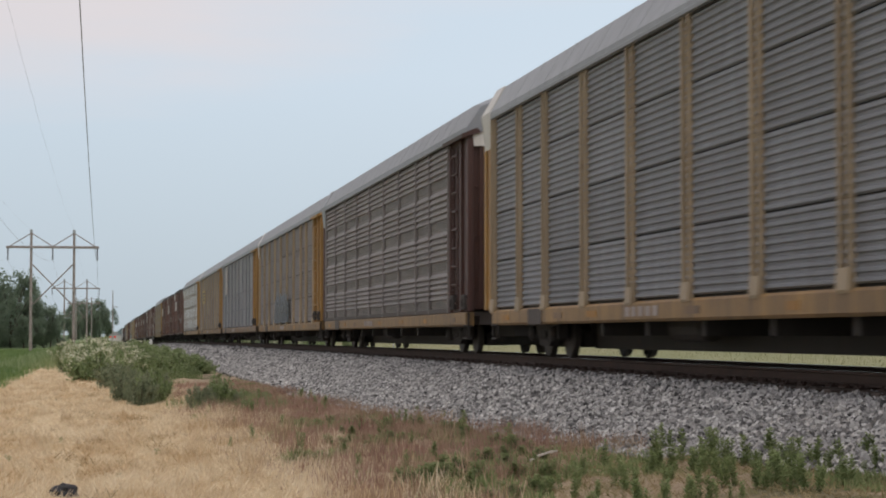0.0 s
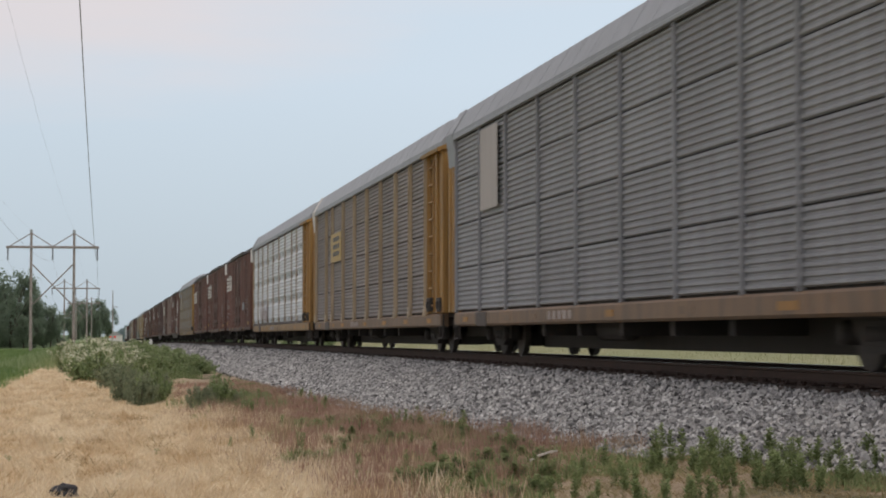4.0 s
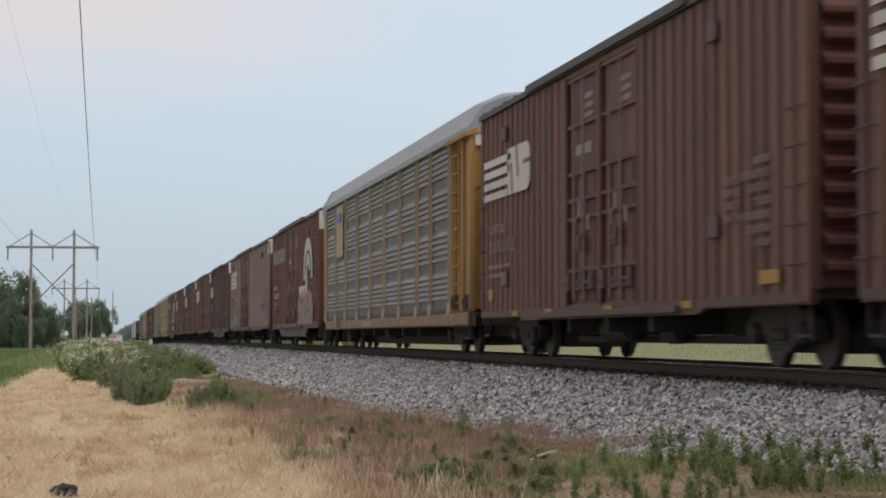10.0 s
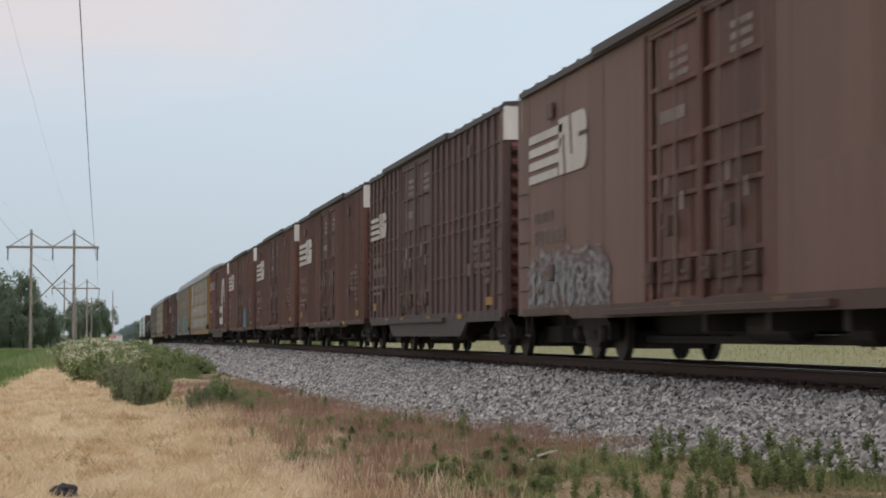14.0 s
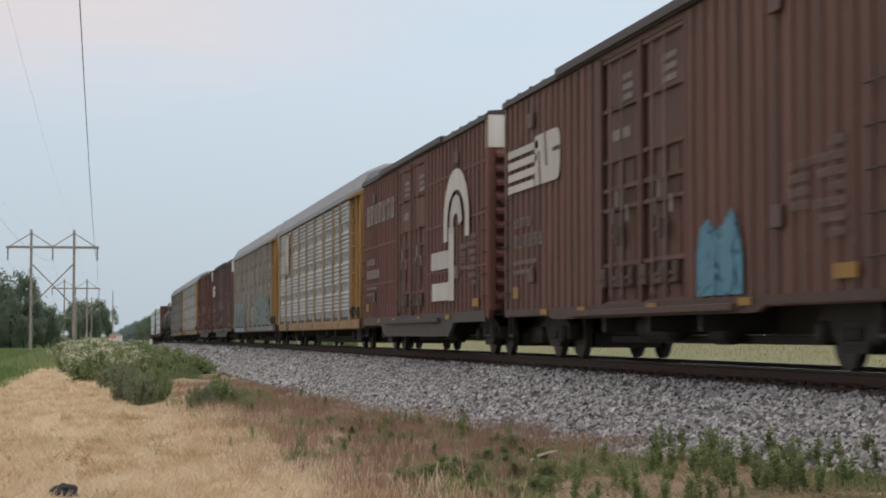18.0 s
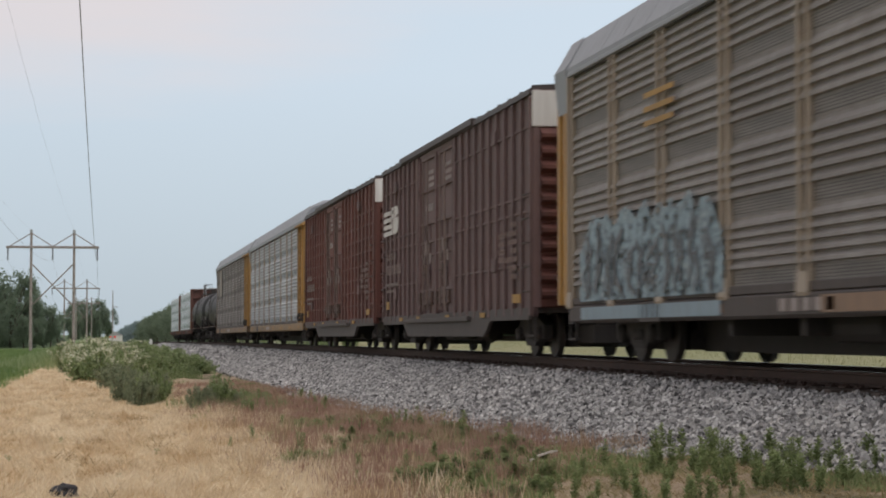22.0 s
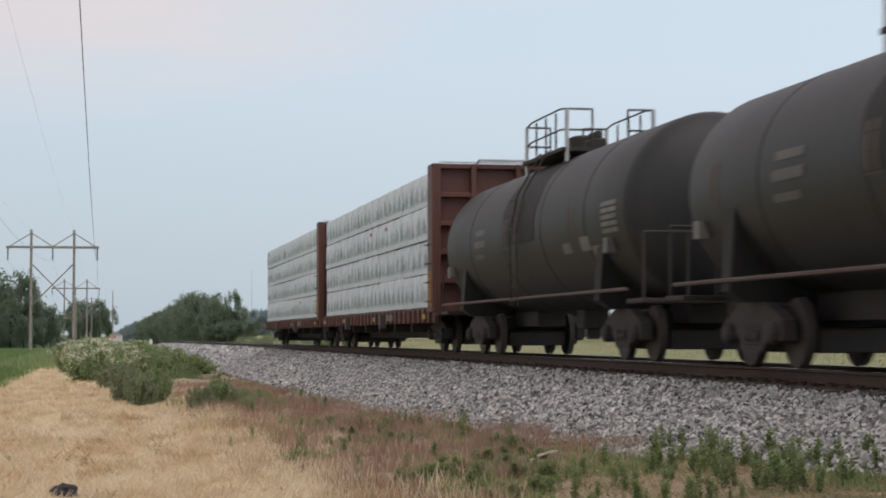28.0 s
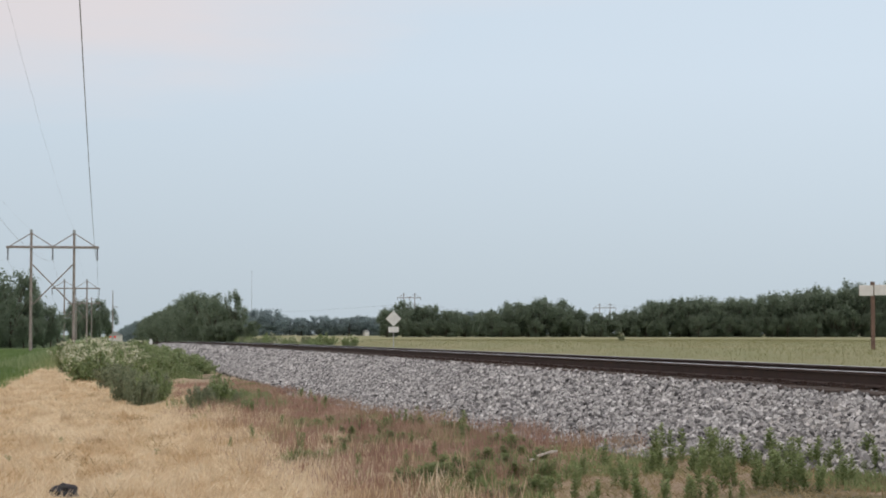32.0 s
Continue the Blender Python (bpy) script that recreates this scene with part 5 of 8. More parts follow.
def tank_car(label, R=1.53, zc=2.44):
    car = empty("tank_car")
    tagged(car, label, "railcar", "cars of the freight train")
    h = TANK_L / 2
    bm = bmesh.new()
    prof = [(-h, 0.02)] + [(-h + 0.62 * (1 - math.cos(a)), R * math.sin(a)) for a in np.linspace(0.12, math.pi / 2, 8)]
    prof += [(-h + 0.62 + (TANK_L - 1.24) * i / 8, R) for i in range(1, 8)]
    prof += [(-y, r) for y, r in prof[8::-1]]
    lathe(bm, prof, axis_x=False, sides=48, centre=(0, 0, zc))
    part("tank_shell", bm, TANK_BLACK, car, smooth_shade=True)
    for y in (-5.3, -2.0, 1.4, 4.9):
        bm = bmesh.new()
        lathe(bm, [(y - 0.03, R - 0.01), (y - 0.02, R + 0.006), (y + 0.02, R + 0.006), (y + 0.03, R - 0.01)], axis_x=False, sides=48, centre=(0, 0, zc))
        part("weld_seam", bm, TANK_BAND, car)
    # dirty band of spilt product under the manway
    bm = bmesh.new()
    n = 24
    rows = []
    for y, k in ((-1.5, 0.0), (-1.2, 1), (-0.4, 1), (0.5, 1), (1.25, 1), (1.5, 0.0)):
        rows.append([bm.verts.new(((R + 0.008) * math.cos(a), y + 0.08 * math.sin(9 * a + y), zc + (R + 0.008) * math.sin(a))) for a in np.linspace(-0.15, math.pi + 0.15, n)])
    for a, b in zip(rows, rows[1:]):
        for i in range(n - 1):
            bm.faces.new((a[i], a[i + 1], b[i + 1], b[i]))
    part("spill_stain", bm, TANK_BAND, car, smooth_shade=True)
    # underframe
    for s in (-1, 1):
        part("stub_sill", boxes((-0.3, s * (h - 2.9) - 1.9, 0.62, 0.3, s * (h - 2.9) + 1.9 + (0.9 if s > 0 else 0), 1.02)), BLACK_GEAR, car)
        part("end_platform", boxes((-1.5, s * h - 0.45, 0.92, 1.5, s * h + 0.45, 0.99), bevel=0.01), BLACK_GEAR, car)
        bm = bmesh.new()
        prism(bm, [(-1.5, 1.0), (-1.42, 2.1), (-1.2, 1.6), (1.2, 1.6), (1.42, 2.1), (1.5, 1.0), (1.3, 0.86), (-1.3, 0.86)], s * (h - 2.3) - 0.2, s * (h - 2.3) + 0.2)
        part("saddle", bm, TANK_BAND, car)
        bm = bmesh.new()
        y = s * (h + 0.35)
        for x in (-1.45, -0.75, 0.75, 1.45):
            rod(bm, (x, y, 0.95), (x, y, 2.0), 0.022)
        rod(bm, (-1.45, y, 2.0), (1.45, y, 2.0), 0.022)
        part("end_railing", bm, BLACK_GEAR, car)
    # side walkway rail along the flank
    for sx in (-1, 1):
        part("side_rail", rod(bmesh.new(), (sx * 1.56, -h + 0.2, 1.14), (sx * 1.56, h - 0.2, 1.14), 0.03), SILL_DARK, car)
    part("bottom_outlet", boxes((-0.25, -0.3, 0.55, 0.25, 0.3, 0.95), (-0.12, -0.12, 0.35, 0.12, 0.12, 0.56), bevel=0.02), BLACK_GEAR, car)
    # top platform, valves and railing
    top = zc + R
    p0, p1 = -1.35, 2.15
    part("walkway", boxes((-0.95, p0, top - 0.04, 0.95, p1, top + 0.03)), BLACK_GEAR, car)
    bm = bmesh.new()
    lathe(bm, [(-0.02, 0.02), (0.0, 0.33), (0.3, 0.33), (0.34, 0.25)], sides=14)
    bmesh.ops.rotate(bm, verts=bm.verts, matrix=Matrix.Rotation(-math.pi / 2, 3, "Y"))
    bmesh.ops.translate(bm, verts=bm.verts, vec=(0, 0.6, top + 0.1))
    part("manway", bm, BLACK_GEAR, car)
    for y in (-0.45, 0.0, 1.25):
        part("valve", boxes((-0.14, y - 0.12, top, 0.14, y + 0.12, top + 0.30), (-0.08, y - 0.06, top + 0.30, 0.08, y + 0.06, top + 0.45), bevel=0.03), BLACK_GEAR, car)
    for x in (-0.85, 0.85):
        for y in (p0, p1):
            part("railing_post", boxes((x - 0.02, y - 0.09, top - 0.25, x + 0.02, y + 0.09, top + 0.76), bevel=0.006), GALV, car, "broad pale corner plate")
        for y in (p0 + 0.9, p0 + 1.75, p0 + 2.6):
            part("railing_post", rod(bmesh.new(), (x, y, top - 0.1), (x, y, top + 0.76), 0.02), BLACK_GEAR, car)
        for z, dip in ((top + 0.40, 0.04), (top + 0.76, 0.0)):
            bm = bmesh.new()
            for a, b in ((p0, p0 + 0.5), (p0 + 0.5, p1 - 0.5), (p1 - 0.5, p1)):
                rod(bm, (x, a, z + (0.05 if a > p0 else 0) - dip), (x, b, z + (0.05 if b < p1 else 0) - dip), 0.02)
            part("platform_railing", bm, BLACK_GEAR, car)
    for y in (p0, p1):
        for z in (top + 0.36, top + 0.76):
            for x0, x1 in ((-0.85, -0.35), (0.35, 0.85)):
                part("platform_railing", rod(bmesh.new(), (x0, y, z), (x1, y, z), 0.02), BLACK_GEAR, car)
        for x in (-0.35, 0.35):
            part("railing_post", rod(bmesh.new(), (x, y, top), (x, y, top + 0.76), 0.02), BLACK_GEAR, car)
    # side ladder bent round the shell
    pts = [(-1.58, 1.0), (-1.62, 2.4), (-1.45, 3.2), (-0.98, top + 0.05)]
    for y in (-0.3, 0.3):
        bm = bmesh.new()
        for (xa, za), (xb, zb) in zip(pts, pts[1:]):
            rod(bm, (xa, y, za), (xb, y, zb), 0.018)
        part("ladder_stile", bm, BLACK_GEAR, car)
    for k in range(8):
        z = 1.1 + 0.28 * k
        part("ladder_rung", rod(bmesh.new(), (-1.62, -0.3, z), (-1.62, 0.3, z), 0.012), BLACK_GEAR, car)
    # markings, reflector stripes and placards
    for k in range(5):
        shell_patch(car, R, zc, -h + 0.95, -h + 1.9, 2.08 + 0.11 * k, 2.15 + 0.11 * k, TANK_PALE)
    for d in (3.85, 4.15, 8.3, 8.55, 9.4, 9.65, 14.9, 15.15):
        shell_patch(car, R, zc, -h + d, -h + d + 0.08, 2.15, 2.75, TANK_STRIPE, "reflector_stripe")
    for d, w, z, dz in ((2.3, 0.5, 1.72, 0.2), (2.9, 0.6, 1.86, 0.24), (4.2, 0.6, 1.86, 0.18), (11.6, 1.1, 2.3, 0.14), (11.8, 0.9, 2.05, 0.1), (11.6, 1.0, 2.55, 0.12)):
        shell_patch(car, R, zc, -h + d, -h + d + w, z, z + dz, TANK_PALE if d < 5 else TANK_MARK)
    for d in (1.4, 15.6):
        part("placard_holder", boxes((-R - 0.03, -h + d, 1.75, -R + 0.15, -h + d + 0.26, 2.0), bevel=0.01), TANK_PALE, car)
    running_gear(car, TANK_L + 0.6, 2.5)
    return car


# ---------------------------------------------------------------- centre-beam cars and their loads
BEAM_L = 23.6


def centerbeam(label):
    car = empty("centerbeam_flatcar")
    tagged(car, label, "railcar", "cars of the freight train")
    h = BEAM_L / 2
    part("deck", boxes((-1.5, -h + 0.05, 0.98, 1.5, h - 0.05, 1.10)), BEAM_RED, car)
    for s in (-1, 1):
        x = s * 1.52
        part("side_sill", boxes((min(x, x - s * 0.12), -h, 0.74, max(x, x - s * 0.12), h, 1.08), bevel=0.015), BEAM_RED, car)
    me = data("stake_pocket", boxes((-1.60, -0.09, 0.74, -1.52, 0.09, 1.07), bevel=0.012), BEAM_RED)
    for i in range(30):
        use("stake_pocket", me, car, pose(0, -h + 0.5 + i * (BEAM_L - 1) / 29, 0))
    part("winch", boxes((-1.68, -3.6, 0.62, -1.5, -3.25, 1.0), bevel=0.02), SILL_GREY, car)
    part("winch", boxes((-1.68, 4.2, 0.62, -1.5, 4.5, 1.0), bevel=0.02), SILL_GREY, car)
    bm = bmesh.new()
    box(bm, -0.3, -h + 0.5, 0.35, 0.3, h - 0.5, 0.98)
    part("centre_sill", bm, BLACK_GEAR, car)
    for i in range(6):
        use("cross_bearer", CROSS, car, pose(0, -7.5 + 3 * i, 0.1))
    # centre truss
    bm = bmesh.new()
    for i in range(9):
        y = -h + 0.6 + i * (BEAM_L - 1.2) / 8
        box(bm, -0.09, y - 0.12, 1.1, 0.09, y + 0.12, 4.5)
    part("centre_post_row", bm, BEAM_RED, car)
    part("top_chord", boxes((-0.2, -h + 0.3, 4.46, 0.2, h - 0.3, 4.62), bevel=0.01), BEAM_RED, car)
    # bulkheads
    me = data("bulkhead", boxes((-1.5, 0.12, 1.0, 1.5, 0.2, 4.62)), BEAM_RED)
    rear = data("bulkhead", boxes((-1.38, 0.12, 1.0, 1.38, 0.2, 4.50)), BEAM_RED)
    stake = data("bulkhead_stake", boxes((-0.06, -0.1, 0.9, 0.06, 0.14, 4.62), bevel=0.012), BEAM_RED)
    girt = data("bulkhead_girt", boxes((-1.42, -0.05, 0, 1.42, 0.14, 0.12), bevel=0.012), BEAM_RED)
    wing = data("bulkhead_wing", boxes((-1.6, -0.12, 1.0, -1.46, 0.58, 4.62), bevel=0.02), BEAM_RED)
    rail = data("top_grab_rail", rod(rod(rod(rod(bmesh.new(), (-0.5, -0.1, 4.6), (-0.45, -0.2, 4.70), 0.03), (-0.45, -0.2, 4.70), (0.9, -0.2, 4.70), 0.03), (0.9, -0.2, 4.70), (0.95, -0.1, 4.6), 0.016), (-1.4, 0, 4.66), (1.4, 0, 4.66), 0.016), GALV)
    for s in (0, 180):
        b = use("bulkhead", me if s == 0 else rear, car, pose(0, 0, 0, 0, 0, s) @ pose(0, -h, 0))
        if s:
            continue
        use("top_grab_rail", rail, b)
        for x in (-1.44, -0.56, 0.56, 1.44):
            use("bulkhead_stake", stake, b, pose(x, 0, 0))
        for z in (1.0, 1.7, 2.4, 3.1, 3.8, 4.5):
            use("bulkhead_girt", girt, b, pose(0, 0, z))
        if s == 0:
            use("bulkhead_wing", wing, b)
            use("bulkhead_wing", wing, b, pose(3.06, 0, 0))
            for k in (0.06, 0.28):
                bar(b, k, k + 0.1, 1.15, 2.0, -1.615, MARK_YELLOW, "reflector")
    for i in range(4):
        use("grab_iron", GRAB, car, pose(-1.61, -h - 0.02, 1.25 + 0.46 * i))
    for y in (-h + 0.9, -2.0, 5.0, h - 1.3):
        bar(car, y, y + 0.45, 0.83, 0.95, -1.61, MARK_YELLOW, "reflector")
    writing(car, -5.5, -4.2, 0.82, 1.0, -1.61, MARK_DIM, 6)
    running_gear(car, BEAM_L, 2.0)
    return car


def wrap_material(nt, p):
    """Pale plastic wrap, grey-green print along each bundle, creases with painted glints and shade."""
    tc = nt.nodes.new("ShaderNodeTexCoord")
    sep = nt.nodes.new("ShaderNodeSeparateXYZ")
    nt.links.new(tc.outputs["Object"], sep.inputs[0])
    def calc(op, a, b=None, c=None):
        m = nt.nodes.new("ShaderNodeMath")
        m.operation = op
        for k, v in enumerate((a, b, c)):
            if v is None:
                continue
            if isinstance(v, (int, float)):
                m.inputs[k].default_value = v
            else:
                nt.links.new(v, m.inputs[k])
        return m.outputs[0]
    y, z = sep.outputs[1], sep.outputs[2]
    info = nt.nodes.new("ShaderNodeObjectInfo")
    wob = noise_fac(nt, coords(nt, (0.3, 1.0, 1.0)), 2.2, 3, 0.0, 1.0)
    jag = noise_fac(nt, coords(nt, (0.3, 1.0, 2.2)), 9.0, 3, 0.1, 0.9)
    yy = calc("MULTIPLY_ADD", wob, 0.55, calc("MULTIPLY_ADD", info.outputs["Random"], 3.0, y))

    def cones(pitch, shift, low, high, half):
        """A row of pointed ragged shapes, broad at the foot."""
        u = calc("MULTIPLY", calc("ABSOLUTE", calc("SUBTRACT", calc("FRACT", calc("MULTIPLY_ADD", yy, 1 / pitch, shift)), 0.5)), pitch)
        w = calc("MULTIPLY", calc("MULTIPLY", calc("DIVIDE", calc("SUBTRACT", high, z), high - low), half), calc("MULTIPLY_ADD", jag, 1.5, 0.2))
        inside = calc("MULTIPLY", calc("SUBTRACT", w, u), 16.0)
        inside.node.use_clamp = True
        foot = calc("MULTIPLY", calc("SUBTRACT", z, low), 40.0)
        foot.node.use_clamp = True
        return calc("MULTIPLY", inside, foot)
    marks = calc("MAXIMUM", cones(0.86, 0.0, 0.17, 0.70, 0.34), calc("MULTIPLY", cones(0.61, 0.47, 0.18, 0.56, 0.27), 0.75))
    chips = calc("MULTIPLY", calc("GREATER_THAN", calc("FRACT", calc("MULTIPLY", yy, 2.7)), 0.45), calc("MULTIPLY", calc("GREATER_THAN", z, 0.13), calc("LESS_THAN", z, 0.22)))
    marks = calc("MAXIMUM", marks, calc("MULTIPLY", chips, 0.8))
    # dribbled print, and the shade of folds running down, painted as dark lines
    lines = noise_fac(nt, coords(nt, (0.3, 11.0, 0.22)), 2.4, 3, 0.54, 0.64)
    marks = calc("MAXIMUM", marks, calc("MULTIPLY", lines, 0.75))
    f = noise_fac(nt, coords(nt, (0.3, 1.0, 0.7)), 2.0, 3, 0.28, 0.5)
    k = calc("MULTIPLY", marks, calc("MULTIPLY_ADD", f, 0.55, 0.25))
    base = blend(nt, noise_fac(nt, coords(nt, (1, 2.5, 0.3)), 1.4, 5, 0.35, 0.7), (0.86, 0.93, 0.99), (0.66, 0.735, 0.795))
    # sharp creases in the film: their glints and dark sides painted into the colour
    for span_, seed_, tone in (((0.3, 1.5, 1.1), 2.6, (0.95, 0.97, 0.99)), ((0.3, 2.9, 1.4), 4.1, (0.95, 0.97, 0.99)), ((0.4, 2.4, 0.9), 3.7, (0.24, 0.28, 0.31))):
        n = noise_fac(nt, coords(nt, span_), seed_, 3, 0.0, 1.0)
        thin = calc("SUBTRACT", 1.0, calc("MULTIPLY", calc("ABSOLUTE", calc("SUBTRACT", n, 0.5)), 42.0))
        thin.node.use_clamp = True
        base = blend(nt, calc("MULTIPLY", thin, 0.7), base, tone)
    c = blend(nt, k, base, (0.10, 0.185, 0.17))
    nt.links.new(c, p.inputs["Base Color"])
    p.inputs["Roughness"].default_value = 0.34
    # the film is drawn into slanting folds
    slant = coords(nt, (0.3, 5.0, 0.9))
    slant.node.inputs["Rotation"].default_value = (radians(32), 0, 0)
    folds = calc("ADD", noise_fac(nt, coords(nt, (1, 2.2, 0.5)), 3.0, 6, 0.2, 0.8), calc("MULTIPLY", noise_fac(nt, slant, 2.2, 3, 0.3, 0.7), 0.7))
    bump(nt, p, folds, 0.9, 0.06)


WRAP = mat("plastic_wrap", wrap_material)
STRAP = plain("strap", (0.06, 0.06, 0.065), 0.6, 0.2, 6)
LABEL_RED = plain("label_red", (0.42, 0.10, 0.12), 0.6, 0.2, 6)


def bundle_data(length, height, seed):
    """One wrapped bundle of boards: soft edges, sagging wrap."""
    rng = random.Random(seed)
    bm = bmesh.new()
    ny, prof = max(4, round(length / 0.3)), [(0, 0.004), (0, height * 0.5), (0, height - 0.05), (0.04, height), (0.7, height), (1.33, height), (1.35, 0.012)]
    rows = []
    for j in range(ny + 1):
        y = length * j / ny
        row = []
        for i, (x, z) in enumerate(prof):
            sag = 0.025 * noise.noise(Vector((y * 2.1, z * 2.5, seed)))
            lift = 0.035 * noise.noise(Vector((y * 1.3, seed, 3))) if i in (2, 3, 4) else 0
            row.append(bm.verts.new((x - 0.01 + sag * (i < 4), y, z + lift)))
        rows.append(row)
    for a, b in zip(rows, rows[1:]):
        for i in range(len(prof) - 1):
            bm.faces.new((a[i], b[i], b[i + 1], a[i + 1]))
    bm.faces.new(rows[0])
    bm.faces.new(rows[-1][::-1])
    bmesh.ops.recalc_face_normals(bm, faces=bm.faces)
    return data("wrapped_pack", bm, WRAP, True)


BUNDLES = {}


BEARER = data("bearer", boxes((-1.44, 0, -0.04, -0.2, 0.1, 0.03)), STRAP)


def lumber(label, seed):
    load = empty("lumber_load")
    tagged(load, label, "lumber", "loads of the flatcars")
    rng = random.Random(seed)
    h = BEAM_L / 2 - 0.65
    tiers = [1.12, 1.96, 2.80, 3.65]
    for sx in (-1, 1):
        for ti, z in enumerate(tiers):
            y, k = -h, 0
            lens = [4.46] * 5
            for ln in lens:
                key = (ti % 2, k % 3)
                if key not in BUNDLES:
                    BUNDLES[key] = bundle_data(4.44, 0.848, 10 * key[0] + key[1] + 1)
                m = pose(-1.5 if sx < 0 else 1.5, y if sx < 0 else y + 4.44, z, 0, 0, 0 if sx < 0 else 180) @ pose(rng.uniform(-0.012, 0.02), 0, 0)
                b = use("wrapped_pack", BUNDLES[key], load, m)
                if sx < 0 and rng.random() < 0.1:
                    yy = rng.uniform(0.4, 3.6)
                    part("stock_label", boxes((-0.03, yy, 0.60, 0.0, yy + 0.28, 0.69)), LABEL_RED, b, "red label")
                y += 4.46
                k += 1
            if sx < 0:
                for q in range(15):
                    use("bearer", BEARER, load, pose(0, -h + 0.5 + 1.48 * q, z))
    return load


# ---------------------------------------------------------------- the consist, front to rear
cars = []


def place(thing, front, length):
    cars.append((thing, front + length / 2))
    return thing


FINE_COLS = [27.2 - d for d in (24.8, 22.2, 19.3, 16.4, 13.5, 10.6, 7.7, 4.8, 2.6, 0.15)]


def consist():
    g = "autorack railcar with "
    # seven grey and silver racks lead
    place(autorack("autorack railcar with grey corrugated panels and tan posts", "fine", GREY_DIRTY, TAN, YELLOW, YELLOW_DIRTY, True, cols=FINE_COLS, white_end=True), 12.2, RACK_L)
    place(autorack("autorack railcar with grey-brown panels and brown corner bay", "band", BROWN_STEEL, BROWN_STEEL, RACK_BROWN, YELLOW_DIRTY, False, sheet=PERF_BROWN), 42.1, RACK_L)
    c = place(autorack("autorack railcar with brown-grey panels and pale graffiti", "fine", BROWN_STEEL, TAN, YELLOW, YELLOW_DIRTY, True, white_end=True), 70.9, RACK_L)
    mural(c, 13.6 - 15.6, 13.6 - 9.0, 1.0, 2.3, -1.66, SPRAY_GREY, (), 3)
    scrawl(c, 13.6 - 15.4, 13.6 - 9.2, 1.02, 2.2, -1.675, (MARK_DARK, MURAL_PALE), 3, 46, fat=0.34)
    c = place(autorack("autorack railcar with grey flat-seamed panels and white board", "fine", GREY_BLUE, GREY_BLUE, YELLOW, SILL_RUST, False), 100.0, RACK_L)
    road_board(c, 3.2, BOARD_PALE, BOARD_PALE)
    c = place(autorack("autorack railcar with brown panels and yellow emblem board", "fine", BROWN_STEEL, TAN, YELLOW, SILL_RUST, True, cols=[27.2 - d for d in (24.8, 22.3, 19.8, 16.9, 14.0, 11.1, 8.2, 5.2, 3.4, 0.15)], white_end=True), 128.8, RACK_L)
    y = 13.6 - 8.08
    bar(c, y, y + 2.8, 2.93, 3.9, -1.655, MARK_YELLOW_PALE, "road_board")
    for i in range(3):
        writing(c, y + 0.5, y + 2.3, 3.12 + 0.25 * i, 3.27 + 0.25 * i, -1.67, MARK_DARK, 4)
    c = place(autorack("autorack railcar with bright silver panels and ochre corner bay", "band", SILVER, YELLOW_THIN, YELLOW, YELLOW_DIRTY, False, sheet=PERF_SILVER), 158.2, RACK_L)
    scrawl(c, 13.6 - 9.0, 13.6 - 5.0, 1.1, 2.1, -1.66, (MURAL_BLUSH,), 8, 26, fat=0.5)
    # brown boxcars
    for k, front in enumerate((187.9, 209.2, 230.1)):
        c = place(boxcar("brown ribbed boxcar with white bar emblem and double doors", BOX_BROWN, "fine"), front, BOX_L)
        stripes_logo(c, BOX_L, MARK_WHITE, -1.612)
        number_marks(c, BOX_L, -1.612)
        if k == 0:
            scrawl(c, -h_at(5.5), -h_at(4.0), 1.9, 2.3, -1.6, (MARK_STEEL,), 5, 10)
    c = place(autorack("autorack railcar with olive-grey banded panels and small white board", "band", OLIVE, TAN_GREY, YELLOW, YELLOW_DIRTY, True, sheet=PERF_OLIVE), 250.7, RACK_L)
    road_board(c, 3.3, BOARD_TAN, BOARD_TAN)
    bar(c, 13.6 - 4.7, 13.6 - 3.7, 4.2, 4.5, -1.67, MARK_BLUE_DEEP, "road_mark")
    # arch emblem car with graffiti
    c = place(boxcar("red-brown boxcar with white arch emblem and graffiti", BOX_RED, "fine", sill=SILL_GREY, fish=True, rib_step=0.5, door=(6.8, 2.4), beads=(1.9, 3.0, 4.1)), 280.4, BOX_L)
    arch_emblem(c, MARK_WHITE)
    writing(c, 9.7 - 6.4, 9.7 - 0.8, 3.68, 4.26, -1.61, MARK_STENCIL_PALE, 7, True)
    number_marks(c, BOX_L, -1.61, False, MARK_STENCIL)
    mural(c, 9.7 - 17.9, 9.7 - 12.4, 0.88, 2.22, -1.64, SPRAY_RED, (), 9)
    scrawl(c, 9.7 - 17.6, 9.7 - 12.7, 0.95, 2.0, -1.655, (MURAL_PALE,), 10, fat=0.4)
    # long faded car
    c = place(boxcar("long faded pinkish-brown smooth-sided boxcar with dark doors", BOX_FADED, "soft", L=27.0, door=(8.6, 2.75), door_paint=BOX_BROWN, rib_step=2.4, end=END_RED), 302.0, 27.0)
    stripes_logo(c, 27.0, MARK_WHITE, -1.58, 0.7, 3.25, 4.25)
    number_marks(c, 27.0, -1.58)
    part("lower_side_sheet", boxes((-1.572, -13.4, 0.92, -1.555, -1.0 - 0.9, 2.42), bevel=0.004), BOX_REPAINT, c, "redder repainted lower side")
    bar(c, -10.9, -10.1, 1.50, 1.92, -1.60, MARK_DARK, "patch")
    for dz in (0, 0.42):
        bar(c, -11.9, -11.3, 1.30 + dz, 1.34 + dz, -1.60, MARK_STENCIL, "marking")
    for dy in (0, 0.56):
        bar(c, -11.9 + dy, -11.86 + dy, 1.30, 1.76, -1.60, MARK_STENCIL, "marking")
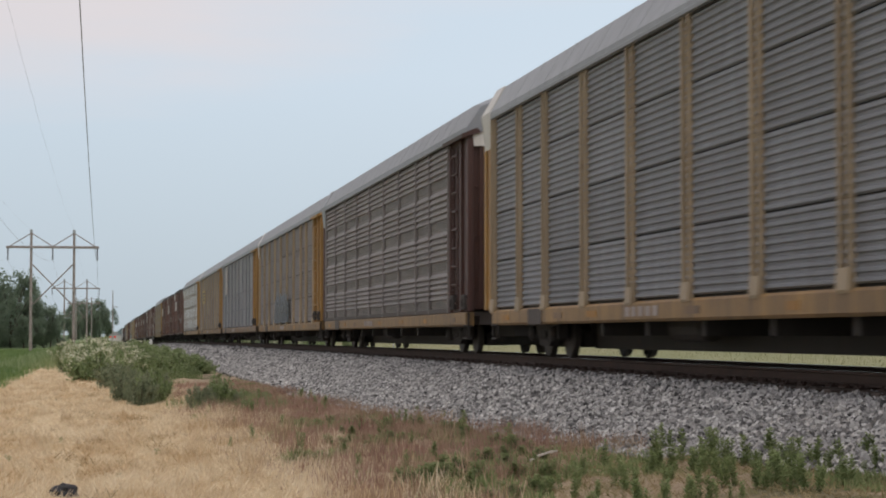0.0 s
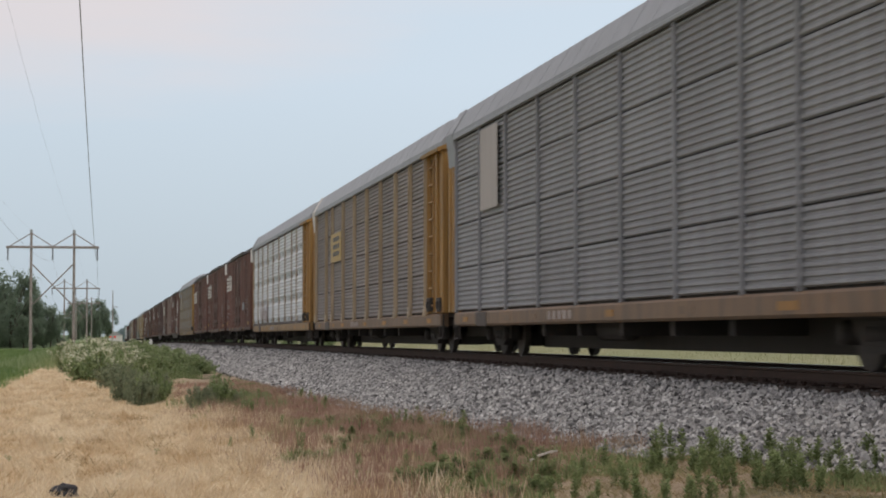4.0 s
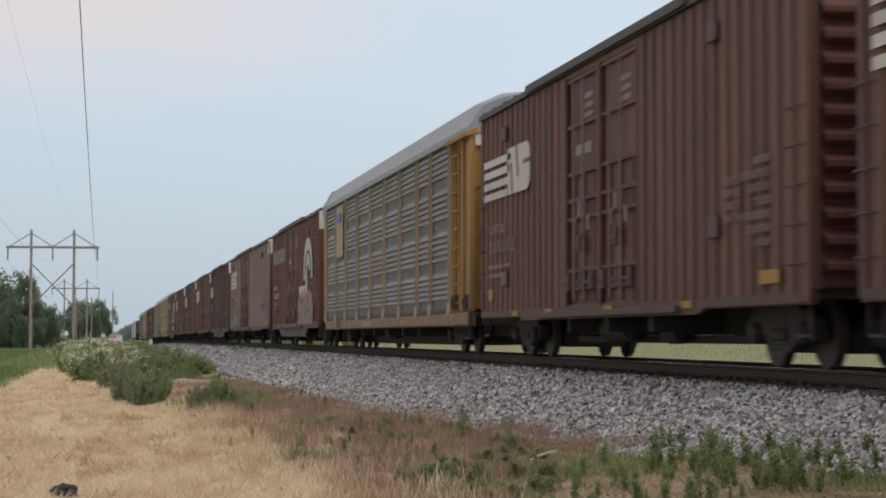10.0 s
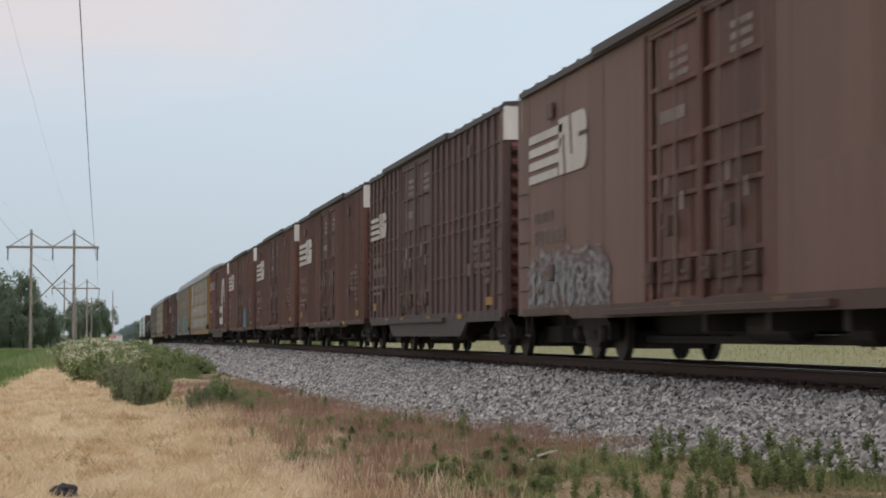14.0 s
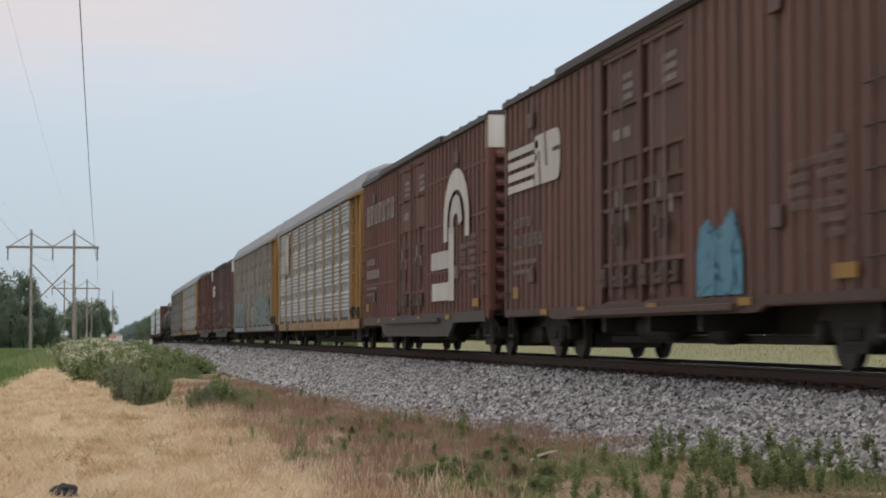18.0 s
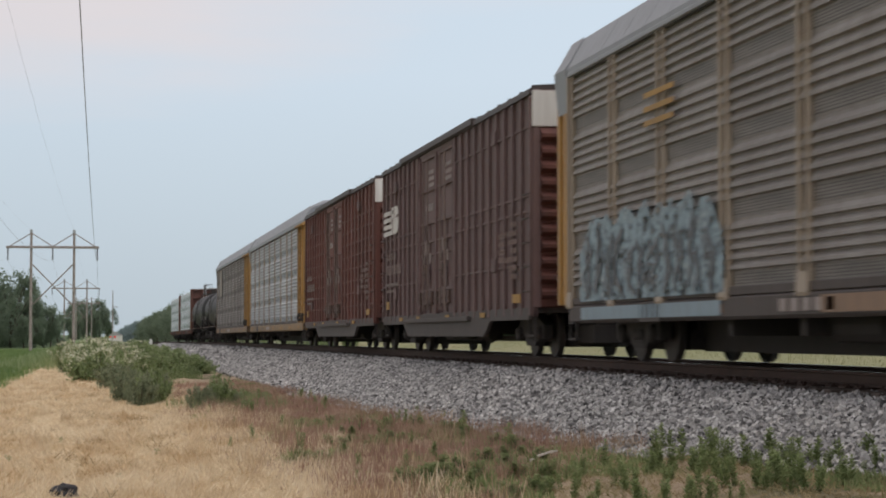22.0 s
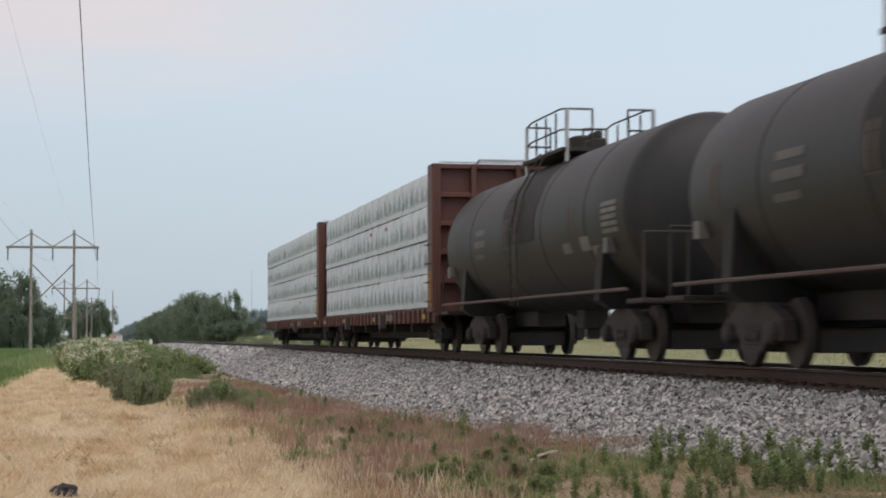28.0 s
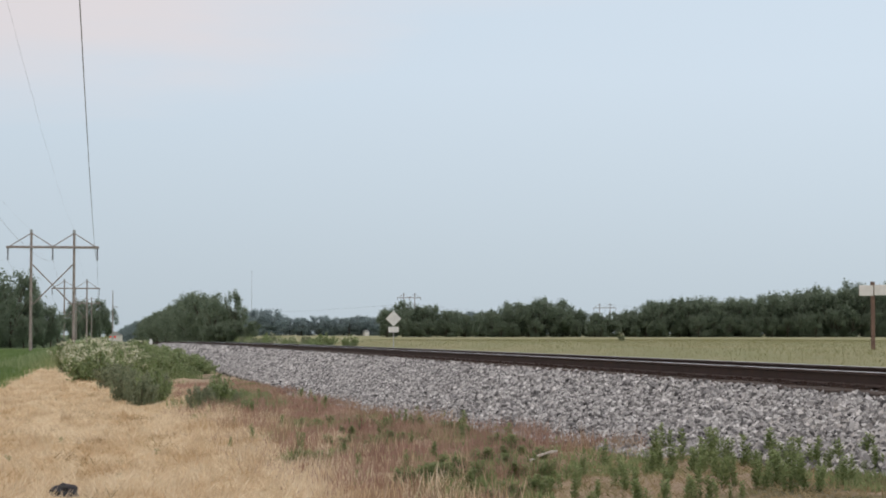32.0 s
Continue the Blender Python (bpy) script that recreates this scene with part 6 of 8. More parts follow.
    mural(c, 13.5 - 6.6, 13.5 - 0.6, 0.92, 2.0, -1.585, SPRAY_FADED, (), 12)
    scrawl(c, 13.5 - 6.2, 13.5 - 0.8, 0.95, 1.8, -1.597, (MURAL_PALE,), 12, 34, fat=0.3)
    # dark seamed car
    c = place(boxcar("dark brown heavy-ribbed boxcar with deep grey sill", BOX_DARK, "wide", fish=True, rib_step=0.78, door=(5.9, 2.4), beads=(1.75, 2.75, 3.05, 4.35)), 330.7, BOX_L)
    stripes_logo(c, BOX_L, MARK_WHITE, -1.62, 0.4, 3.2, 3.9, 0.7)
    number_marks(c, BOX_L, -1.62)
    for k, front in enumerate((351.7, 373.2, 394.7)):
        c = place(boxcar("brown ribbed boxcar with white bar emblem" + (" and blue graffiti" if k == 2 else " and double doors"), BOX_BROWN, "fine"), front, BOX_L)
        stripes_logo(c, BOX_L, MARK_WHITE, -1.612)
        number_marks(c, BOX_L, -1.612)
        if k == 2:
            mural(c, 9.7 - 14.7, 9.7 - 12.8, 0.95, 2.0, -1.602, SPRAY_BLUE, (), 21)
            scrawl(c, 9.7 - 14.5, 9.7 - 13.0, 0.98, 2.1, -1.615, (MARK_BLUE,), 21, 40, fat=0.8)
    c = place(boxcar("red-brown boxcar with large white arch emblem", BOX_RED, "fine", fish=True, rib_step=0.5, door=(6.8, 2.4), beads=(1.9, 3.0, 4.1)), 415.8, BOX_L)
    arch_emblem(c, MARK_WHITE)
    writing(c, 9.7 - 6.4, 9.7 - 0.8, 3.68, 4.26, -1.61, MARK_DIM2, 7, True)
    number_marks(c, BOX_L, -1.61, True, MARK_STENCIL)
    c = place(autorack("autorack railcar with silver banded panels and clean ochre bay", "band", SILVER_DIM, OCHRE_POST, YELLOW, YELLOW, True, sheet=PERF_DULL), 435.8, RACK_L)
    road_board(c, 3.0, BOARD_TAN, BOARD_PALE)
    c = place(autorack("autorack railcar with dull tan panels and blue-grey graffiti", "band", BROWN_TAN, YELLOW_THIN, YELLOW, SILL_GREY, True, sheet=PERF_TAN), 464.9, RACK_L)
    mural(c, -10.8, -1.0, 0.98, 2.42, -1.66, SPRAY_TEAL, (), 31)
    mural(c, 5.0, 12.6, 0.98, 2.40, -1.66, SPRAY_SKY, (), 41)
    scrawl(c, 5.3, 12.3, 1.0, 2.2, -1.675, (MARK_DARK,), 42, fat=0.3)
    for y0, y1, m in ((-12.4, -9.5, MURAL_PINK), (-9.4, -0.5, MURAL_TEAL), (-0.4, 1.6, MURAL_RUST), (5.2, 12.6, MURAL_SKY)):
        bar(c, y0, y1, 0.685, 0.885, -1.645, m, "graffiti")
    for i in range(3):
        bar(c, 13.6 - 6.4, 13.6 - 4.9, 3.50 + 0.21 * i, 3.58 + 0.21 * i, -1.66, MARK_YELLOW, "road_mark")
    c = place(boxcar("dark brown heavy-ribbed boxcar with small bar emblem", BOX_DARK, "wide", fish=True, rib_step=0.78, door=(6.4, 2.4), beads=(1.75, 2.75, 3.05, 4.35)), 495.1, BOX_L)
    stripes_logo(c, BOX_L, MARK_WHITE, -1.62, 0.4, 3.2, 3.95, 0.6)
    number_marks(c, BOX_L, -1.62)
    c = place(boxcar("red-brown boxcar with a grid of ribs and beads", BOX_RED, "wide", fish=True, rib_step=0.85, door=(6.9, 2.3), beads=(1.35, 1.75, 2.15, 2.55, 2.95, 3.35, 3.75, 4.15)), 516.2, BOX_L)
    number_marks(c, BOX_L, -1.62)
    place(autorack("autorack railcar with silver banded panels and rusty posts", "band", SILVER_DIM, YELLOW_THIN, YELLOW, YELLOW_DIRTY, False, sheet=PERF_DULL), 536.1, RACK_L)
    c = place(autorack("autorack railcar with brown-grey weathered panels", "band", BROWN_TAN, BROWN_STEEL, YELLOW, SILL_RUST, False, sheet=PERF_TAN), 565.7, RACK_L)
    road_board(c, 4.0, BOARD_TAN_DIM, BOARD_TAN_DIM)
    # tank cars and the lumber cars that close the train
    place(tank_car("black tank car with railed top platform", 1.45, 2.40), 594.8, TANK_L)
    place(tank_car("sooty black tank car with railed top platform"), 613.6, TANK_L)
    for front in (631.5, 656.3):
        place(centerbeam("rust-red center-beam flatcar with end bulkheads"), front, BEAM_L)
        place(lumber("white plastic-wrapped lumber bundles stacked four high", int(front)), front, BEAM_L)


def road_board(c, d, rim, face):
    """A tall painted board on the upper side, towards the rear."""
    bar(c, 13.6 - d - 1.8, 13.6 - d, 3.05, 4.75, -1.645, rim, "road_board")
    if face != rim:
        bar(c, 13.6 - d - 1.45, 13.6 - d - 0.35, 3.35, 4.55, -1.660, face, "road_sheet")


BOARD_TAN_DIM = painted("dim_tan_board", (0.30, 0.26, 0.22), grime=(0.2, 0.17, 0.14), amount=0.4, rusty=0.1)


def h_at(d):
    return d


GREY_BLUE = painted("blue_grey_steel", (0.30, 0.315, 0.34), grime=(0.17, 0.17, 0.18), amount=0.5, rough=0.55, rusty=0.1)
GREY_DIRTY = painted("dirty_grey_steel", (0.25, 0.268, 0.30), grime=(0.145, 0.143, 0.148), amount=0.5, rough=0.6, rusty=0.1)
MARK_STENCIL_PALE = painted("worn_white_lettering", (0.40, 0.365, 0.35), grime=(0.2, 0.14, 0.13), amount=0.6, rusty=0.15)
MURAL_TEAL = painted("graffiti_teal", (0.21, 0.265, 0.27), grime=(0.15, 0.18, 0.185), amount=0.6, rusty=0.1)
MURAL_SKY = painted("graffiti_sky_blue", (0.30, 0.42, 0.50), grime=(0.2, 0.24, 0.27), amount=0.6, rusty=0.1)
MURAL_PALE = painted("graffiti_pale_grey", (0.38, 0.41, 0.43), grime=(0.2, 0.21, 0.22), amount=0.6, rusty=0.1)
MURAL_PINK = painted("graffiti_dusty_pink", (0.36, 0.28, 0.29), grime=(0.2, 0.16, 0.16), amount=0.6, rusty=0.1)
MURAL_RUST = painted("graffiti_rust", (0.30, 0.19, 0.12), grime=(0.17, 0.12, 0.09), amount=0.6, rusty=0.2)
MURAL_BLUSH = painted("graffiti_blush", (0.47, 0.40, 0.40), grime=(0.24, 0.17, 0.17), amount=0.7, rusty=0.15)
BOX_REPAINT = painted("repainted_boxcar_red", (0.20, 0.105, 0.086), grime=(0.13, 0.070, 0.06), amount=0.5, rusty=0.1)
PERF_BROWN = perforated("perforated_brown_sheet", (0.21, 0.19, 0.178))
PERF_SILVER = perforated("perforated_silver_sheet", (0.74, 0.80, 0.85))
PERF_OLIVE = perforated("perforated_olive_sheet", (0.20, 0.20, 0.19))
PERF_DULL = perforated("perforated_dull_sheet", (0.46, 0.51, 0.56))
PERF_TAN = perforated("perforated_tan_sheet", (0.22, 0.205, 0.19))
SILVER = painted("bright_silver", (0.76, 0.80, 0.84), grime=(0.52, 0.57, 0.61), amount=0.4, rough=0.45, rusty=0.06)
SILVER_DIM = painted("dull_silver", (0.50, 0.535, 0.57), grime=(0.29, 0.30, 0.31), amount=0.5, rough=0.5, rusty=0.12)
OLIVE = painted("olive_grey_steel", (0.275, 0.28, 0.277), grime=(0.145, 0.142, 0.136), amount=0.55, rough=0.55, rusty=0.12)
BROWN_TAN = painted("tan_grey_steel", (0.275, 0.262, 0.25), grime=(0.145, 0.125, 0.11), amount=0.6, rough=0.6, rusty=0.2)
TAN_GREY = painted("greyed_tan_posts", (0.40, 0.325, 0.235), grime=(0.24, 0.19, 0.145), amount=0.6, rusty=0.25)
TAN = painted("faded_tan_posts", (0.45, 0.36, 0.245), grime=(0.25, 0.185, 0.125), amount=0.55, rusty=0.25)
OCHRE_POST = painted("ochre_posts", (0.43, 0.32, 0.19), grime=(0.30, 0.25, 0.19), amount=0.6, rusty=0.3)
YELLOW_THIN = painted("worn_ochre_posts", (0.42, 0.355, 0.28), grime=(0.28, 0.235, 0.19), amount=0.6, rusty=0.3)
MARK_YELLOW_PALE = painted("board_yellow", (0.50, 0.36, 0.12), grime=(0.3, 0.22, 0.12), amount=0.4, rusty=0.1)
MARK_STEEL = painted("steel_blue_spray", (0.24, 0.29, 0.33), grime=(0.2, 0.22, 0.23), amount=0.5, rusty=0.05)
MARK_BLUE_DEEP = painted("deep_blue_mark", (0.07, 0.14, 0.38), grime=(0.2, 0.2, 0.3), amount=0.4, rusty=0.05)
MARK_DIM2 = painted("worn_lettering", (0.46, 0.42, 0.39), grime=(0.2, 0.13, 0.11), amount=0.55, rusty=0.1)
SPRAY_RED = spray("sprayed_red_white_and_grey", [(0.16, 0.18, 0.24), (0.50, 0.47, 0.46), (0.46, 0.10, 0.07), (0.58, 0.54, 0.52), (0.22, 0.10, 0.09)], 2.6, 0.62)
SPRAY_BLUE = spray("sprayed_bright_blue", [(0.06, 0.25, 0.40), (0.13, 0.42, 0.60), (0.09, 0.33, 0.50)], 2.0, 0.68)
SPRAY_TEAL = spray("sprayed_teal", [(0.17, 0.25, 0.26), (0.27, 0.36, 0.36), (0.20, 0.29, 0.30), (0.33, 0.40, 0.40)], 1.6, 0.56)
SPRAY_SKY = spray("sprayed_sky_blue", [(0.13, 0.17, 0.20), (0.36, 0.50, 0.58), (0.24, 0.33, 0.38), (0.48, 0.58, 0.63)], 2.2, 0.6)
SPRAY_GREY = spray("sprayed_grey_blue", [(0.16, 0.19, 0.23), (0.32, 0.37, 0.43), (0.22, 0.26, 0.31), (0.42, 0.47, 0.52)], 2.4, 0.58)
SPRAY_FADED = spray("faded_sprayed_grey", [(0.20, 0.17, 0.16), (0.38, 0.36, 0.37), (0.25, 0.24, 0.26), (0.42, 0.40, 0.41)], 2.6, 0.46)
consist()

# ---------------------------------------------------------------- plants
def blades(name, label, category, spots, h0, h1, width, lean, material, seed, flat=0.0, least=0.2, comb=0.0):
    """Grass: bent two-part blades rooted at the given spots (x, y)."""
    rng = np.random.default_rng(seed)
    n = len(spots)
    z = np.array([ground_z(x, y) for x, y in spots])
    base = np.column_stack([spots, z - 0.02])
    ang = rng.uniform(0, 2 * math.pi, n)
    side = np.column_stack([np.cos(ang), np.sin(ang), np.zeros(n)]) * (width * rng.uniform(0.6, 1.3, n))[:, None]
    ht = rng.uniform(h0, h1, n)
    a2 = rng.uniform(0, 2 * math.pi, n)
    if comb:
        a2 = np.array([7.0 * noise.noise(Vector((x * 0.55, y * 0.3, 33))) for x, y in spots]) + comb * rng.normal(size=n)
    ln = lean * rng.uniform(least, 1.0, n)
    out = np.column_stack([np.cos(a2) * ln, np.sin(a2) * ln, np.sqrt(np.maximum(0.01, 1 - ln**2))])
    up = np.array([0, 0, 1.0])
    mid = base + (out * 0.45 + up * 0.1 * (1 - flat)) * ht[:, None]
    tip = mid + (out * 0.55 - up * 0.12 * ln[:, None]) * ht[:, None]
    v = np.stack([base - side, base + side, mid + side * 0.7, mid - side * 0.7, tip], 1).reshape(-1, 3)
    i = 5 * np.arange(n)
    quads = np.stack([i, i + 1, i + 2, i + 3], 1).tolist()
    tris = np.stack([i + 3, i + 2, i + 4], 1).tolist()
    me = bpy.data.meshes.new(name)
    me.from_pydata(v.tolist(), [], quads + tris)
    me.materials.append(material)
    ob = new(name, me)
    return tagged(ob, label, category, kind="stuff")


def scatter(seed, count, x0, x1, y0, y1, keep=None, bias=1.0):
    rng = np.random.default_rng(seed)
    x = rng.uniform(x0, x1, count)
    y = y0 + (y1 - y0) * rng.uniform(0, 1, count) ** bias
    pts = np.column_stack([x, y])
    if keep:
        pts = pts[[keep(a, b, r) for (a, b), r in zip(pts, rng.uniform(0, 1, count))]]
    return pts


def tufts(seed, clumps, per, spread, x0, x1, y0, y1, keep, bias=1.7):
    """Spots gathered in clumps."""
    rng = np.random.default_rng(seed)
    c = scatter(seed + 1, clumps, x0, x1, y0, y1, keep, bias)
    pts = np.repeat(c, per, axis=0)
    return pts + rng.normal(size=pts.shape) * spread


def patch(x, y, f, s=0.0):
    return noise.noise(Vector((x * f + s, y * f * 0.5, s)))


def straw_edge(y):
    return 2.3 + 0.9 * patch(3.0, y, 0.22, 7.0)


GREEN_SPOTS = ((4.6, 35.5, 0.9, 3.5), (4.6, 21.8, 0.8, 2.3), (3.9, 18.4, 0.45, 1.3), (2.9, 26.0, 0.4, 1.6), (4.1, 28.5, 0.7, 2.2), (5.2, 25.5, 0.5, 2.0), (3.5, 20.5, 0.35, 1.0), (5.6, 31.0, 0.5, 2.5))


def verdure(x, y):
    """How far a spot lies in one of the green patches of the bank."""
    return max(math.exp(-((x - a) / p) ** 2 - ((y - b) / q) ** 2) for a, b, p, q in GREEN_SPOTS)


def weedy(x, y):
    """How far a spot lies in the strip of straw and weeds by the stones close to the camera."""
    return smooth(0.185, 0.235, x / y + 0.03 * patch(x, y, 0.9, 61)) * smooth(23.5, 20.5, y)


def grass():
    # mown straw, lying and standing
    pts = scatter(1, 130000, -3.9, 2.6, 14, 120, lambda x, y, r: x < straw_edge(y) + 0.5 * (r - 0.5) and x > -3.4 + 0.4 * patch(0, y, 0.3), 2.0)
    blades("cut_straw", "pale gold cut straw lying on the verge", "straw", pts, 0.12, 0.34, 0.008, 0.995, STRAW, 2, 1.0, 0.80, 1.3)
    pts = scatter(3, 16000, -3.6, 3.0, 14, 90, lambda x, y, r: x < straw_edge(y) + 0.9 * (r - 0.3) and patch(x, y, 0.8, 2) > -0.05, 1.8)
    blades("stubble", "pale gold standing straw stubble", "straw", pts, 0.08, 0.22, 0.006, 0.9, STRAW, 4)
    # dry red grass on the bank
    pts = scatter(5, 120000, 1.2, 7.4, 13, 75, lambda x, y, r: r > weedy(x, y) and straw_edge(y) + 0.2 - 1.1 * r * r + 0.9 * patch(x, y, 0.9, 40) < x < toe_x(y) - 0.45 + 0.8 * patch(x, y, 0.5, 4) + 0.35 * r and r > 0.75 * verdure(x, y) and patch(x, y, 0.55, 9) > -0.28 - 0.3 * r, 1.7)
    blades("dry_grass", "reddish dry grass covering the low bank", "grass", pts, 0.06, 0.20, 0.005, 0.95, RED_GRASS, 6, 0.2, 0.2)
    pts = scatter(25, 30000, 1.5, 7.4, 13, 70, lambda x, y, r: r > weedy(x, y) and straw_edge(y) - 0.8 < x < toe_x(y) - 0.5 + 0.4 * r and r > 0.8 * verdure(x, y) and patch(x, y, 0.5, 31) > 0.5 * smooth(2.2, 3.6, x) - 0.15, 1.7)
    blades("tan_grass", "tan dry grass tufts on the bank", "grass", pts, 0.12, 0.34, 0.005, 0.9, STRAW, 26, 0.2, 0.2, 0.9)
    pts = tufts(51, 520, 50, 0.13, -3.4, 2.6, 14, 80, lambda x, y, r: x < straw_edge(y) + 0.2)
    blades("straw_heap", "tousled heaps of pale straw", "straw", pts, 0.12, 0.30, 0.008, 0.97, STRAW, 52, 0.2, 0.45, 1.3)
    pts = tufts(53, 800, 42, 0.11, 1.4, 7.0, 13.5, 60, lambda x, y, r: r > weedy(x, y) and straw_edge(y) < x < toe_x(y) - 0.4 + 0.5 * patch(x, y, 0.6, 5) and r > 0.7 * verdure(x, y))
    blades("grass_tuft", "pinkish dry grass growing in tufts", "grass", pts, 0.10, 0.34, 0.005, 0.75, RED_GRASS, 54, 0.0, 0.05)
    pts = tufts(55, 300, 40, 0.13, 1.6, 7.0, 13.5, 60, lambda x, y, r: r > weedy(x, y) and straw_edge(y) - 0.2 < x < min(3.6, toe_x(y) - 0.4) and r > verdure(x, y))
    blades("tan_tuft", "pale tan grass growing in tufts", "grass", pts, 0.12, 0.34, 0.005, 0.75, STRAW, 56, 0.0, 0.1)
    pts = tufts(57, 230, 40, 0.12, 2.2, 7.2, 13.5, 60, lambda x, y, r: r > 1.5 * weedy(x, y) and x < toe_x(y) - 0.3 and patch(x, y, 0.5, 17) + 1.2 * verdure(x, y) > 0.1)
    blades("weed_tuft", "small green weed tufts on the bank", "weed", pts, 0.06, 0.15, 0.012, 0.9, WEED, 58)
    pts = tufts(63, 95, 55, 0.16, -3.3, 2.6, 15, 62, lambda x, y, r: x < straw_edge(y) + 0.3 and patch(x, y, 0.7, 44) > -0.02, 1.3)
    blades("brown_straw", "darker brown straw clumps scattered over the verge", "straw", pts, 0.10, 0.26, 0.008, 0.985, STRAW_DARK, 64, 0.6, 0.6)
    # green low weeds in patches
    pts = scatter(7, 80000, 2.0, 7.3, 13, 80, lambda x, y, r: x < toe_x(y) - 0.3 + 0.4 * patch(x, y, 0.6, 14) + 0.3 * r and patch(x, y, 0.45, 17) + 0.5 * patch(x, y, 1.6, 23) > 0.32 - 0.42 * verdure(x, y) - 0.16 * weedy(x, y), 1.6)
    blades("green_grass", "patches of low green weeds among dry grass", "grass", pts, 0.05, 0.13, 0.013, 0.95, WEED, 8)
    pts = scatter(27, 46000, 2.8, 7.6, 13, 23.5, lambda x, y, r: x < toe_x(y) + 0.15 and r < weedy(x, y))
    blades("verge_straw", "pale straw at the foot of the stones", "straw", pts, 0.05, 0.14, 0.007, 0.99, MATTED, 28, 1.0, 0.7)
    pts = tufts(61, 170, 45, 0.22, 0.0, 4.5, 46, 88, lambda x, y, r: (y > 82 or x < 1.6 or y < 52) and x > 0.2 + 0.05 * (84 - y) * r and patch(x, y, 0.6, 83) > 0.0, 1.0)
    blades("thicket_grass", "rank green grass at the foot of the thicket", "grass", pts, 0.15, 0.5, 0.012, 0.7, LEAF_BUSH, 62)
    # meadow beyond the line
    pts = scatter(9, 120000, 13.5, 75, 30, 210, None, 1.2)
    blades("meadow_grass", "pale yellow-green meadow grass beyond the track", "grass", pts, 0.06, 0.17, 0.010, 0.9, FIELD_GRASS, 10)
    pts = scatter(11, 26000, -16, -3.2, 60, 260, None, 1.3)
    blades("green_crop", "low green crop beside the straw verge", "crop", pts, 0.12, 0.28, 0.03, 0.6, CROP, 12)
    pts = scatter(13, 12000, -6, 5.5, 110, 280, None, 1.0)
    blades("rough_grass", "rough green grass along the line", "grass", pts, 0.3, 0.6, 0.03, 0.6, LEAF_BUSH, 14)


def leaf_cloud(lobes, count, size, seed, stretch=1.0, loose=0.24):
    """Leaf quads spread near the surface of several uneven lobes (centre, radii)."""
    rng = np.random.default_rng(seed)
    vol = np.array([r[0] * r[1] * r[2] for _, r in lobes])
    pick = rng.choice(len(lobes), count, p=vol / vol.sum())
    d = rng.normal(size=(count, 3))
    d /= np.linalg.norm(d, axis=1, keepdims=True)
    rad = rng.uniform(0.5, 1.0, count) ** 0.6 * (1 + loose * rng.normal(size=count))
    c = np.array([l[0] for l in lobes])[pick] + d * np.array([l[1] for l in lobes])[pick] * rad[:, None]
    # leaves turn their faces outwards and up, each a little askew
    face = d + np.array([0, 0, 0.5]) + 0.45 * rng.normal(size=(count, 3))
    a = np.cross(face, rng.normal(size=(count, 3)))
    a /= np.linalg.norm(a, axis=1, keepdims=True)
    b = np.cross(face, a)
    b /= np.linalg.norm(b, axis=1, keepdims=True)
    s = size * rng.uniform(0.5, 1.35, count)[:, None]
    v = np.stack([c - a * s, c - b * s * 0.55, c + a * s * stretch, c + b * s * 0.55], 1).reshape(-1, 3)
    i = 4 * np.arange(count)
    return v, np.stack([i, i + 1, i + 2, i + 3], 1)


def tree_meshes(seed, height, spread, leaf, count, crown_from=0.16):
    rng = random.Random(seed)
    bm = bmesh.new()
    lobes = []
    th = height * 0.45
    rod(bm, (0, 0, -0.3), (rng.uniform(-0.2, 0.2), rng.uniform(-0.2, 0.2), th), height * 0.026, 7, height * 0.016)
    for i in range(13):
        a = 2.4 * i + rng.uniform(-0.6, 0.6)
        z0 = height * rng.uniform(0.16, 0.44)
        z1 = height * (0.40 + 0.50 * (i + rng.uniform(0, 1)) / 13)
        out = spread * rng.uniform(0.45, 1.0) * (1.15 - 0.7 * max(0.0, z1 / height - 0.45))
        tip = (out * math.cos(a), out * math.sin(a), z1)
        rod(bm, (0, 0, z0), tip, height * 0.011, 5, height * 0.004)
        k = rng.uniform(0.24, 0.40)
        lobes.append((tip, (spread * k, spread * k, height * rng.uniform(0.07, 0.13))))
        # a ragged sprig past the lobe
        q = rng.uniform(0.10, 0.16)
        lobes.append(((tip[0] * 1.18, tip[1] * 1.18, z1 + height * rng.uniform(0.03, 0.11)), (spread * q, spread * q, height * rng.uniform(0.04, 0.09))))
    for i in range(7):
        a = rng.uniform(0, 2 * math.pi)
        o = spread * rng.uniform(0.2, 0.8)
        lobes.append(((o * math.cos(a), o * math.sin(a), height * rng.uniform(crown_from, 0.5)), (spread * 0.48, spread * 0.48, height * 0.15)))
    for i in range(4):
        lobes.append(((rng.uniform(-0.35, 0.35) * spread, rng.uniform(-0.35, 0.35) * spread, height * rng.uniform(0.80, 0.97)), (spread * 0.16, spread * 0.16, height * rng.uniform(0.05, 0.11))))
    trunk = data("trunk", bm, BARK)
    v, f = leaf_cloud(lobes, count, leaf, seed, 1.2, 0.34)
    v[:, 2] = np.maximum(v[:, 2], 0.05)
    me = bpy.data.meshes.new("crown")
    me.from_pydata(v.tolist(), [], f.tolist())
    me.materials.append(LEAF_DARK)
    return trunk, me


TREES = [tree_meshes(40 + k, 10.0, (3.6, 3.0, 4.2, 3.3, 2.8)[k], 0.21, 6500, 0.05 + 0.02 * k) for k in range(5)]


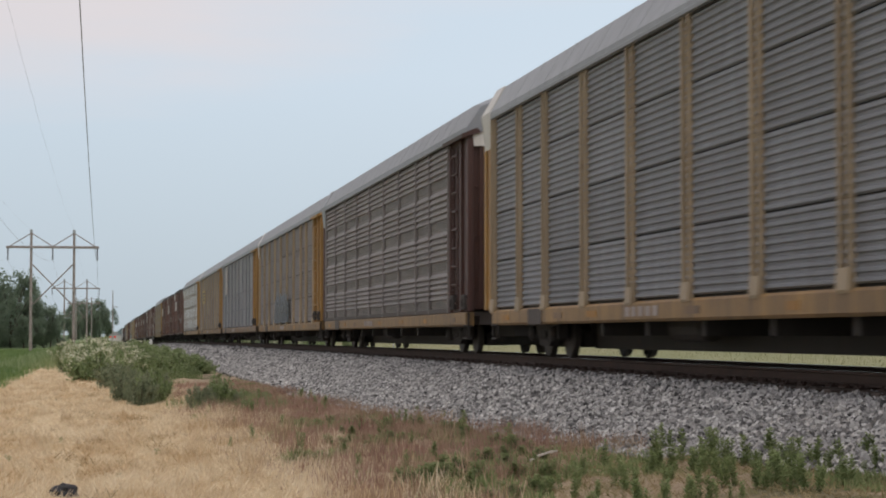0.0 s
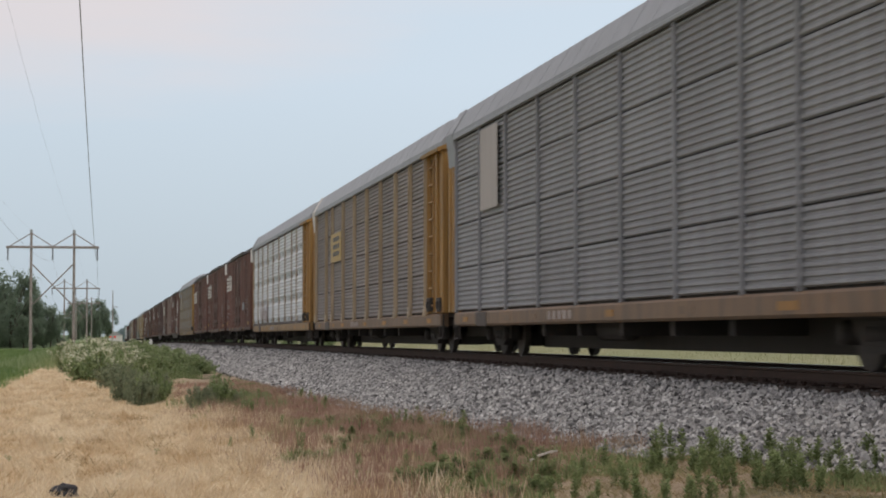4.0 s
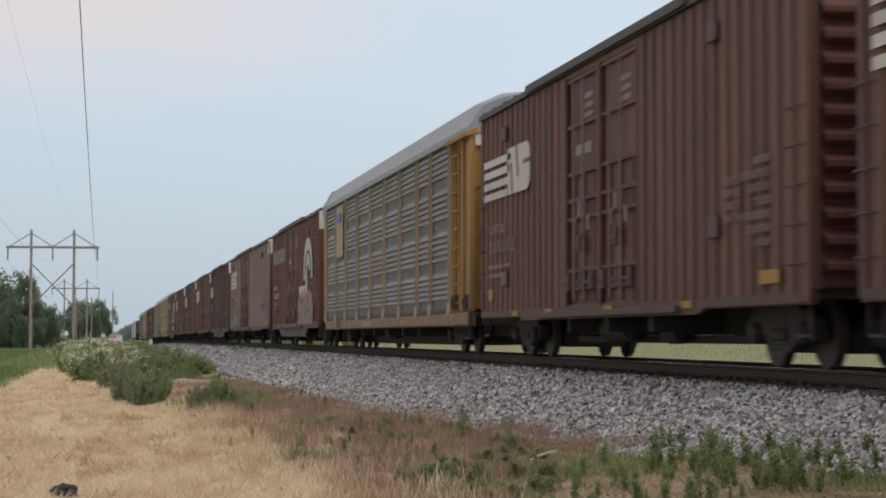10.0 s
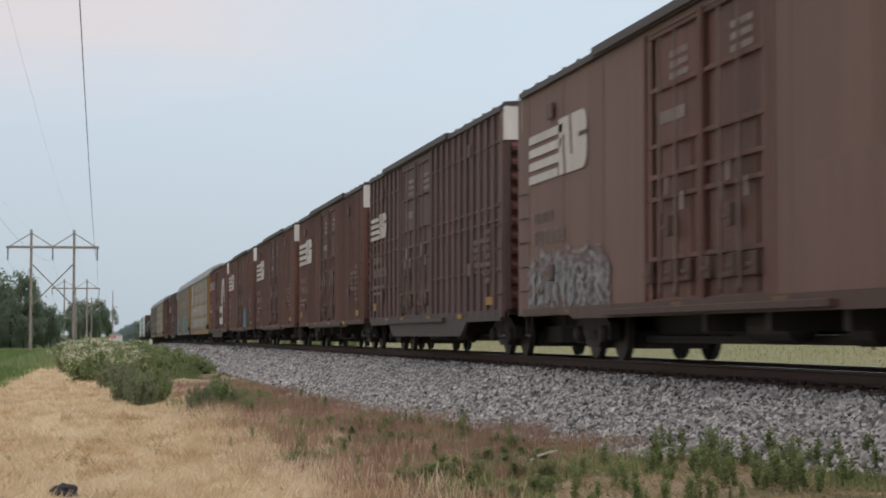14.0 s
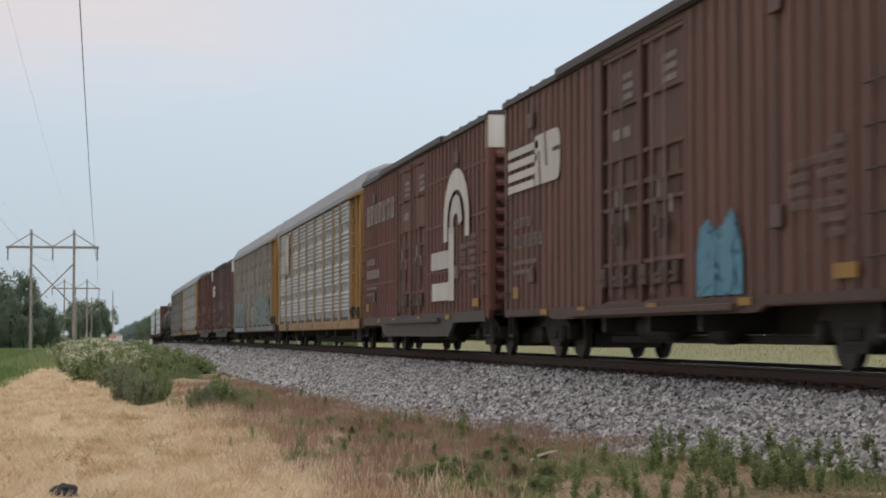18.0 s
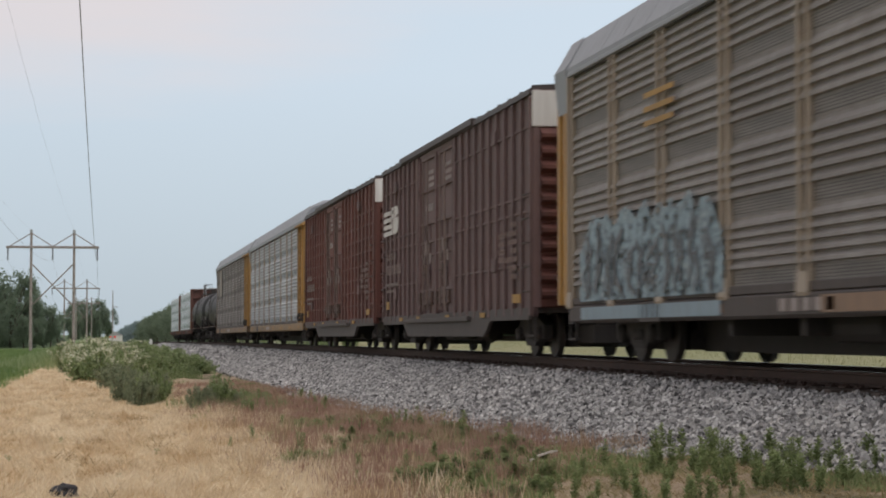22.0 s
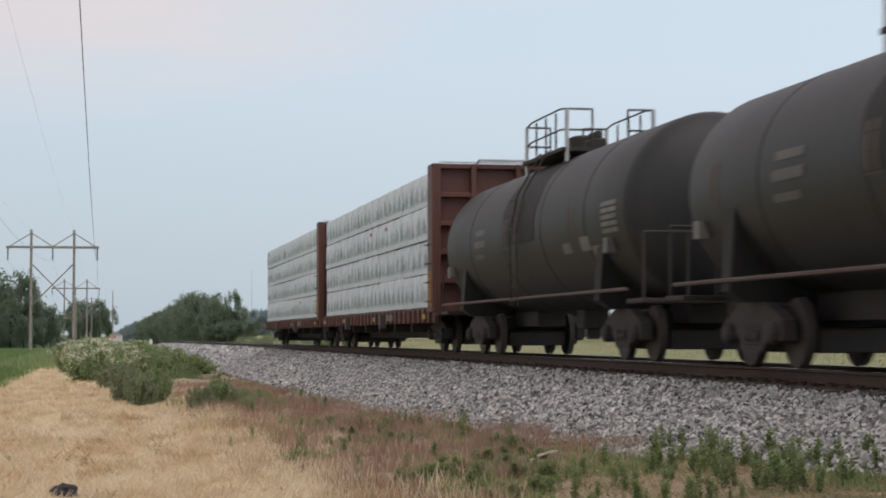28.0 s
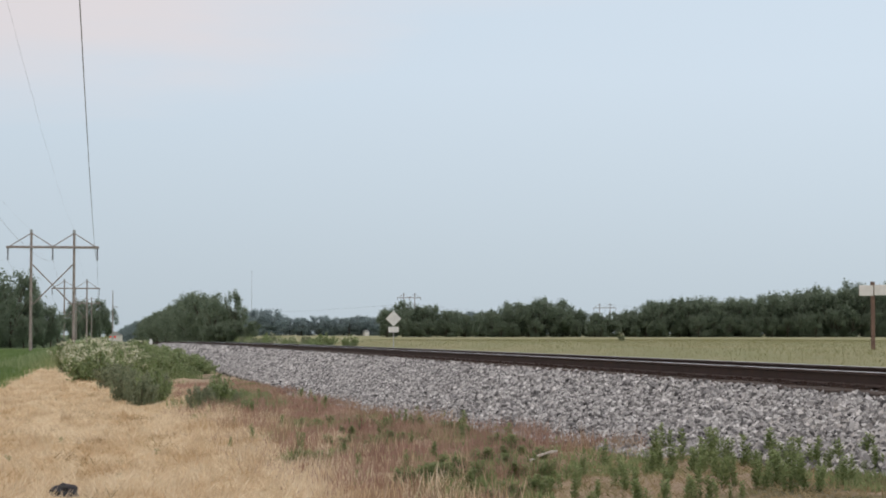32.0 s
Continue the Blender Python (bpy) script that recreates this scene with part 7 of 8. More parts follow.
def tree(x, y, height, kind, turn, label, group="", leaves=None, wide=1.0, z=None):
    t = empty("tree", pose(x, y, ground_z(x, y) if z is None else z, 0, 0, turn))
    s = height / 10.0
    trunk, crown = TREES[kind % len(TREES)]
    a, b = use("trunk", trunk, t), use("crown", crown, t, None, leaves)
    for o in (a, b):
        o.scale = (s * wide, s * wide, s)
    tagged(t, label, "tree", group)
    return t


def woods():
    rng = random.Random(77)
    # big trees by the pole line
    for x, y, h in ((-15.5, 300, 10.2), (-12.6, 296, 11.6), (-11.0, 305, 10.6), (-9.6, 300, 8.8), (-8.2, 308, 7.4), (-7.0, 303, 6.4), (-6.2, 312, 5.4), (-17.5, 290, 9.0), (-20, 300, 10.5), (-14.0, 285, 7.0), (-10.4, 285, 5.0), (-8.8, 288, 4.6)):
        tree(x, y, h, rng.randrange(5), rng.uniform(0, 360), "dark green broadleaf tree at the field edge", "trees by the poles", None, rng.uniform(0.7, 0.95))
    for x, y, h in ((-9.3, 712, 13.0), (-6.5, 722, 15.2), (-3.0, 708, 14.4), (0.8, 720, 15.4), (3.4, 728, 12.4), (-0.7, 704, 10.5), (-7.7, 700, 8.6)):
        tree(x, y, h, rng.randrange(5), rng.uniform(0, 360), "dark green broadleaf tree beside the line", "trees by the poles", None, rng.uniform(0.6, 0.8))
    # row along the far side of the line, drawing away
    y = 346.0
    while y < 1250:
        h = 8.2 if y < 362 else (rng.uniform(9.4, 10.8) if y < 430 else rng.uniform(9.0, 10.6))
        # from 760 m on the leaf colour carries haze
        tree(20.6 - 0.0068 * (y - 340) + rng.uniform(-1.2, 1.2), y, h, rng.randrange(5), rng.uniform(0, 360), "green broadleaf tree in a row along the track", "trackside trees", LEAF_DARK if y < 760 else LEAF_HAZED, rng.uniform(0.75, 1.05))
        y += rng.uniform(6, 11) * (1 + (y - 320) / 500)
    for k in range(9):
        tree(19.0 + 0.75 * k + rng.uniform(-0.4, 0.4), 336 - k + rng.uniform(-3, 3), rng.uniform(2.6, 4.4), rng.randrange(5), rng.uniform(0, 360), "low young broadleaf tree at the edge of the row", "trackside trees", LEAF_DARK, rng.uniform(1.0, 1.5))
    tree(23.6, 345, 9.2, 0, 40, "thin ragged broadleaf tree with gaps in its crown", "trackside trees", None, 0.6)
    # hedge wood beyond the meadow
    for row in range(4):
        x = 62.0 + row
        while x < 190:
            f = (x - 62) / 120
            h = 5.6 + 0.8 * smooth(66, 80, x) + 1.4 * math.sin(x * 0.21) * (f < 0.6) + 4.6 * smooth(0.45, 0.95, f) + rng.uniform(-1.0, 1.0)
            tree(x + rng.uniform(-1, 1), 425 - 26 * f + 5 * row + rng.uniform(-2, 2), h * (0.55, 1, 1.04, 1.1)[row], rng.randrange(5), rng.uniform(0, 360), "dense green tree in the hedge wood beyond the meadow", "hedge wood", None, rng.uniform(0.85, 1.3))
            x += rng.uniform(2.6, 4.2)
    # wood far off, its haze put into the leaf colour
    for i in range(95):
        x = 62 + i * 1.45
        tree(x + rng.uniform(-2, 2), 880 + rng.uniform(-30, 40), rng.uniform(6.0, 9.5) + (3 if 70 < x < 76 or i > 70 else 0), rng.randrange(5), rng.uniform(0, 360), "grey-green tree in a distant wood, haze in the leaf colour", "distant wood", LEAF_HAZED, rng.uniform(1.1, 1.7))


def bush_mesh(seed, r, h, leaf, count, material, flowers=False):
    """Leafy stalks fanning out from one root; the flowers sit in flat heads on their tips."""
    rng = np.random.default_rng(seed)
    n = 38
    a, o = rng.uniform(0, 2 * math.pi, n), np.sqrt(rng.uniform(0, 1, n))
    out = np.column_stack([np.cos(a), np.sin(a)]) * o[:, None]
    top = h * (1.0 - 0.42 * o**2) * rng.uniform(0.62, 1.08, n)
    foot, tip = out * 0.62 * r, out * r * rng.uniform(0.8, 1.1, (n, 1))
    if flowers:
        k = rng.integers(0, n, count)
        ok = rng.uniform(0, 1, n)[k] < 0.75
        k = k[ok]
        c = np.column_stack([tip[k] + rng.normal(size=(len(k), 2)) * 0.075 * r, top[k] + rng.normal(size=len(k)) * 0.035 * h])
        face = np.array([0, -0.3, 1.0]) + 0.4 * rng.normal(size=(len(k), 3))
    else:
        k = rng.integers(0, n, count)
        f = rng.uniform(0.03, 1.0, count) ** 0.85
        c = np.column_stack([foot[k] + (tip - foot)[k] * (f**1.5)[:, None], top[k] * f])
        off = rng.normal(size=(count, 3)) * np.array([0.13 * r, 0.13 * r, 0.05 * h]) * (1.15 - 0.75 * f)[:, None]
        c = c + off
        face = off / (np.linalg.norm(off, axis=1, keepdims=True) + 1e-6) + np.array([0, 0, 0.7]) + 0.4 * rng.normal(size=(count, 3))
    m = len(c)
    u = np.cross(face, rng.normal(size=(m, 3)))
    u /= np.linalg.norm(u, axis=1, keepdims=True)
    w = np.cross(face, u)
    w /= np.linalg.norm(w, axis=1, keepdims=True)
    s = leaf * rng.uniform(0.5, 1.35, m)[:, None]
    v = np.stack([c - u * s, c - w * s * 0.5, c + u * s * 1.5, c + w * s * 0.5], 1).reshape(-1, 3)
    v[:, 2] = np.maximum(v[:, 2], 0.0)
    i = 4 * np.arange(m)
    me = bpy.data.meshes.new("blossom" if flowers else "foliage")
    me.from_pydata(v.tolist(), [], np.stack([i, i + 1, i + 2, i + 3], 1).tolist())
    me.materials.append(material)
    bm = bmesh.new()
    for (x0, y0), (x1, y1), z in zip(foot, tip, top):
        rod(bm, (x0, y0, -0.1), (x0 + (x1 - x0) * 0.35, y0 + (y1 - y0) * 0.35, z * 0.5), 0.012, 4, 0.009)
        rod(bm, (x0 + (x1 - x0) * 0.35, y0 + (y1 - y0) * 0.35, z * 0.5), (x1, y1, z), 0.009, 4, 0.004)
    return me, data("stems", bm, BARK)


def shrubs():
    kinds = []
    for k, m in enumerate((LEAF_BUSH, LEAF_BUSH, LEAF_SAGE)):
        kinds.append(bush_mesh(60 + k, 1.0, 1.0, 0.050, 3200, m))
    fl, _ = bush_mesh(60, 1.0, 1.0, 0.032, 1100, FLOWER, True)
    rng = random.Random(8)

    def shrub(x, y, r, h, k, label, flowers=False, cat="shrub"):
        s = empty("shrub", pose(x, y, ground_z(x, y) - 0.03, 0, 0, rng.uniform(0, 360)))
        for o in ((use("foliage", kinds[k][0], s), use("stems", kinds[k][1], s)) + ((use("blossom", fl, s, None, None, "cream flower heads"),) if flowers else ())):
            o.scale = (r, r, h)
        tagged(s, label, cat, "trackside shrubs")
    # thicket between verge and bank
    for x, y, r, h, k, f in ((1.05, 50, 0.5, 1.05, 2, 0), (1.4, 51, 0.5, 1.1, 0, 0), (0.8, 55, 0.6, 1.15, 2, 0), (1.7, 57, 0.6, 1.0, 2, 0), (2.45, 47, 0.42, 0.8, 2, 0), (2.95, 48, 0.5, 0.9, 0, 0), (3.3, 50, 0.35, 0.6, 2, 0), (3.45, 46, 0.3, 0.35, 1, 0), (4.3, 52, 0.35, 0.3, 0, 0), (4.0, 55, 0.3, 0.35, 1, 0), (0.6, 68, 0.8, 1.2, 2, 0), (1.5, 76, 0.7, 0.9, 0, 0), (3.6, 86, 0.9, 0.75, 1, 0), (4.6, 92, 0.9, 0.7, 0, 0), (5.1, 98, 0.9, 0.65, 1, 0), (5.6, 106, 0.9, 0.7, 0, 0),
                             (-0.2, 80, 1.2, 1.6, 0, 1), (1.1, 84, 1.4, 1.65, 1, 1), (2.5, 88, 1.4, 1.5, 0, 0), (3.7, 92, 1.4, 1.4, 1, 0), (-1.1, 90, 1.2, 1.75, 0, 1), (-0.3, 98, 1.5, 1.95, 1, 1), (1.0, 102, 1.6, 1.8, 0, 1), (2.5, 106, 1.6, 1.65, 1, 0), (4.0, 108, 1.5, 1.4, 0, 0),
                             (-1.8, 100, 1.1, 1.7, 0, 1), (-2.1, 114, 1.2, 1.8, 1, 1), (-0.8, 120, 1.7, 2.0, 0, 1), (0.8, 124, 1.7, 1.95, 2, 1), (2.8, 130, 1.7, 1.7, 0, 0), (-2.4, 130, 1.4, 1.75, 1, 1), (0.2, 140, 1.8, 2.0, 0, 1), (2.6, 148, 1.8, 1.7, 1, 0), (4.6, 146, 1.4, 1.3, 0, 0), (4.9, 124, 1.2, 1.1, 1, 0), (5.2, 170, 1.6, 1.2, 0, 0), (3.0, 176, 2.0, 1.7, 1, 1), (0.4, 180, 2.0, 1.9, 2, 1)):
        x, h = (x + 0.7 if x < -0.5 else x), h * 0.9
        shrub(x, y, r, h, k, "cream-flowered green elder shrub in the verge thicket" if f else ("grey-green weedy shrub on the verge" if k == 2 else "leafy green shrub in the verge thicket"), bool(f))
    # low growth on the far side of the line
    for i in range(24):
        y = 165 + i * 6
        shrub(16.5 + rng.uniform(-1.5, 4) + 0.012 * y, y, rng.uniform(0.7, 1.4), rng.uniform(0.5, 1.0) + 0.002 * y, i % 3, "low leafy shrub beyond the track", i % 4 == 1)
    shrub(43.6, 160, 0.35, 0.75, 2, "pale flowering weed standing in the meadow", True, "weed")


def weed_mesh(seed, h):
    """A leafy stalk: narrow leaves in whorls up a bending stem."""
    rng = random.Random(seed)
    bm = bmesh.new()
    stalks = rng.randint(2, 4)
    for s in range(stalks):
        bx, by = rng.uniform(-0.07, 0.07), rng.uniform(-0.07, 0.07)
        hh = h * rng.uniform(0.6, 1.0)
        lx, ly = rng.uniform(-0.2, 0.2) * hh, rng.uniform(-0.2, 0.2) * hh
        rod(bm, (bx, by, -0.03), (bx + lx, by + ly, hh), 0.006, 4, 0.003)
        n = int(hh * 85)
        for i in range(n):
            f = (i + 1) / n
            a = i * 2.4 + rng.uniform(-0.4, 0.4)
            ln = (0.095 * (1 - 0.5 * f) + 0.025) * rng.uniform(0.8, 1.3)
            p = Vector((bx + lx * f, by + ly * f, hh * f))
            d = Vector((math.cos(a), math.sin(a), rng.uniform(0.2, 0.9))).normalized()
            w = Vector((-math.sin(a), math.cos(a), 0)) * 0.023
            q = p + d * ln
            m = p + d * ln * 0.5
            bm.faces.new([bm.verts.new(v) for v in (p, m + w, q, m - w)])
    return data("leafy_stalks", bm, WEED)


def weeds():
    meshes = [weed_mesh(90 + k, 0.46) for k in range(6)]
    rng = random.Random(5)
    listed = [(6.55, 22.6, 0.5), (4.1, 24.4, 0.42), (3.55, 23.0, 0.4), (2.85, 28.3, 0.45), (2.55, 32.6, 0.5), (4.4, 31.0, 0.38), (3.1, 23.6, 0.34), (4.55, 20.6, 0.42), (5.4, 21.0, 0.5), (5.85, 20.6, 0.52), (6.05, 20.2, 0.6), (6.1, 19.4, 0.62), (6.3, 19.0, 0.5), (6.9, 20.0, 0.55), (6.75, 18.8, 0.5), (6.95, 18.2, 0.45), (7.2, 18.1, 0.5), (6.55, 20.8, 0.5), (3.4, 26.0, 0.3), (2.0, 30.5, 0.3)]
    for x, y, h in listed:
        place_weed(x, y - 0.5, h * 0.66, meshes, rng)
    for _ in range(125):
        y = rng.uniform(14.8, 19.6)
        x = rng.uniform(0.225 * y, min(0.43 * y, toe_x(y) - 0.1))
        place_weed(x, y, rng.uniform(0.12, 0.30) * (1.0 if x > 0.27 * y else 0.75), meshes, rng)
    for a, b, p, q in GREEN_SPOTS:
        for _ in range(16):
            x, y = rng.gauss(a, 0.5 * p), rng.gauss(b, 0.5 * q)
            if x < toe_x(y) - 0.2:
                place_weed(x, y, rng.uniform(0.10, 0.19), meshes, rng, 2.2)
    for x, y, h in ((-2.9, 38.0, 0.16), (-1.2, 27.5, 0.10), (0.25, 24.0, 0.12), (-0.6, 33.0, 0.12), (0.9, 30.0, 0.10)):
        place_weed(x, y, h, meshes, rng, 1.8)
    for _ in range(40):
        y = rng.uniform(22, 55)
        place_weed(rng.uniform(2.2, toe_x(y) - 0.3), y, rng.uniform(0.15, 0.32), meshes, rng)


def place_weed(x, y, h, meshes, rng, wide=1.0):
    w = new("weed", rng.choice(meshes))
    w.matrix_basis = pose(x, y, ground_z(x, y), rng.uniform(-6, 6), rng.uniform(-6, 6), rng.uniform(0, 360))
    s = h / 0.46
    w.scale = (s * wide, s * wide, s)
    tagged(w, "upright leafy green weed on the dry bank", "weed", "bank weeds")


# ---------------------------------------------------------------- pole line, signs and small things
def h_frame(x, y, label, tall=14.6, z=None):
    f = empty("power_pole", pose(x, y, ground_z(x, y) if z is None else z))
    tagged(f, label, "power pole", "pole line")
    sx = 2.54
    for s in (-1, 1):
        part("pole", rod(bmesh.new(), (s * sx, 0, -0.5), (s * sx, 0, tall), 0.21, 10, 0.15), POLE_WOOD, f)
        part("pole_cap", rod(bmesh.new(), (s * sx, 0, tall - 0.3), (s * sx, 0, tall + 0.05), 0.19, 10), GALV, f)
        for k in (-1, 1):
            part("knee_brace", rod(bmesh.new(), (s * sx, 0.16, tall - 0.35), (s * sx + k * 2.6, 0.16, tall - 2.0), 0.06, 6), POLE_WOOD, f)
    part("crossarm", boxes((-5.5, 0.1, tall - 2.2, 5.5, 0.28, tall - 1.92), (-5.5, -0.28, tall - 2.2, 5.5, -0.1, tall - 1.92), bevel=0.02), POLE_WOOD, f)
    part("x_brace", rod(bmesh.new(), (-sx, 0.14, tall - 4.0), (sx, 0.14, tall - 9.2), 0.075, 6), POLE_WOOD, f)
    part("x_brace", rod(bmesh.new(), (sx, -0.14, tall - 4.0), (-sx, -0.14, tall - 9.2), 0.075, 6), POLE_WOOD, f)
    for xx in (-5.3, 0, 5.3):
        bm = bmesh.new()
        out = []
        for i in range(8):
            zz = tall - 2.2 - 0.19 * i
            out += [(zz, 0.05), (zz - 0.06, 0.13), (zz - 0.1, 0.13), (zz - 0.12, 0.05)]
        rings = [[bm.verts.new((xx + r * math.cos(a), r * math.sin(a), q)) for a in np.linspace(0, 2 * math.pi, 8, endpoint=False)] for q, r in out]
        for p, q in zip(rings, rings[1:]):
            for i in range(8):
                j = (i + 1) % 8
                bm.faces.new((p[i], p[j], q[j], q[i]))
        part("insulator_string", bm, INSULATOR, f)
    return f


def wire(name, label, pts, r):
    cu = bpy.data.curves.new(name, "CURVE")
    cu.dimensions, cu.bevel_depth, cu.bevel_resolution = "3D", r, 1
    sp = cu.splines.new("POLY")
    sp.points.add(len(pts) - 1)
    for p, q in zip(sp.points, pts):
        p.co = (*q, 1)
    cu.materials.append(WIRE)
    ob = new(name, cu)
    return tagged(ob, label, "cable", "wires of the pole line")


def span(a, b, sag, n=40):
    a, b = Vector(a), Vector(b)
    return [tuple(a.lerp(b, i / n) - Vector((0, 0, 4 * sag * (i / n) * (1 - i / n)))) for i in range(n + 1)]


def pole_line():
    ys = [(-5.85, 5), (-5.40, 240), (-5.0, 455), (-4.6, 672), (-4.2, 890)]
    tops = []
    for x, y in ys:
        h_frame(x, y, "weathered wooden H-frame power pole with crossarm and insulators")
        tops.append((x, y, ground_z(x, y)))
    for (x0, y0, z0), (x1, y1, z1) in zip(tops, tops[1:]):
        for dx in (-5.3, 0, 5.3):
            wire("conductor", "dark power conductor hanging between poles", span((x0 + dx, y0, z0 + 10.85), (x1 + dx, y1, z1 + 10.85), 2.3), 0.014 if dx > 1 else 0.008)
        for dx in (-2.54, 2.54):
            wire("shield_wire", "thin shield wire between pole tops", span((x0 + dx, y0, z0 + 14.6), (x1 + dx, y1, z1 + 14.6), 1.6), 0.004)
    # another line far beyond the meadow
    far = []
    for x, y in ((60, 1180), (140, 880), (232, 880), (330, 880)):
        h_frame(x, y, "distant wooden H-frame power pole above the trees", 18.6, 2.2 if x < 200 else -2.2)
        far.append((x, y))
    for (x0, y0), (x1, y1) in zip(far, far[1:]):
        wire("conductor", "distant power conductor above the trees", span((x0, y0, 16.2), (x1, y1, 12.0 if x1 > 200 else 16.2), 2.0), 0.03)


def sign_on_post():
    """Back of a diamond road sign with a small plate below, on a steel post."""
    x, y = 20.06, 133.0
    z = ground_z(x, y) + 0.5
    s = empty("road_sign", pose(x, y, z, 0, 0, -8))
    tagged(s, "bare metal back of a diamond road sign with plate", "road sign")
    part("post", boxes((-0.03, -0.02, -1.0, 0.03, 0.03, 2.3), bevel=0.006), GALV, s)
    bm = bmesh.new()
    r, zc = 0.54, 1.72
    ring = [(0, zc - r), (r, zc), (0, zc + r), (-r, zc)]
    a = [bm.verts.new((p, -0.03, q)) for p, q in ring]
    b = [bm.verts.new((p, -0.036, q)) for p, q in ring]
    bm.faces.new(a)
    bm.faces.new(b[::-1])
    for i in range(4):
        j = (i + 1) % 4
        bm.faces.new((a[i], a[j], b[j], b[i]))
    bmesh.ops.recalc_face_normals(bm, faces=bm.faces)
    part("diamond_plate", bm, SIGN_BACK, s)
    part("plate", boxes((-0.36, -0.036, 0.78, 0.36, -0.03, 1.16)), SIGN_BACK, s)


def boards_on_post():
    """Two white boards on a brown post in the meadow."""
    x, y = 34.70, 84.0
    z = ground_z(x, y) + 0.14
    s = empty("track_sign", pose(x, y, z, 0, 0, -14))
    tagged(s, "two white boards on a weathered brown post", "track sign")
    part("post", boxes((-0.09, -0.08, -0.5, 0.09, 0.08, 2.95), bevel=0.015), POST_WOOD, s)
    part("board", boxes((-0.62, -0.12, 2.30, 0.02, -0.08, 2.78), bevel=0.01), SIGN_WHITE, s)
    part("board", boxes((0.06, -0.13, 2.32, 0.80, -0.09, 2.80), bevel=0.01), SIGN_WHITE, s)


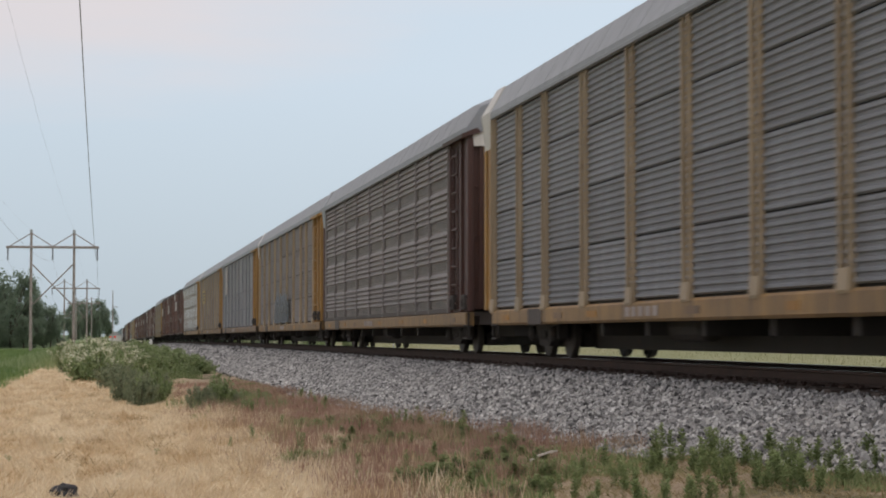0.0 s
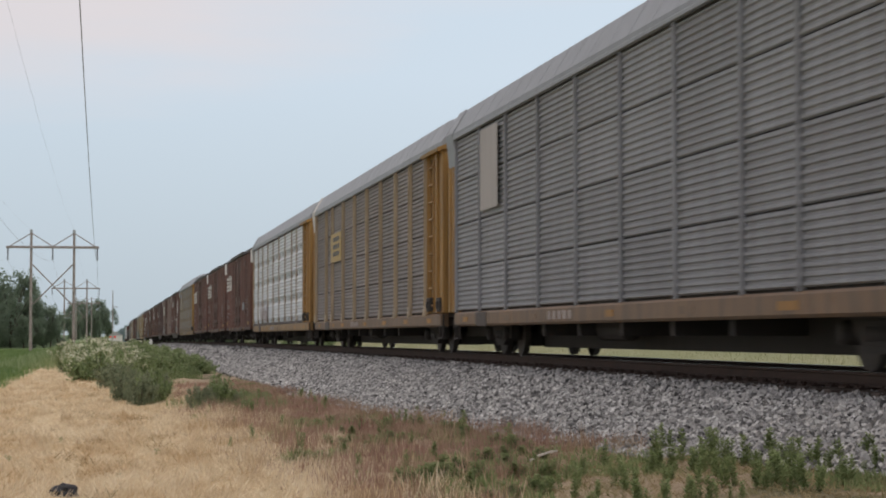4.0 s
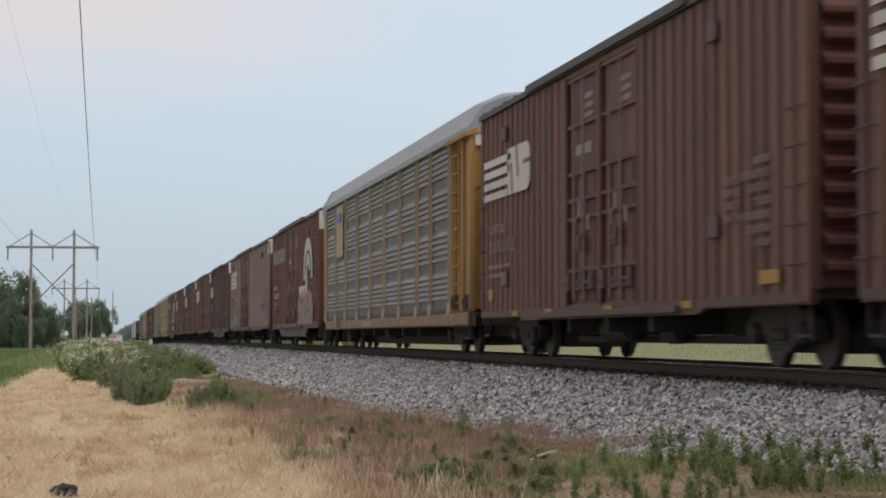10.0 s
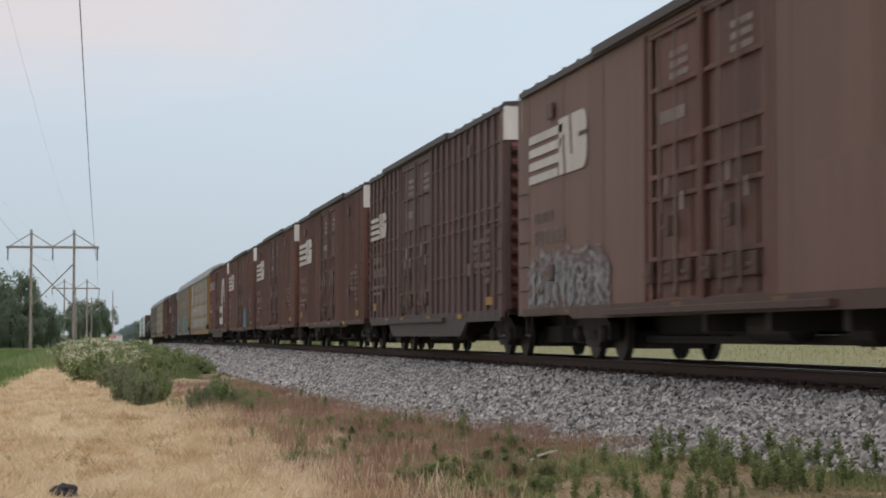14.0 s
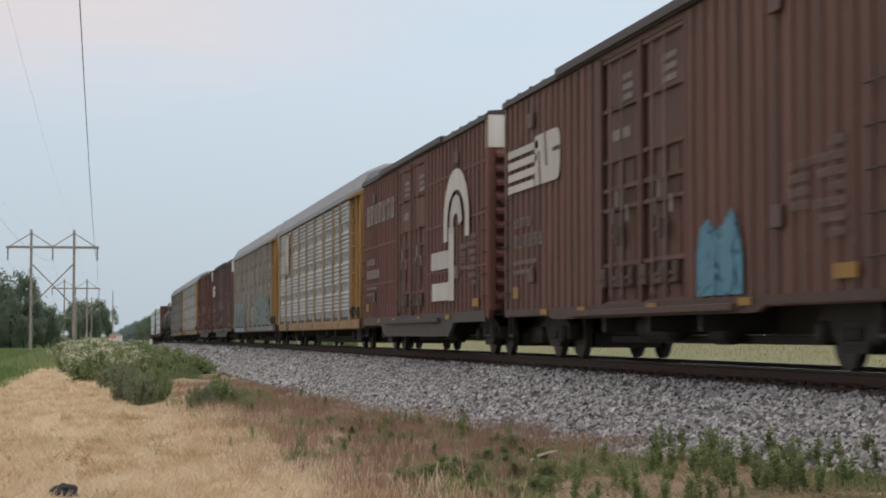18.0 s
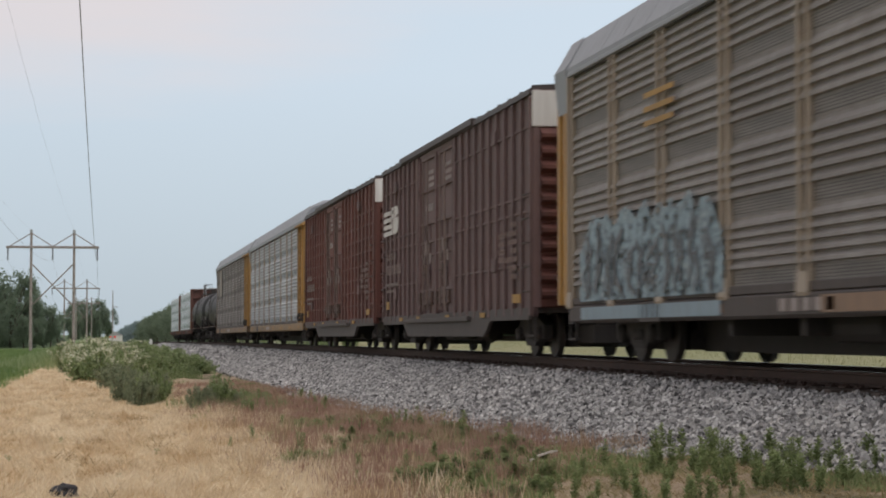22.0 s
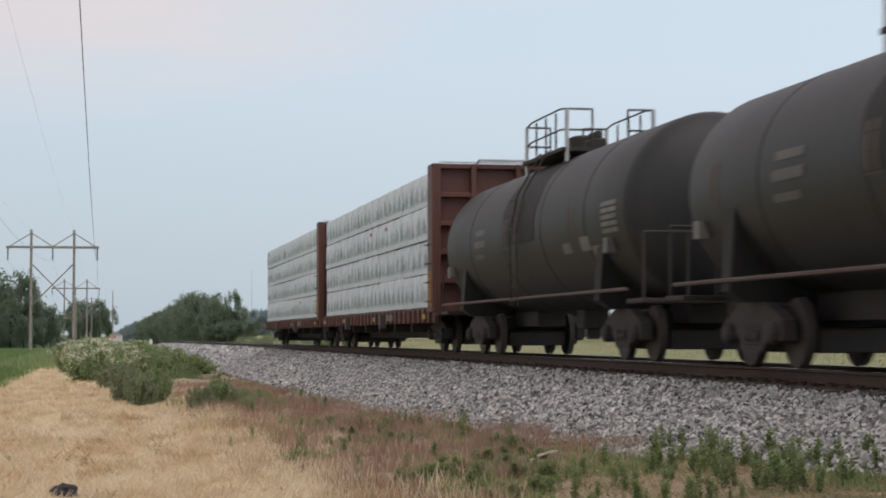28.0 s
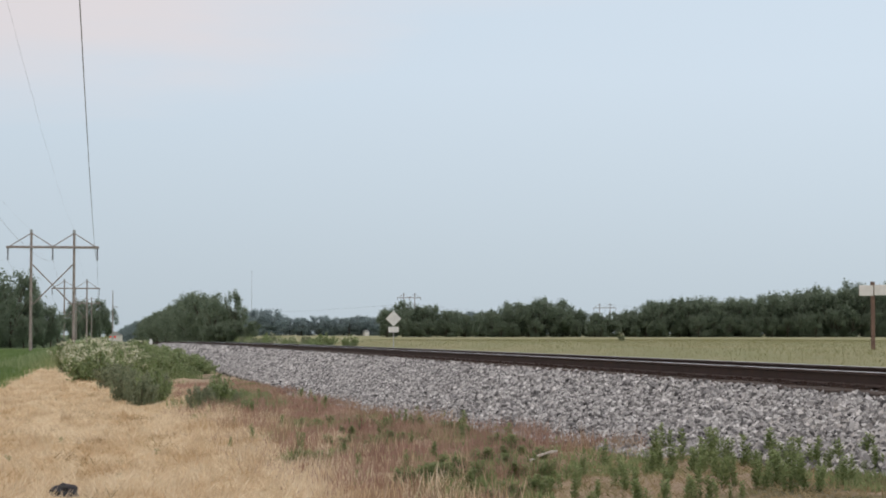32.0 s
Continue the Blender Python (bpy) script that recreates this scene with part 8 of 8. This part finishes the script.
def small_things():
    # dark lump on the straw
    bm = bmesh.new()
    bmesh.ops.create_icosphere(bm, subdivisions=3, radius=0.16)
    for v in bm.verts:
        k = 1 + 0.45 * noise.noise(v.co * 9) + 0.2 * noise.noise(v.co * 25)
        v.co = Vector((v.co.x * 0.95 * k, v.co.y * k, max(-0.03, v.co.z * 0.62 * k)))
    lump = part("charred_lump", bm, LUMP, None)
    lump.matrix_basis = pose(-0.31, 20.9, ground_z(-0.31, 20.9) + 0.13)
    tagged(lump, "charred black lump lying in the straw", "debris")
    # bleached stick on the bank
    bm = bmesh.new()
    pts = [(0, 0, 0), (0.12, 0.02, 0.02), (0.26, -0.02, 0.03), (0.36, 0.03, 0.01)]
    for p, q in zip(pts, pts[1:]):
        rod(bm, p, q, 0.018, 6, 0.013)
    stick = part("stick", bm, BLEACHED, None)
    stick.matrix_basis = pose(4.75, 21.3, ground_z(4.75, 21.3) + 0.09, 0, -14, 12)
    tagged(stick, "pale bleached stick lying on dry grass", "debris")
    # relay box beside the line
    x, y = 5.2, 196.0
    b = empty("relay_box", pose(x, y, ground_z(x, y)))
    tagged(b, "small pale metal relay box beside the track", "equipment box")
    part("cabinet", boxes((-0.17, -0.15, 0.75, 0.17, 0.15, 1.5), bevel=0.03), SIGN_BACK, b)
    part("door", boxes((-0.14, -0.17, 0.8, 0.14, -0.155, 1.45), bevel=0.005), SIGN_BACK, b)
    part("leg", boxes((-0.06, -0.06, -0.3, 0.06, 0.06, 0.76)), GALV, b)
    # signal with red lamps at the far crossing
    x, y = 4.2, 560.0
    z = ground_z(x, y)
    s = empty("crossing_signal", pose(x, y, z))
    tagged(s, "distant crossing signal with red lamps on a mast", "signal")
    part("mast", rod(bmesh.new(), (0, 0, -0.5), (0, 0, 4.0), 0.07, 8), GALV, s)
    part("lamp_arm", boxes((-0.75, -0.06, 1.5, 0.75, 0.06, 1.64)), GALV, s)
    for dx in (-0.62, 0.62):
        h = part("lamp_housing", boxes((dx - 0.3, -0.05, 1.26, dx + 0.3, 0.15, 1.88), bevel=0.05), BLACK_GEAR, s)
        bm = bmesh.new()
        bmesh.ops.create_cone(bm, cap_ends=True, segments=14, radius1=0.22, radius2=0.22, depth=0.05, matrix=Matrix.Translation((dx, -0.09, 1.57)) @ Matrix.Rotation(math.pi / 2, 4, "X"))
        part("red_lens", bm, RED_LAMP, h)
    # pole beside it
    p = empty("utility_pole", pose(4.5, 600, ground_z(4.5, 600)))
    tagged(p, "slim wooden utility pole with a short arm", "utility pole")
    part("pole", rod(bmesh.new(), (0, 0, -0.5), (0, 0, 15.6), 0.17, 8, 0.12), POLE_WOOD, p)
    part("arm", boxes((-0.2, -0.08, 10.6, 1.5, 0.08, 10.8)), POLE_WOOD, p)
    # pale shed and far farm buildings
    for x, y, w, h, lab in ((6.1, 680, 4.6, 3.6, "white metal shed far along the line"), (116.0, 850, 2.0, 2.6, "small white farm building before the distant wood")):
        s = empty("shed", pose(x, y, ground_z(x, y)))
        tagged(s, lab, "shed")
        part("wall", boxes((-w / 2, -3, -0.5, w / 2, 3, h * 0.62)), SIGN_WHITE, s)
        part("roof", prism(bmesh.new(), [(-w / 2 - 0.3, h * 0.62), (0, h), (w / 2 + 0.3, h * 0.62)], -3.3, 3.3), GALV, s)
    # lattice mast
    m = empty("radio_mast", pose(93, 1200, 0.8))
    tagged(m, "very thin distant radio mast", "radio mast")
    part("mast", rod(bmesh.new(), (0, 0, 0), (0, 0, 40), 0.16, 6, 0.10), GALV, m)


def lamp_red(nt, p):
    p.inputs["Base Color"].default_value = (0.5, 0.02, 0.02, 1)
    p.inputs["Emission Color"].default_value = (1.0, 0.06, 0.05, 1)
    p.inputs["Emission Strength"].default_value = 1.4


RED_LAMP = mat("red_lamp", lamp_red)
grass()
woods()
shrubs()
weeds()
pole_line()
sign_on_post()
boards_on_post()
small_things()



# ---------------------------------------------------------------- motion of the train
def on_track(y):
    s = (drop(y + 3) - drop(y - 3)) / 6
    return pose(TRACK_X, y, RAIL_Z + 0.004 + drop(y), math.degrees(math.atan(s)), 0, 0)


def motions():
    for thing, s in cars:
        walk(thing, [(t, on_track(s - SPEED * t)) for t in range(33)])
    # every wheelset turns alike: one set of keys, used by all
    turn = math.degrees(SPEED / FPS / WHEEL_R)
    first = wheelsets[0]
    walk(first, [(i / FPS, pose(0, 0, 0, (turn * i) % 360, 0, 0)) for i in range(32 * FPS + 1)])
    for w in wheelsets[1:]:
        w.rotation_mode = "QUATERNION"
        a = w.animation_data_create()
        a.action = first.animation_data.action
        a.action_slot = first.animation_data.action_slot


motions()
